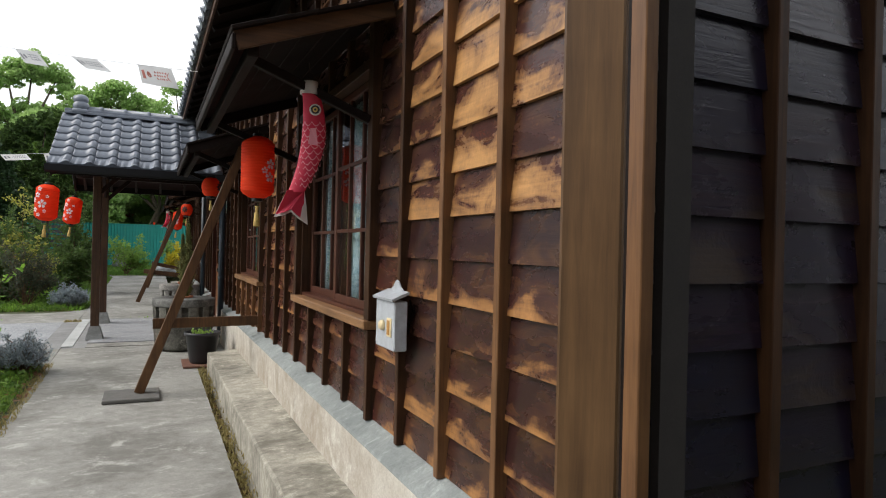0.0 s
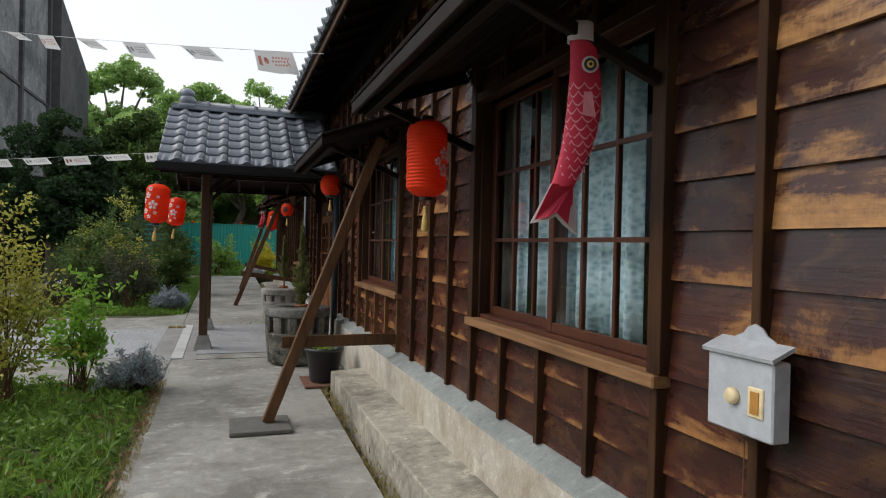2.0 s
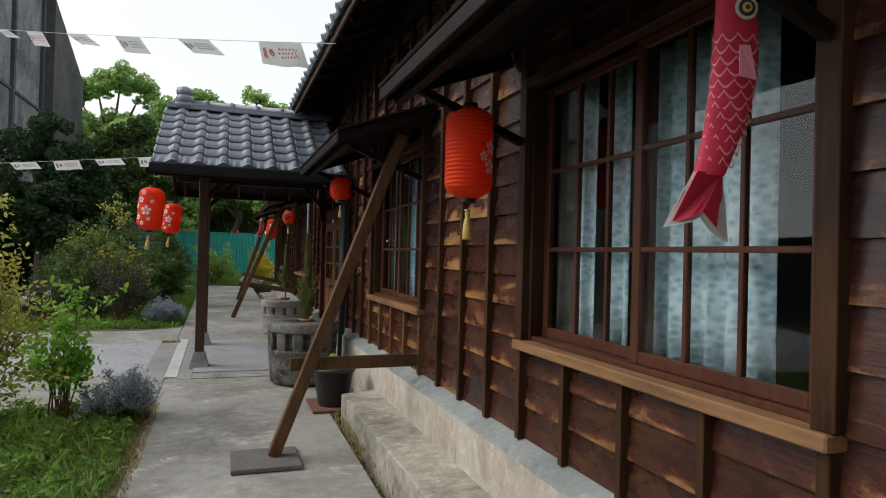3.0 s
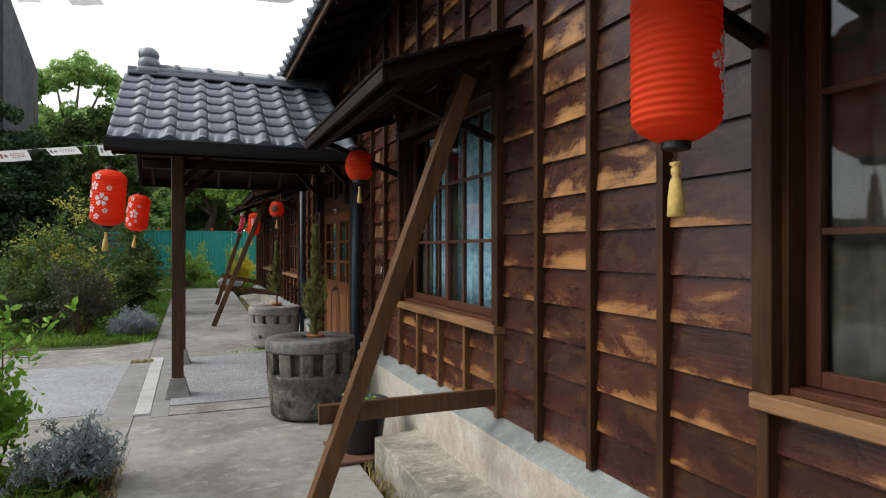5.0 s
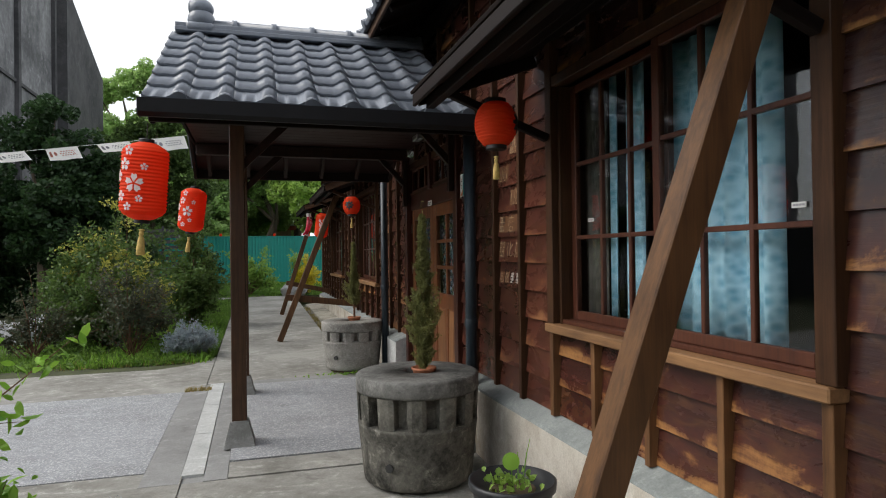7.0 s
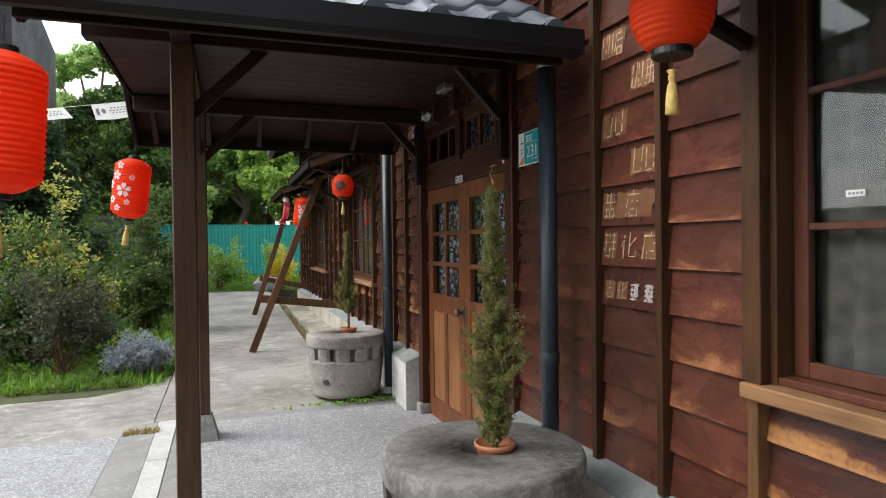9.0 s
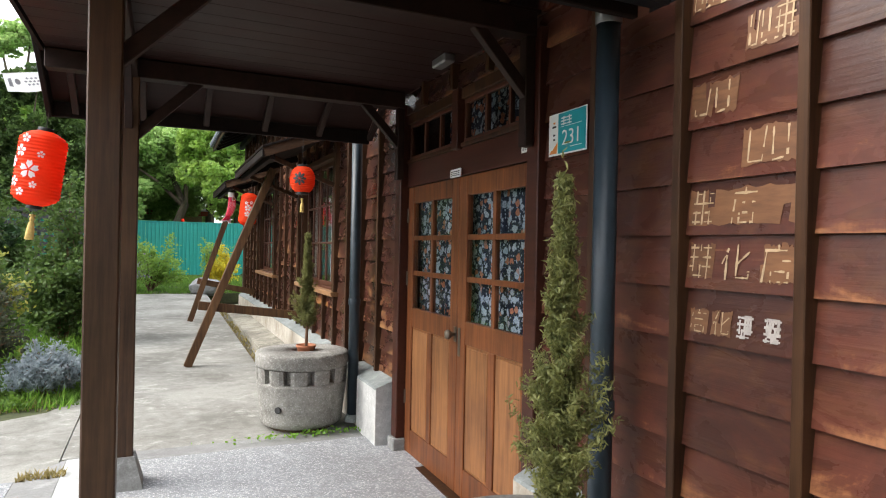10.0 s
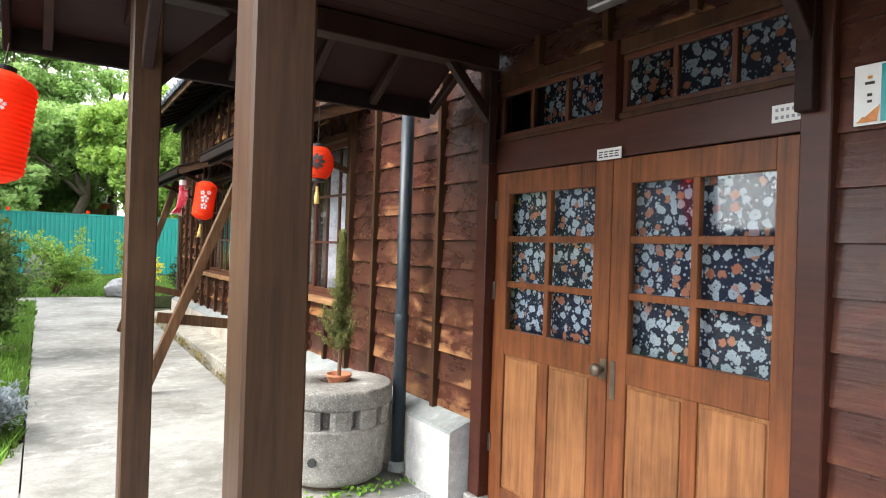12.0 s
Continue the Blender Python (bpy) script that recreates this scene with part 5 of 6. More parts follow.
# ---- strings of small flags ----
def bunting(a, b, sag, flags, drop, width, label):
    a, b = Vector(a), Vector(b)

    def point(u):
        p = a.lerp(b, u)
        p.z -= sag * 4 * u * (1 - u)
        return p

    s = thing("flag_string", label, "flags")
    bm = bmesh.new()
    pts = [point(i / 30) for i in range(31)]
    tube(bm, pts, [0.0035] * 31, 5)
    part("line", bm, WHITECLOTH, s)
    L = (b - a).length
    along = (b - a).normalized()
    across = along.cross(Vector((0, 0, 1))).normalized()
    rng = random.Random(int(drop * 1000))
    for u in flags:
        o = point(u)
        lift, fold = rng.uniform(0.25, 1.0), rng.uniform(-0.05, 0.05)
        bm = bmesh.new()
        grid = []
        for i in range(7):
            row = []
            for j in range(4):
                q = o + along * (width * (i / 6 - 0.5)) + Vector((0, 0, -drop * lift * j / 3)) + across * (drop * math.sqrt(max(0, 1 - lift * lift)) * j / 3 + fold * math.sin(i * 1.3) * j / 3)
                row.append(bm.verts.new(q))
            grid.append(row)
        for p, q in zip(grid, grid[1:]):
            for j in range(3):
                bm.faces.new((p[j], q[j], q[j + 1], p[j + 1]))
        part("flag", bm, WHITECLOTH, s, "small white carp-print flag", True)
        bm = bmesh.new()
        for side_ in (-0.004,):
            def spot(x, y):
                i, j = min(5.999, x * 6), min(2.999, y * 3)
                g0, g1 = grid_pos[int(i)], grid_pos[int(i) + 1]
                fi, fj = i - int(i), j - int(j)
                p0 = g0[int(j)].lerp(g0[int(j) + 1], fj)
                p1 = g1[int(j)].lerp(g1[int(j) + 1], fj)
                return p0.lerp(p1, fi) + across * side_
            grid_pos = [[o + along * (width * (i / 6 - 0.5)) + Vector((0, 0, -drop * lift * j / 3)) + across * (drop * math.sqrt(max(0, 1 - lift * lift)) * j / 3 + fold * math.sin(i * 1.3) * j / 3) for j in range(4)] for i in range(7)]
            for c0 in range(5):
                for r0 in range(3):
                    x, y = 0.20 + c0 * 0.09 + 0.045 * (r0 % 2), 0.30 + r0 * 0.16
                    bm.faces.new([bm.verts.new(spot(x + dx, y + dy)) for dx, dy in ((0, -0.06), (0.035, 0), (0, 0.06), (-0.035, 0))])
            bm.faces.new([bm.verts.new(spot(x, y)) for x, y in ((0.10, 0.22), (0.16, 0.45), (0.10, 0.72), (0.17, 0.55), (0.17, 0.38))])
            bm.faces.new([bm.verts.new(spot(0.76 + 0.05 * math.cos(k), 0.46 + 0.16 * math.sin(k))) for k in [2 * math.pi * i / 10 for i in range(10)]])
            bm.faces.new([bm.verts.new(spot(x, y)) for x, y in ((0.86, 0.25), (0.93, 0.3), (0.93, 0.7), (0.86, 0.74))])
        part("print", bm, FLAGINK if rng.random() < 0.6 else FLAGRED, s, "faded carp print")
    return s


bunting((0.47, 15.3, 3.60), (-7.38, 18.55, 3.12), 0.03, [0.30, 0.41, 0.515, 0.625, 0.73, 0.84, 0.94], 0.22, 0.56, "string of small white carp-print flags over the garden")
bunting((0.47, 7.65, 3.44), (-7.0, 19.4, 6.55), 0.06, [0.06, 0.175, 0.29, 0.405, 0.52, 0.635], 0.24, 0.70, "string of white carp-print flags tied to the main eave")


# ---- planters ----
def planter(at, r, h, body_mat, top_mat, label, gap=0.42, band=(0.56, 0.84)):
    p = thing("concrete_planter", label, "planter", at, "concrete planters")
    z1, z2 = h * band[0], h * band[1]
    part("drum", lathe([(r * 0.80, 0), (r * 0.875, 0.02), (r * 0.885, 0.05), (r * 0.965, z1 - 0.02), (r * 0.975, z1), (r * 0.76, z1 + 0.006)], 48, True), body_mat, p, "", True)
    part("core", lathe([(r * 0.775, z1), (r * 0.775, z2 + 0.01)], 40, False), body_mat, p, "", True)
    n = 12
    for i in range(n):
        bm = bmesh.new()
        a0 = 2 * math.pi * (i + gap / 2) / n
        a1 = 2 * math.pi * (i + 1 - gap / 2) / n
        cols = []
        for k in range(5):
            a = a0 + (a1 - a0) * k / 4
            flare = 0.010 if k in (0, 4) else 0
            cols.append([bm.verts.new((rr * math.cos(a), rr * math.sin(a), z)) for rr, z in ((r * 0.77, z1 + 0.002), (r * 0.965 - flare, z1 + 0.002), (r * 0.99 - flare, z2), (r * 0.77, z2))])
        for a, b in zip(cols, cols[1:]):
            for k in range(4):
                bm.faces.new((a[k], a[(k + 1) % 4], b[(k + 1) % 4], b[k]))
        bm.faces.new(cols[0])
        bm.faces.new(cols[-1][::-1])
        bmesh.ops.recalc_face_normals(bm, faces=bm.faces)
        part("tooth", bm, body_mat, p)
    part("lid", lathe([(r * 0.76, z2), (r * 0.985, z2 + 0.003), (r * 1.0, z2 + 0.02), (r * 1.0, h - 0.02), (r * 0.985, h - 0.004), (r * 0.95, h), (r * 0.24, h + 0.002), (r * 0.23, h - 0.06)], 48, False), top_mat, p, "thick round concrete lid", True)
    part("earth", lathe([(0.001, h - 0.05), (r * 0.235, h - 0.05)], 20, False), SOIL, p)
    bm = lathe([(0.001, 0), (0.026, 0), (0.026, 0.012), (0.001, 0.012)], 14, False)
    bm.transform(Matrix.Translation((-r * 0.66 * 0.93, -r * 0.74 * 0.93, 0.16)) @ pose(0, 0, 0, 90, 0, -42))
    part("drain_hole", bm, INK, p, "dark round drain hole")
    part("footing", lathe([(r * 0.7, -0.03), (r * 0.7, 0.0)], 24), SOIL, p)
    return p


planter((0.465, 9.44, gz(9.4) + 0.015), 0.405, 0.69, OLDCONCRETE, PLANTERTOP, "blackened round concrete planter with a notched collar")
planter((0.575, 13.15, gz(13.15) + 0.035), 0.372, 0.575, GRAINY, GRAINY, "pale grainy round concrete planter with a notched collar", 0.30, (0.60, 0.80))


def conifer(at, height, width, seed, bare=0.03):
    rng = np.random.default_rng(seed)
    t = thing("potted_conifer", "slender potted conifer with olive-green sprays on the planter", "conifer", at, "potted conifers")
    part("pot", lathe([(0.055, -0.03), (0.075, 0.035), (0.082, 0.04), (0.082, 0.055), (0.074, 0.055), (0.07, 0.03), (0.001, 0.03)], 20, False), TERRA, t, "terracotta pot", True)
    bm = bmesh.new()
    tube(bm, [(0, 0, 0.0), (0.008, 0.004, height * 0.35), (-0.006, 0.0, height * 0.7), (0.0, 0.0, height * 0.97)], [0.014, 0.010, 0.006, 0.002], 6)
    pts = []
    for _ in range(int(270 * height)):
        z0 = height * rng.uniform(bare, 0.95)
        u = z0 / height
        reach = width * (0.25 + 0.75 * min(1, u / 0.22)) * (1 - u) ** 1.75 * rng.uniform(0.3, 1.12) + 0.012
        a = rng.uniform(0, 2 * math.pi)
        reach *= 0.80 + 0.42 * math.sin(3 * a + 11 * u + seed) * math.cos(17 * u + seed)
        rise = reach * rng.uniform(0.7, 1.7)
        tip = np.array((reach * math.cos(a), reach * math.sin(a), z0 + rise))
        base = np.array((0, 0, z0))
        if rng.random() < 0.35:
            tube(bm, [tuple(base), tuple(base * 0.45 + tip * 0.55)], [0.003, 0.0015], 4)
        for v in np.linspace(0.25, 1.0, 13):
            for _k in range(9):
                pts.append(base * (1 - v) + tip * v + rng.normal(size=3) * 0.0075)
    for v in np.linspace(0.9, 1.06, 14):
        pts.append(np.array((0, 0, height * v)) + rng.normal(size=3) * 0.006)
    part("stem", bm, STEM, t)
    leaves("foliage", pts, 0.0195, LEAF_CYPRESS, t, rng, 0.24, 0.9)
    return t


conifer((0.50, 9.40, gz(9.4) + 0.015 + 0.665), 1.09, 0.235, 3)
conifer((0.60, 13.13, gz(13.15) + 0.035 + 0.565), 1.0, 0.20, 4, 0.18)


# ---- pot of waterside plants on a plank over the ditch ----
tagged(finish("ditch_plank", boxed(0.40, 0.80, 7.985, 8.53, gz(8.3) + 0.006, gz(8.3) + 0.028, bevel=0.004), plain("red_brown_tile_board", (0.16, 0.075, 0.05), 0.7)), "red-brown board laid across the ditch", "board")
pot = thing("plant_pot", "black plastic pot with small round leaves", "plant pot", (0.628, 8.225, gz(8.3) + 0.028))
part("pot", lathe([(0.001, 0.002), (0.135, 0.0), (0.150, 0.03), (0.195, 0.33), (0.212, 0.335), (0.214, 0.372), (0.200, 0.375), (0.188, 0.33), (0.001, 0.325)], 36, False), POTBLACK, pot, "", True)
part("earth", lathe([(0.001, 0.328), (0.19, 0.328)], 24, False), SOIL, pot)
rng = np.random.default_rng(8)
c = np.column_stack([rng.uniform(-0.13, 0.13, 260), rng.uniform(-0.13, 0.13, 260), rng.uniform(0.335, 0.40, 260)])
leaves("leafage", c[:70], 0.04, LEAF_LIGHT, pot, rng, 0.75, 0.2)
bm = bmesh.new()
tube(bm, [(0.0, -0.02, 0.33), (-0.02, -0.03, 0.45)], [0.003, 0.002], 5)
tube(bm, [(0.08, 0.06, 0.33), (0.10, 0.05, 0.47), (0.11, 0.03, 0.55)], [0.003, 0.003, 0.001], 5)
tube(bm, [(0.04, 0.02, 0.33), (0.03, 0.0, 0.50)], [0.003, 0.002], 5)
part("stalk", bm, LEAF_BRIGHT, pot)
bm = lathe([(0.001, 0), (0.042, 0.002), (0.001, 0.004)], 14, False)
bm.transform(Matrix.Translation((-0.02, -0.035, 0.47)) @ pose(0, 0, 0, 70, 10, -20))
part("round_leaf", bm, LEAF_BRIGHT, pot, "round light green leaf")

# ---- letter box ----
mail = thing("letter_box", "chipped white metal letter box with a cream slot", "letter box")
my0, my1, mx0, mx1, mz0, mz1 = 2.615, 2.872, 1.000, 1.064, 1.040, 1.262
part("case", boxed(mx0, mx1, my0 + 0.006, my1 - 0.006, mz0, mz1, bevel=0.005), MAILPAINT, mail)
bm = bmesh.new()
vs = [bm.verts.new(p) for p in ((mx0 - 0.012, my0 - 0.004, mz1), (mx0 - 0.012, my1 + 0.004, mz1), (mx1 + 0.004, my1 + 0.004, mz1 + 0.034), (mx1 + 0.004, my0 - 0.004, mz1 + 0.034))]
bm.faces.new(vs)
thicken(bm, 0.012)
part("lid", bm, MAILPAINT, mail)
bm = bmesh.new()
prof = [(-0.10, 0), (-0.07, 0.030), (-0.045, 0.040), (-0.025, 0.062), (0.0, 0.072), (0.025, 0.062), (0.045, 0.040), (0.07, 0.030), (0.10, 0)]
a = [bm.verts.new((1.056, (my0 + my1) / 2 + y, mz1 + 0.02 + z)) for y, z in prof]
bm.faces.new(a)
thicken(bm, 0.006)
part("back_plate", bm, MAILPAINT, mail)
part("slot_plate", boxed(mx0 - 0.006, mx0 + 0.001, my0 + 0.035, my0 + 0.090, mz0 + 0.060, mz0 + 0.145, bevel=0.003), CREAM, mail, "cream slot plate")
part("slot", boxed(mx0 - 0.009, mx0 - 0.0065, my0 + 0.048, my0 + 0.077, mz0 + 0.071, mz0 + 0.134), plain("amber_slot", (0.45, 0.22, 0.05), 0.4), mail, "amber window")
bm = lathe([(0.001, 0), (0.024, 0), (0.024, 0.012), (0.018, 0.02), (0.001, 0.02)], 16, False)
bm.transform(Matrix.Translation((mx0, my0 + 0.145, mz0 + 0.105)) @ pose(0, 0, 0, 0, -90, 0))
part("knob", bm, CREAM, mail, "cream round knob", True)
bm = bmesh.new()
tube(bm, [(1.085, 2.80, 1.045), (1.083, 2.803, 0.72), (1.083, 2.805, 0.66)], [0.0018] * 3, 5)
part("wire", bm, RUST, mail, "thin rusty wire")
bm = bmesh.new()
tube(bm, [(1.08 + 0.0 * k, 2.805 + 0.012 * math.cos(k), 0.69 + 0.017 * math.sin(k)) for k in [2 * math.pi * i / 12 for i in range(13)]], [0.0025] * 13, 5)
tube(bm, [(1.08, 2.805, 0.672), (1.08, 2.805, 0.635)], [0.005, 0.005], 6)
part("key", bm, RUST, mail, "small rusty key")


# ---- plates and lettering ----
def letters(text, size, mat, parent, at, name="number"):
    cu = bpy.data.curves.new("letters", "FONT")
    cu.body = text
    cu.size = size
    cu.extrude = 0.0006
    tmp = bpy.data.objects.new("tmp", cu)
    me = bpy.data.meshes.new_from_object(tmp)
    bpy.data.objects.remove(tmp)
    me.materials.clear()
    me.materials.append(mat)
    ob = new(name, me)
    ob.parent = parent
    m = Matrix(((0, 0, -1), (-1, 0, 0), (0, 1, 0))).to_4x4()
    m.translation = at
    ob.matrix_basis = m
    return ob


plate = thing("house_number_plate", "teal enamel house number plate with a white band", "number plate")
py0, py1, pz0, pz1, px = 10.095, 10.372, 1.99, 2.175, X - 0.012
part("rim", boxed(px, px + 0.004, py0, py1, pz0, pz1, bevel=0.001), WHITE, plate, "white enamel rim")
part("field", boxed(px - 0.002, px - 0.0002, py0 + 0.006, py1 - 0.075, pz0 + 0.006, pz1 - 0.006), TEAL, plate, "teal field")
letters("231", 0.092, WHITE, plate, (px - 0.004, py1 - 0.105, pz0 + 0.040))
for y, z, w, h in ((py1 - 0.098, pz0 + 0.128, 0.038, 0.034), (py1 - 0.142, pz0 + 0.128, 0.032, 0.034)):
    for k in range(3):
        part("stroke", boxed(px - 0.004, px - 0.0025, y - w, y, z + k * 0.013, z + k * 0.013 + 0.006), WHITE, plate)
    part("stroke", boxed(px - 0.004, px - 0.0025, y - w * 0.6, y - w * 0.42, z - 0.002, z + 0.036), WHITE, plate)
part("line", boxed(px - 0.004, px - 0.0025, py0 + 0.03, py1 - 0.095, pz0 + 0.119, pz0 + 0.121), WHITE, plate)
part("line", boxed(px - 0.004, px - 0.0025, py0 + 0.03, py0 + 0.11, pz0 + 0.026, pz0 + 0.029), WHITE, plate)
for z, w, mat in ((pz1 - 0.045, 0.012, ORANGE), (pz1 - 0.062, 0.026, INK), (pz1 - 0.098, 0.012, INK), (pz1 - 0.118, 0.012, INK)):
    part("mark", boxed(px - 0.003, px - 0.0008, py1 - 0.044 - w / 2, py1 - 0.044 + w / 2, z, z + 0.008), mat, plate)
bm = bmesh.new()
for pts in (((0, 0), (0.058, 0), (0.02, 0.018)), ((0.02, 0.012), (0.058, 0.0), (0.066, 0.05))):
    bm.faces.new([bm.verts.new((px - 0.003, py1 - 0.008 - y, pz0 + 0.008 + z)) for y, z in pts])
part("swoosh", bm, ORANGE, plate, "orange brush mark")
tag = thing("meter_tag", "small white number tag above the door", "tag")
part("card", boxed(X + 0.010, X + 0.014, 10.545, 10.645, 2.045, 2.105), WHITE, tag)
for z in (2.052, 2.078):
    for i in range(4 if z > 2.06 else 5):
        part("figure", boxed(X + 0.008, X + 0.0095, 10.632 - i * 0.019 - 0.010, 10.632 - i * 0.019, z + 0.003, z + 0.014), FLAGINK, tag)
tag2 = thing("caution_sign", "small white caution sign with dark characters over the doors", "sign")
part("card", boxed(X - 0.002, X + 0.004, 11.31, 11.45, 1.995, 2.045), WHITE, tag2)
for i in range(4):
    for dz, w in ((0.010, 0.024), (0.021, 0.018), (0.032, 0.024)):
        part("character", boxed(X - 0.004, X - 0.0025, 11.437 - i * 0.031 - w, 11.437 - i * 0.031, 1.995 + dz, 2.0 + dz), INK, tag2)
# worn painted notices on the boards between two battens
notice = thing("painted_notice", "worn rubbed-off painted characters on the wall boards", "notice")
rng2 = random.Random(12)


def glyph(y, z, w, h, mat, strokes):
    """A worn character of the given strokes, each (u0, v0, u1, v1, thickness)."""
    bm = bmesh.new()
    for u0, v0, u1, v1, t in strokes:
        a, b = Vector((0, y - u0 * w, z + v0 * h)), Vector((0, y - u1 * w, z + v1 * h))
        d = (b - a).normalized()
        s = Vector((0, -d.z, d.y)) * t * h * 0.5
        n = 5
        q = []
        for i in range(n + 1):
            p = a.lerp(b, i / n)
            j = rng2.uniform(0.35, 1.15)
            q.append((bm.verts.new(p + s * j), bm.verts.new(p - s * j)))
        for m_, n_ in zip(q, q[1:]):
            if rng2.random() > 0.22:
                bm.faces.new((m_[0], n_[0], n_[1], m_[1]))
    ob = part("character", bm, mat, notice)
    return ob


def on_board(ob, z_low, lift=0.0040):
    """Lie flush on the slanted face of the board whose foot is at z_low."""
    for v in ob.data.vertices:
        v.co.x = X + 0.020 * (v.co.z - z_low) / (PITCH + 0.012) - lift


strokes_hua = [(0.30, 1.0, 0.05, 0.45, 0.13), (0.20, 0.70, 0.20, 0.0, 0.13), (0.55, 1.0, 0.55, 0.12, 0.13), (0.55, 0.08, 0.95, 0.08, 0.13), (0.95, 0.08, 0.95, 0.28, 0.12), (0.95, 0.80, 0.55, 0.45, 0.12)]
block = [(0.05, 0.9, 0.95, 0.9, 0.12), (0.05, 0.62, 0.95, 0.62, 0.12), (0.05, 0.35, 0.95, 0.35, 0.12), (0.05, 0.08, 0.95, 0.08, 0.12), (0.2, 1.0, 0.2, 0.0, 0.12), (0.5, 1.0, 0.5, 0.0, 0.13), (0.8, 1.0, 0.8, 0.0, 0.12)]
roof_like = [(0.05, 0.85, 0.95, 0.85, 0.13), (0.12, 0.85, 0.02, 0.0, 0.13), (0.5, 1.0, 0.5, 0.8, 0.13), (0.25, 0.58, 0.9, 0.58, 0.12), (0.3, 0.3, 0.3, 0.0, 0.12), (0.85, 0.3, 0.85, 0.0, 0.12), (0.3, 0.3, 0.85, 0.3, 0.12), (0.3, 0.03, 0.85, 0.03, 0.12)]
ring = [(0.1, 0.95, 0.1, 0.1, 0.14), (0.1, 0.08, 0.4, 0.08, 0.12), (0.45, 1.0, 0.4, 0.05, 0.12), (0.6, 0.95, 0.62, 0.2, 0.13), (0.62, 0.05, 0.85, 0.1, 0.12), (0.9, 0.95, 0.92, 0.15, 0.14)]
nb = [z for z in rows_z]


def board_at(z):
    return max(q for q in nb if q <= z)


def rubbed(y0, y1, z0, h, seed):
    """A ragged patch rubbed down to bare wood."""
    r = random.Random(seed)
    bm = bmesh.new()
    n = 16
    cols = []
    for i in range(n + 1):
        y = y0 + (y1 - y0) * i / n
        lo, hi = r.uniform(0, 0.10) * h, h * r.uniform(0.86, 1.0)
        cols.append([bm.verts.new((0, y + r.uniform(-0.004, 0.004), z0 + lo + (hi - lo) * j / 2)) for j in range(3)])
    for p, q in zip(cols, cols[1:]):
        for j in range(2):
            if r.random() > 0.06:
                bm.faces.new((p[j], q[j], q[j + 1], p[j + 1]))
    return part("rubbed_patch", bm, RUBBED, notice, "bare rubbed wood")


rows_of_notice = (
    (2.355, (9.38, 9.555), ((9.55, 0.09, ring), (9.45, 0.06, roof_like))),
    (2.18, (9.155, 9.34), ((9.335, 0.08, ring), (9.245, 0.07, block))),
    (2.005, (9.37, 9.552), ((9.548, 0.16, ring),)),
    (1.83, (9.155, 9.35), ((9.34, 0.16, ring),)),
    (1.66, (9.16, 9.552), ((9.54, 0.09, block), (9.38, 0.09, roof_like))),
    (1.485, (9.45, 9.553), ((9.55, 0.095, block),)),
    (1.485, (9.16, 9.275), ((9.27, 0.10, roof_like), (9.42, 0.11, strokes_hua))),
    (1.31, (9.465, 9.54), ((9.535, 0.065, roof_like),)),
    (1.31, (9.375, 9.45), ((9.445, 0.065, strokes_hua),)))
for i, (z, (ya, yb), items) in enumerate(rows_of_notice):
    zb = board_at(z)
    on_board(rubbed(ya, yb, zb + 0.028, 0.085 if z < 1.4 else 0.125, 300 + i), zb, 0.0022)
    for y, w, st in items:
        on_board(glyph(y, zb + 0.034, w, 0.072 if z < 1.4 else 0.11, CHALK, [(a_, b_, c_, d_, t_ * 0.55) for a_, b_, c_, d_, t_ in st]), zb)
for y in (9.355, 9.262):
    zb = board_at(1.31)
    on_board(glyph(y, zb + 0.034, 0.062, 0.070, CHALKWHITE, block + [(0.35, 1, 0.35, 0, 0.2), (0.65, 1, 0.65, 0, 0.2)]), zb)

# ---- far fence ----
fence = thing("sheet_fence", "tall green corrugated sheet-metal fence behind the lawn", "fence")
bm = bmesh.new()
prof, x = [], 0.0
while x < 1.0:
    for dx, dz in ((0, 0), (0.06, 0), (0.075, -0.022), (0.105, -0.022), (0.12, 0)):
        prof.append((x + dx, dz))
    x += 0.125
lo = [bm.verts.new((a, b, 0.0)) for a, b in prof]
hi = [bm.verts.new((a, b, 1.87)) for a, b in prof]
for i in range(len(prof) - 1):
    bm.faces.new((lo[i], lo[i + 1], hi[i + 1], hi[i]))
thicken(bm, 0.003)
panel_me = bpy.data.meshes.new("panel")
bm.to_mesh(panel_me)
bm.free()
panel_me.materials.append(TEALFENCE)
for i in range(18):
    o = new("panel", panel_me)
    o.parent = fence
    o.location = (-9.0 + i * 1.0, 32.4, gz(32.4))
part("top_rail", boxed(-9.0, 9.0, 32.37, 32.43, gz(32.4) + 1.86, gz(32.4) + 1.90), TEALFENCE, fence)
for x in (-1.9, 0.2, 1.6):
    lamp = part("warning_lamp", lathe([(0.04, 0), (0.05, 0.02), (0.05, 0.09), (0.03, 0.11)], 10), RED, fence, "small red warning lamp")
    lamp.location = (x, 32.4, gz(32.4) + 1.90)


# ---- rocks ----
def boulder(at, size, seed, label):
    bm = bmesh.new()
    bmesh.ops.create_icosphere(bm, subdivisions=4, radius=1.0)
    for v in bm.verts:
        n = noise.fractal(v.co * 1.3 + Vector((seed, seed * 2, 0)), 0.6, 2.1, 5)
        v.co *= 1 + 0.28 * n
        v.co.x *= size[0]
        v.co.y *= size[1]
        v.co.z *= size[2]
    ob = finish("boulder", bm, STONE, smooth=True)
    ob.location = at
    return tagged(ob, label, "boulder", "garden boulders")


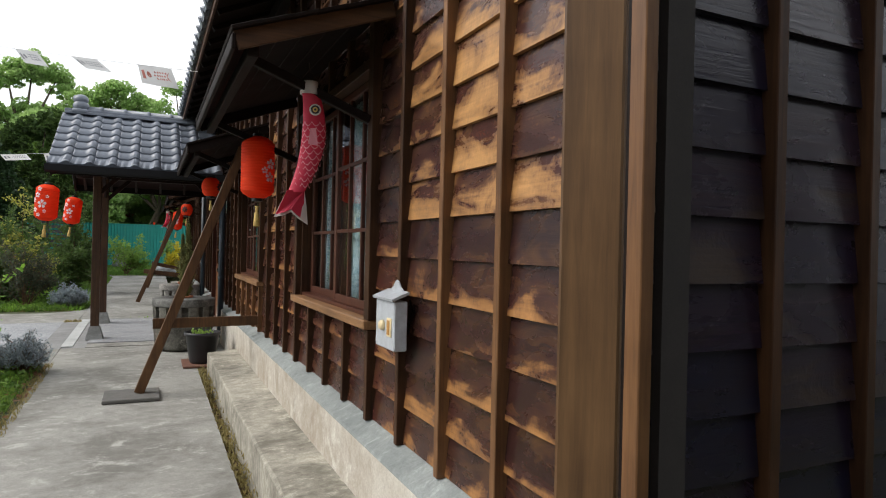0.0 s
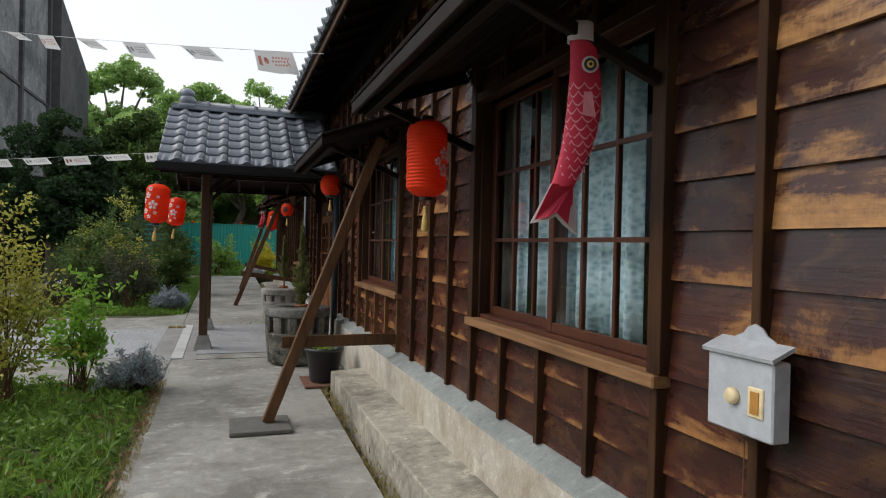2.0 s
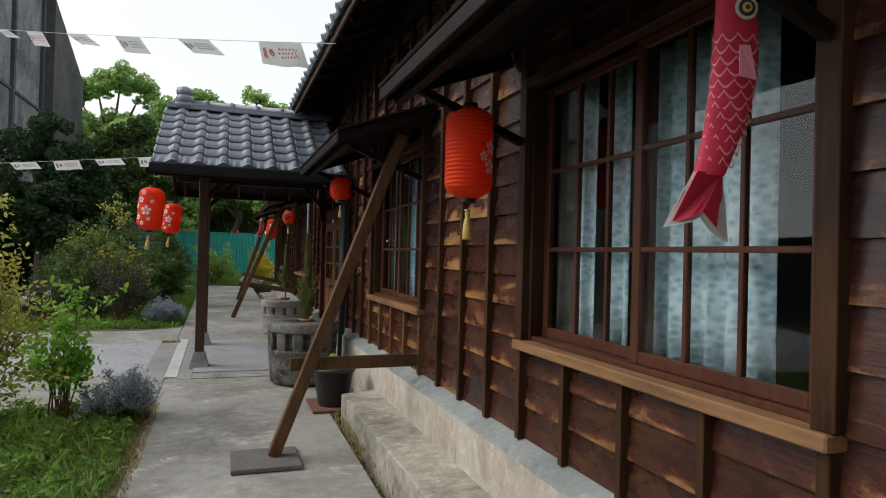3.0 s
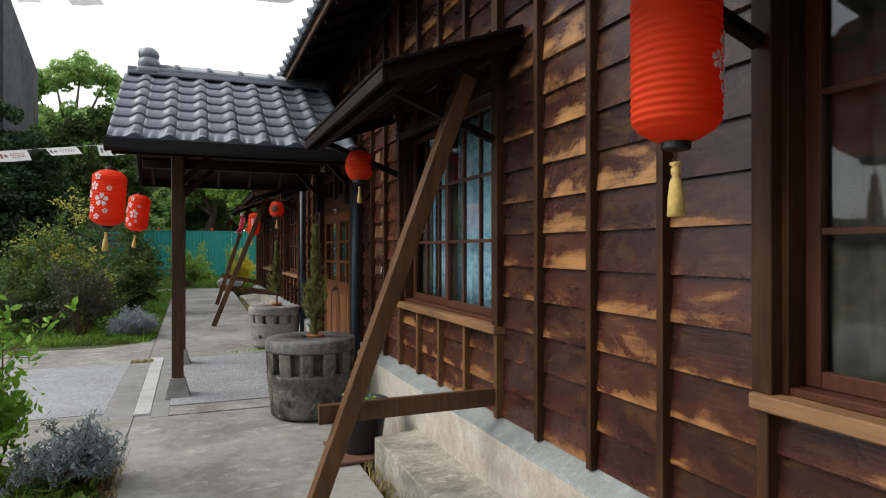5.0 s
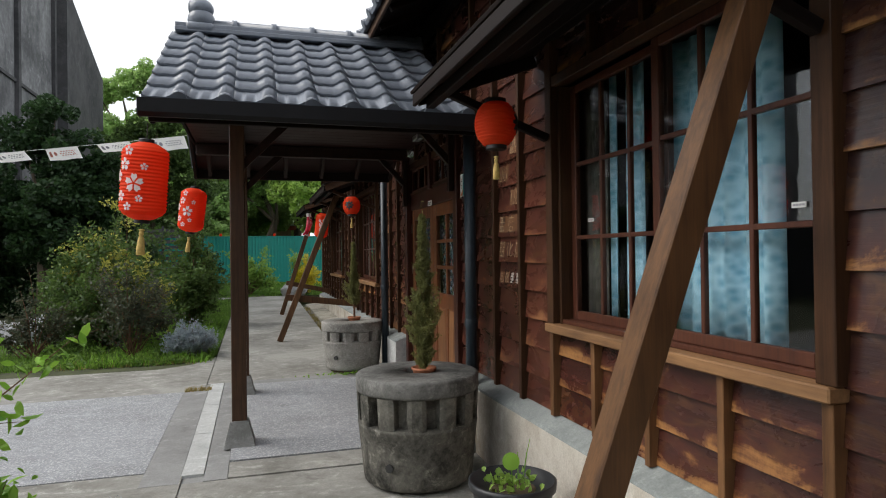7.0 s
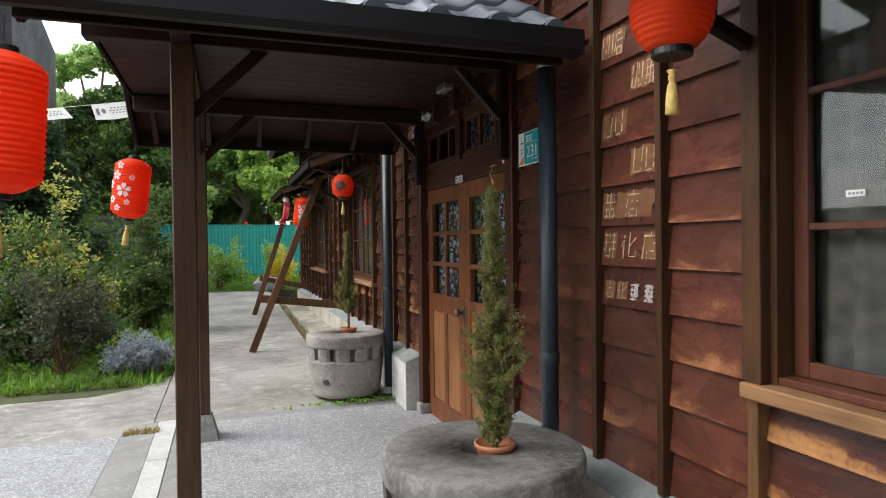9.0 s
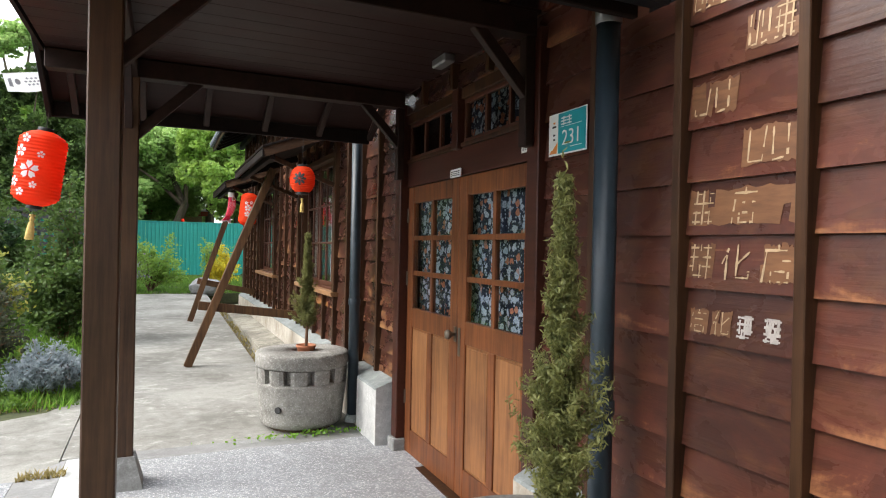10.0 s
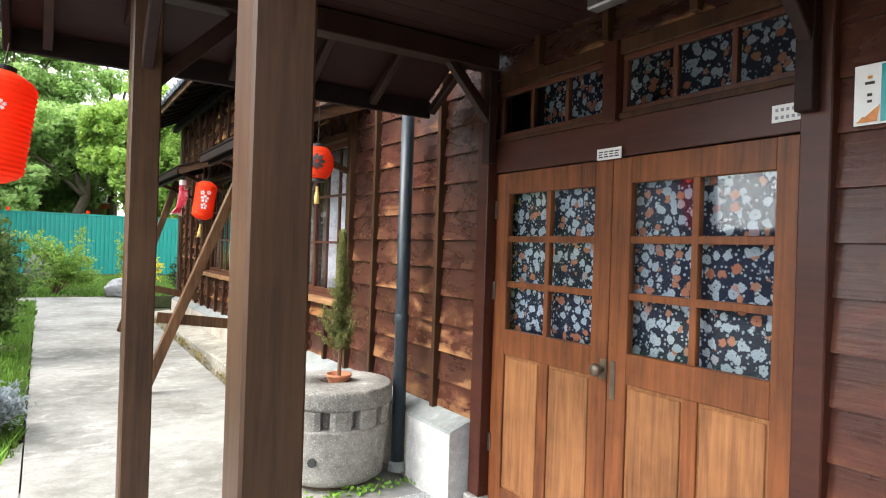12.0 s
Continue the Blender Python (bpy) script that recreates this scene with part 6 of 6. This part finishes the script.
boulder((-3.8, 16.9, gz(17) + 0.12), (0.50, 0.35, 0.30), 1, "pale grey boulder among the shrubs")
boulder((0.55, 24.9, gz(25) + 0.16), (0.36, 0.3, 0.22), 2, "pale grey boulder on the far lawn")
boulder((-1.05, 30.2, gz(30) + 0.3), (0.30, 0.3, 0.52), 3, "upright grey boulder before the fence")
boulder((-4.9, 18.1, gz(18) + 0.06), (0.45, 0.3, 0.22), 4, "pale grey boulder under the dark tree")


# ---- plants ----
def tree(name, at, height, trunk_r, crowns, leaf, mat, per, seed, label, lean=(0, 0), squash=0.75):
    rng = np.random.default_rng(seed)
    t = thing(name, label, "tree", at)
    bm = bmesh.new()
    fork = height * 0.45
    tube(bm, [(0, 0, -0.2), (lean[0] * 0.3, lean[1] * 0.3, fork * 0.5), (lean[0], lean[1], fork)], [trunk_r, trunk_r * 0.8, trunk_r * 0.62], 9)
    balls = []
    for (cx, cy, cz), r in crowns:
        mid = Vector((lean[0] + (cx - lean[0]) * 0.45, lean[1] + (cy - lean[1]) * 0.45, fork + (cz - fork) * 0.55 - 0.1 * r))
        limb = bmesh.new()
        tube(limb, [(lean[0], lean[1], fork * 0.92), tuple(mid), (cx, cy, cz)], [trunk_r * 0.42, trunk_r * 0.25, trunk_r * 0.06], 6)
        part("limb", limb, BARK, t)
        n = max(12, int(24 * r))
        for _ in range(n):
            d = rng.normal(size=3)
            d /= np.linalg.norm(d)
            q = np.array((cx, cy, cz)) + d * r * rng.uniform(0.35, 1.0) * (1, 1, squash)
            balls.append((tuple(q), r * rng.uniform(0.20, 0.42)))
    part("trunk", bm, BARK, t)
    leaves("crown", clumps(rng, balls, per), leaf, mat, t, rng, 0.6, 0.25)
    return t


BIG = "tall broadleaf tree with an uneven green crown behind the fence"
tree("broadleaf_tree", (-7.2, 46, 0.5), 13.4, 0.42, [((0.5, 0, 11.6), 1.25), ((-0.9, 0.3, 11.1), 1.15), ((1.7, 0.2, 11.0), 1.1), ((-1.9, 0.2, 10.3), 0.9), ((2.6, 0, 10.2), 0.8), ((-2.2, 0.4, 8.3), 1.6), ((0.2, 0.5, 8.5), 1.5), ((2.4, 0.4, 8.3), 1.6), ((4.0, 0, 7.4), 1.5), ((-3.2, 0, 6.2), 1.9), ((0.6, 0.6, 6.3), 2.0), ((3.4, 0, 5.6), 1.9), ((-0.8, -1, 4.4), 2.2), ((2.4, -0.8, 3.6), 1.9), ((-3.2, -0.5, 3.8), 2.0)], 0.21, LEAF_TREE, 760, 21, BIG)
tree("broadleaf_tree", (-2.3, 44, 0.5), 11.4, 0.36, [((0, 0, 10.2), 1.2), ((-1.5, 0.3, 9.5), 1.2), ((1.5, 0, 9.6), 1.1), ((-2.5, 0, 8.2), 1.2), ((0.4, 0.3, 8.2), 1.5), ((2.3, 0, 8.0), 1.2), ((-1.9, 0, 6.3), 1.8), ((1.4, 0, 6.4), 1.8), ((0, -1, 4.6), 1.9), ((2.7, 0, 4.9), 1.6), ((-2.8, 0, 4.4), 1.6)], 0.20, LEAF_TREE, 760, 22, BIG)
tree("broadleaf_tree", (2.0, 46, 0.5), 12.2, 0.30, [((-0.6, 0, 11.4), 0.9), ((0.8, 0.3, 10.7), 0.9), ((-1.6, 0, 10.0), 0.9), ((1.9, 0, 9.6), 0.9), ((-0.2, 0, 9.2), 1.1), ((-2.4, 0, 8.6), 1.0), ((1.9, 0, 7.9), 1.2), ((0, 0, 7.2), 1.6), ((-2.0, 0, 6.2), 1.5), ((2.2, 0, 5.4), 1.6), ((0, -0.6, 4.6), 1.8)], 0.18, LEAF_TREE, 560, 23, "tall airy tree with a thin crown behind the fence")
tree("broadleaf_tree", (2.6, 37, 0.5), 7.4, 0.28, [((0, 0, 6.2), 1.6), ((-1.2, 0, 5.2), 1.4), ((1.2, 0, 5.2), 1.5), ((-0.6, -0.4, 3.9), 1.7), ((1.0, -0.4, 3.9), 1.6), ((2.4, 0, 4.5), 1.4), ((0.4, -0.5, 2.7), 1.4)], 0.20, LEAF_LIGHT, 900, 24, "dense light green tree behind the fence")
tree("broadleaf_tree", (-0.3, 39, 0.5), 6.4, 0.26, [((-0.8, 0, 5.4), 1.2), ((0.8, 0, 5.7), 1.2), ((-1.9, 0, 4.8), 1.1), ((0.1, 0.3, 4.4), 1.2)], 0.2, LEAF_TREE, 700, 25, "dark green tree with bare limbs behind the fence", (0.8, 0))
tree("broadleaf_tree", (-4.6, 38, 0.5), 7.6, 0.26, [((0, 0, 6.5), 1.5), ((-1.5, 0, 5.6), 1.5), ((1.4, 0, 5.2), 1.5), ((-0.5, -0.4, 4.0), 1.7), ((1.2, -0.4, 3.2), 1.4), ((-1.9, 0, 3.4), 1.6), ((0, -0.5, 2.2), 1.5)], 0.2, LEAF_TREE, 850, 26, BIG)
tree("broadleaf_tree", (6.2, 40, 0.5), 8.0, 0.28, [((0, 0, 6.8), 1.6), ((-1.4, 0, 5.4), 1.5), ((1.5, 0, 5.2), 1.5), ((0, -0.5, 3.8), 1.8)], 0.22, LEAF_TREE, 700, 27, BIG)

for i, (x, y, h, w) in enumerate(((-9.5, 43, 9.5, 1.9), (-6.2, 37, 6.2, 1.6), (-1.2, 47, 7.5, 1.9), (4.6, 43, 8.2, 1.7), (-3.4, 36, 4.6, 1.35))):
    tree("broadleaf_tree", (x, y, 0.5), h, 0.24, [((0, 0, h * 0.85), w * 0.8), ((-w * 0.8, 0, h * 0.68), w * 0.9), ((w * 0.8, 0.2, h * 0.66), w * 0.9), ((-w * 0.4, -0.4, h * 0.45), w), ((w * 0.7, -0.3, h * 0.40), w), ((0, -0.4, h * 0.24), w)],
         0.24, (LEAF_TREE, LEAF_LIGHT)[i % 2], 620, 71 + i, "full green broadleaf tree in the row behind the fence")

tree("broadleaf_tree", (-3.9, 28.6, gz(28.6)), 6.4, 0.16, [((0.2, 0, 5.6), 0.9), ((-0.9, 0.1, 5.0), 0.9), ((1.0, 0, 4.7), 0.9), ((-1.4, 0, 3.9), 1.0), ((0.3, -0.2, 3.9), 1.0), ((1.6, 0, 3.5), 0.9), ((-0.6, -0.3, 2.8), 1.0), ((1.0, -0.2, 2.5), 0.9), ((-1.5, 0, 2.2), 0.9)], 0.13, LEAF_FAR, 1500, 91, "dark green garden tree before the fence")

# clipped dark conifer on the lawn
crowns = [((0.25, 0, 4.35), 0.45), ((-0.35, 0.1, 3.7), 0.6), ((0.6, -0.1, 3.3), 0.6), ((-0.9, 0.1, 2.9), 0.6), ((0.1, -0.2, 2.75), 0.75), ((1.0, 0.1, 2.35), 0.65), ((-0.6, -0.1, 2.1), 0.75), ((0.5, -0.2, 1.9), 0.75), ((1.5, 0, 1.75), 0.5), ((-1.3, 0, 2.0), 0.6)]
tree("clipped_conifer", (-4.75, 20.2, gz(20)), 4.5, 0.15, [(c, r * 1.3) for c, r in crowns], 0.10, LEAF_DARK, 3600, 31, "dark clipped garden conifer with cloud-like tiers")
tree("clipped_conifer", (-1.75, 21.5, gz(21.5)), 1.5, 0.07, [((0, 0, 1.25), 0.32), ((-0.25, 0, 0.95), 0.33), ((0.28, 0, 0.95), 0.33), ((0, -0.1, 0.62), 0.30)], 0.055, LEAF_DARK, 2600, 32, "small dark clipped tree on the lawn")
tree("clipped_conifer", (1.55, 24.4, gz(24.4)), 1.1, 0.04, [((0, 0, 0.85), 0.16), ((0, 0, 0.62), 0.22), ((0, 0, 0.38), 0.25)], 0.05, LEAF_DARK, 3000, 33, "small pointed conifer at the end of the path")


def shrub(name, at, spread, height, leaf, mat, stems, per_tip, seed, label, open_base=0.25, fluff=0.07, category="shrub", up=0.45, narrow=0.5, uneven=0.35, twigs=3):
    """Stems from one root, each forking into twigs that carry tufts of leaves."""
    rng = np.random.default_rng(seed)
    s = thing(name, label, category, at)
    bm = bmesh.new()
    pts = []
    for _ in range(stems):
        a = rng.uniform(0, 2 * math.pi)
        r = math.sqrt(rng.uniform(0.02, 1))
        swell = 1 + uneven * math.sin(2 * a + seed) * math.cos(3 * a + 2 * seed) + uneven * 0.5 * rng.normal()
        tip = np.array((spread[0] * r * math.cos(a), spread[1] * r * math.sin(a), height * (1 - 0.45 * r * r) * max(0.3, swell) * rng.uniform(0.6, 1.05)))
        root = np.array((rng.normal() * 0.04, rng.normal() * 0.04, 0))
        mid = root * 0.45 + tip * 0.55 + np.array((0, 0, height * 0.08)) + rng.normal(size=3) * 0.03
        tube(bm, [tuple(root), tuple(mid), tuple(tip)], [0.009, 0.006, 0.002], 5)
        ends = [(root, mid, tip, 1.0)]
        for _t in range(twigs):
            v = rng.uniform(0.45, 0.9)
            o = root * (1 - v) ** 2 + 2 * mid * v * (1 - v) + tip * v * v
            e = o + rng.normal(size=3) * height * 0.13 + np.array((0, 0, height * 0.07))
            tube(bm, [tuple(o), tuple(e)], [0.004, 0.0015], 4)
            ends.append((o, (o + e) / 2, e, 0.55))
        for r0, m0, t0, share in ends:
            for v in np.linspace(open_base if share == 1 else 0.3, 1.0, 5):
                p = r0 * (1 - v) ** 2 + 2 * m0 * v * (1 - v) + t0 * v * v
                pts.append(p + rng.normal(size=(max(2, int(per_tip * share)), 3)) * fluff * share)
    part("branchwork", bm, STEM, s)
    leaves("foliage", np.concatenate(pts), leaf, mat, s, rng, narrow, up)
    return s


shrub("golden_shrub", (-2.22, 7.75, gz(7.8)), (0.46, 0.40), 1.70, 0.048, LEAF_YELLOW, 15, 20, 41, "thin yellow-green shrub in the grass", 0.62, 0.075)
shrub("green_shrub", (-1.76, 8.30, gz(8.3)), (0.27, 0.27), 1.22, 0.07, LEAF_BRIGHT, 13, 8, 42, "bright green young shrub beside the path", 0.50, 0.055)
shrub("silver_shrub", (-1.27, 8.20, gz(8.1)), (0.34, 0.32), 0.42, 0.035, LEAF_SILVER, 60, 15, 43, "low silver-grey shrub at the path edge", 0.45, 0.026, up=0.9, narrow=0.25, uneven=0.2, twigs=2)
shrub("silver_shrub", (-1.45, 14.8, gz(14.8)), (0.36, 0.36), 0.44, 0.045, LEAF_SILVER, 80, 18, 44, "low rounded silver-grey shrub at the lawn edge", 0.3, 0.035, up=0.7, narrow=0.3, uneven=0.12, twigs=2)
shrub("olive_shrub", (-2.2, 14.95, gz(14.9)), (0.60, 0.5), 1.30, 0.055, LEAF_OLIVE, 22, 12, 45, "dull olive-green garden shrub with bare lower stems", 0.5, 0.06)
shrub("yellow_green_shrub", (-2.60, 16.1, gz(16.3)), (0.80, 0.6), 1.95, 0.06, LEAF_YELLOW, 15, 20, 46, "yellow-green tipped garden shrub", 0.75, 0.075)
shrub("green_shrub", (-2.7, 16.0, gz(16)), (0.85, 0.65), 1.55, 0.065, LEAF_FAR, 60, 24, 47, "dark green leafy garden shrub", 0.25, 0.085)
shrub("green_shrub", (-3.5, 15.3, gz(15.3)), (0.6, 0.4), 0.85, 0.05, LEAF_OLIVE, 24, 9, 56, "sparse low shrub with thin bare twigs", 0.5, 0.05)
shrub("green_shrub", (-1.75, 18.0, gz(18)), (0.55, 0.5), 1.6, 0.07, LEAF_FAR, 48, 22, 48, "green leafy garden shrub", 0.25, 0.085)
shrub("green_shrub", (-3.6, 19.0, gz(19)), (0.9, 0.7), 1.5, 0.075, LEAF_FAR, 60, 24, 49, "green leafy garden shrub", 0.2, 0.10)
shrub("green_shrub", (-4.2, 23.0, gz(23)), (1.5, 0.9), 2.5, 0.10, LEAF_FAR, 80, 28, 50, "large dark green shrub behind the lawn", 0.1, 0.14)
shrub("green_shrub", (-6.0, 21.5, gz(21.5)), (1.3, 0.9), 2.4, 0.10, LEAF_DARK, 80, 28, 51, "large dark green shrub before the grey wall", 0.1, 0.14)
shrub("light_shrub", (-0.75, 25.6, gz(25.6)), (0.85, 0.4), 1.45, 0.08, LEAF_LIGHT, 20, 13, 52, "light green shrub with drooping sprays", 0.6, 0.075)
shrub("golden_shrub", (0.95, 25.4, gz(25.4)), (0.30, 0.30), 1.05, 0.055, LEAF_GOLD, 34, 22, 53, "bright yellow shrub on the far lawn", 0.25, 0.06, uneven=0.15)
shrub("light_shrub", (0.72, 25.7, gz(25.7)), (0.3, 0.3), 1.45, 0.065, LEAF_LIGHT, 9, 10, 54, "thin light green shrub on the far lawn", 0.6, 0.055)
shrub("flower_clump", (-2.5, 8.25, gz(8.2)), (0.3, 0.3), 0.42, 0.07, LEAF_BRIGHT, 26, 9, 55, "low clump of strap-like leaves at the bed edge", 0.3, 0.035, narrow=0.16, up=1.2)


def grass(name, regions, mat, label, seed, length):
    """Blades of grass, thick on some spots and thin on others."""
    rng = np.random.default_rng(seed)
    vs = []
    for x0, x1, y0, y1, n in regions:
        x, y = rng.uniform(x0, x1, n), rng.uniform(y0, y1, n)
        keep = np.sin(x * 5.1 + 1.3 * np.sin(y * 2.3)) + np.sin(y * 3.7 + x) + rng.normal(size=n) * 0.9 > -0.7
        x, y = x[keep], y[keep]
        n = len(x)
        z = 0.0168 * (np.minimum(y, 40) - 6.55) - 0.006
        a = rng.uniform(0, 2 * np.pi, n)
        L = length * rng.uniform(0.4, 1.2, n)
        w = 0.004 + 0.003 * rng.random(n) + 0.0006 * np.maximum(0, y - 8)
        lean = L * rng.uniform(0.1, 0.9, n)
        b = rng.uniform(0, 2 * np.pi, n)
        p = np.empty((n, 3, 3))
        p[:, 0] = np.column_stack([x - w * np.cos(a), y - w * np.sin(a), z])
        p[:, 1] = np.column_stack([x + w * np.cos(a), y + w * np.sin(a), z])
        p[:, 2] = np.column_stack([x + lean * np.cos(b), y + lean * np.sin(b), z + L])
        vs.append(p)
    v = np.concatenate(vs)
    f = np.arange(len(v) * 3).reshape(-1, 3)
    return tagged(soup(name, v.reshape(-1, 3).tolist(), f.tolist(), mat), label, "grass", kind="stuff")


grass("grass", [(-3.2, -1.08, 3.5, 8.7, 12000), (-5.5, -3.2, 5, 8.7, 9000), (-4.5, -1.12, 14.3, 24, 70000), (-1.35, -1.1, 14.7, 24, 9000), (-3.5, 3.5, 24.95, 31.5, 45000)], GRASS, "uneven green grass of the garden lawns", 61, 0.075)
grass("weed_tufts", [(-2.6, -1.15, 3.5, 8.3, 2600), (-3.0, -1.2, 14.2, 18, 2500)], LEAF_BRIGHT, "taller bright green weeds in the lawn", 64, 0.14)
grass("dry_grass", [(-1.30, -0.98, 3.5, 8.7, 1600), (-2.6, -1.2, 4, 8.6, 6000), (-3.2, -1.3, 14.2, 17.5, 5000), (0.56, 0.66, 1.5, 8.9, 1200), (0.56, 0.70, 13.8, 21, 900), (-1.06, -0.97, 4.0, 8.6, 500), (-1.28, -1.02, 12.50, 12.60, 160)], GRASSDRY, "dry straw-coloured grass at the edges", 62, 0.05)


def cover(name, regions, size, mat, label, seed, narrow):
    """Creeping weeds in uneven cushions with bare earth between them."""
    rng = np.random.default_rng(seed)
    out = []
    for x0, x1, y0, y1, n in regions:
        x, y = rng.uniform(x0, x1, n), rng.uniform(y0, y1, n)
        tuft = np.sin(x * 9.3 + 2.1 * np.sin(y * 4.1 + seed)) * np.sin(y * 7.7 + 1.7 * np.sin(x * 5.3)) + 0.6 * np.sin(x * 21 + y * 17) + 0.55 * rng.normal(size=n)
        keep = tuft > 0.05
        x, y, tuft = x[keep], y[keep], np.clip(tuft[keep], 0, 1.4)
        z = 0.0168 * (y - 6.55) - 0.002 + rng.uniform(0.1, 1.0, len(x)) * (0.010 + 0.10 * tuft)
        out.append(np.column_stack([x, y, z]))
    return tagged(leaves(name, np.concatenate(out), size, mat, None, rng, narrow, 0.55), label, "weeds", kind="stuff")


cover("ground_cover", [(-3.4, -1.10, 3.4, 8.65, 36000), (-3.4, -1.5, 14.2, 17.5, 14000)], 0.062, LEAF_WEED, "creeping broad-leaved weeds in the lawn", 65, 0.42)
cover("strap_weeds", [(-3.2, -1.15, 3.4, 8.6, 9000)], 0.115, LEAF_WEED, "long-leaved weeds standing out of the lawn", 66, 0.14)
c = np.column_stack([np.random.default_rng(67).uniform(-2.9, -1.0, 700), np.random.default_rng(68).uniform(3.5, 8.6, 700), np.full(700, 0.03)])
c[:, 2] += 0.0168 * (c[:, 1] - 6.55)
tagged(leaves("fallen_leaves", c, 0.06, LITTER, None, np.random.default_rng(69), 0.55, 0.0), "brown fallen leaves on the lawn", "leaves", kind="stuff")
rng = np.random.default_rng(63)
c = np.column_stack([rng.uniform(0.565, 0.66, 900), rng.uniform(1.5, 8.8, 900), np.zeros(900)])
c[:, 2] = 0.0168 * (c[:, 1] - 6.55) - 0.13 + rng.uniform(0, 0.03, 900)
tagged(leaves("leaf_litter", c, 0.05, GRASSDRY, None, rng, 0.5, 0.0), "dry fallen leaves in the ditch", "leaves", kind="stuff")
c = np.column_stack([rng.normal(0.62, 0.30, 130), 12.80 + rng.normal(0, 0.04, 130), np.full(130, 0.125) + rng.uniform(0, 0.025, 130)])
tagged(leaves("weeds", c, 0.035, LEAF_BRIGHT, None, rng, 0.6, 0.4), "small green weeds in the porch joint", "weeds", kind="stuff")

# ---- neighbours ----
hall = thing("grey_hall", "tall weathered grey concrete hall with a dark end bay", "building")
part("wall", boxed(-15, -7.4, 22.6, 31.2, 0, 12.4), GREYWALL, hall)
bm = boxed(-14.9, -7.05, 31.201, 36.8, 0, 9.5)
for v in bm.verts:
    if v.co.z > 1 and v.co.y < 32:
        v.co.z = 11.5
part("end_bay", bm, GREYDARK, hall, "darker end bay")
for y in (23.5, 27.0, 30.6):
    part("pilaster", boxed(-7.4, -7.28, y, y + 0.22, 0, 12.4), GREYDARK, hall)
for z in (3.4, 6.8):
    part("string_course", boxed(-7.4, -7.34, 22.6, 31.2, z, z + 0.1), GREYDARK, hall)
part("coping", boxed(-7.5, -7.25, 22.6, 31.2, 12.4, 12.6), GREYDARK, hall)
part("low_kerb", boxed(-7.2, -6.3, 20, 34, 0, 0.55), SMOOTHGREY, hall)
ac = thing("air_conditioner", "white outdoor air-conditioner unit on the hall wall", "air conditioner")
part("case", boxed(-7.0, -6.35, 33.4, 34.0, 2.2, 2.95, bevel=0.02), WHITE, ac)
part("grille", boxed(-6.9, -6.45, 33.38, 33.399, 2.3, 2.85), INK, ac)
screen = thing("slat_screen", "grey horizontal slat screen behind the shrubs", "screen")
for i in range(11):
    part("slat", boxed(-4.3, -2.3, 26.3, 26.33, gz(26) + 0.25 + i * 0.17, gz(26) + 0.36 + i * 0.17), GREYDARK, screen)
for x in (-4.3, -3.3, -2.4):
    part("post", boxed(x, x + 0.06, 26.33, 26.39, gz(26), gz(26) + 2.15), GREYDARK, screen)
hut = thing("far_house", "low house with a pale roof and red fascia beyond the fence", "house")
part("wall", boxed(-2.4, 1.6, 46.2, 50, 0.5, 3.2), plain("tan_wall", (0.42, 0.30, 0.2), 0.8), hut)
part("fascia", boxed(-2.7, 1.9, 45.8, 46.0, 3.1, 3.35), plain("dull_red_fascia", (0.35, 0.05, 0.03), 0.6), hut)
bm = bmesh.new()
vs = [bm.verts.new(p) for p in ((-2.7, 45.8, 3.36), (1.9, 45.8, 3.36), (1.2, 48.5, 4.6), (-1.8, 48.5, 4.6))]
bm.faces.new(vs)
thicken(bm, 0.08)
part("roof", bm, plain("pale_tin_roof", (0.45, 0.45, 0.46), 0.5), hut)
# two added walls, never in view, cut the sky light from south and west
tagged(finish("wall_skyblock_south", boxed(-14, 14, -4.8, -4.5, -0.5, 6.5), GREYDARK), "added unseen dark wall that blocks the southern sky light", "wall", kind="structure")
tagged(finish("wall_skyblock_west", boxed(-14.3, -14.0, -4.5, 22.5, -0.5, 2.4), GREYDARK), "added unseen dark wall that blocks the low western sky", "wall", kind="structure")
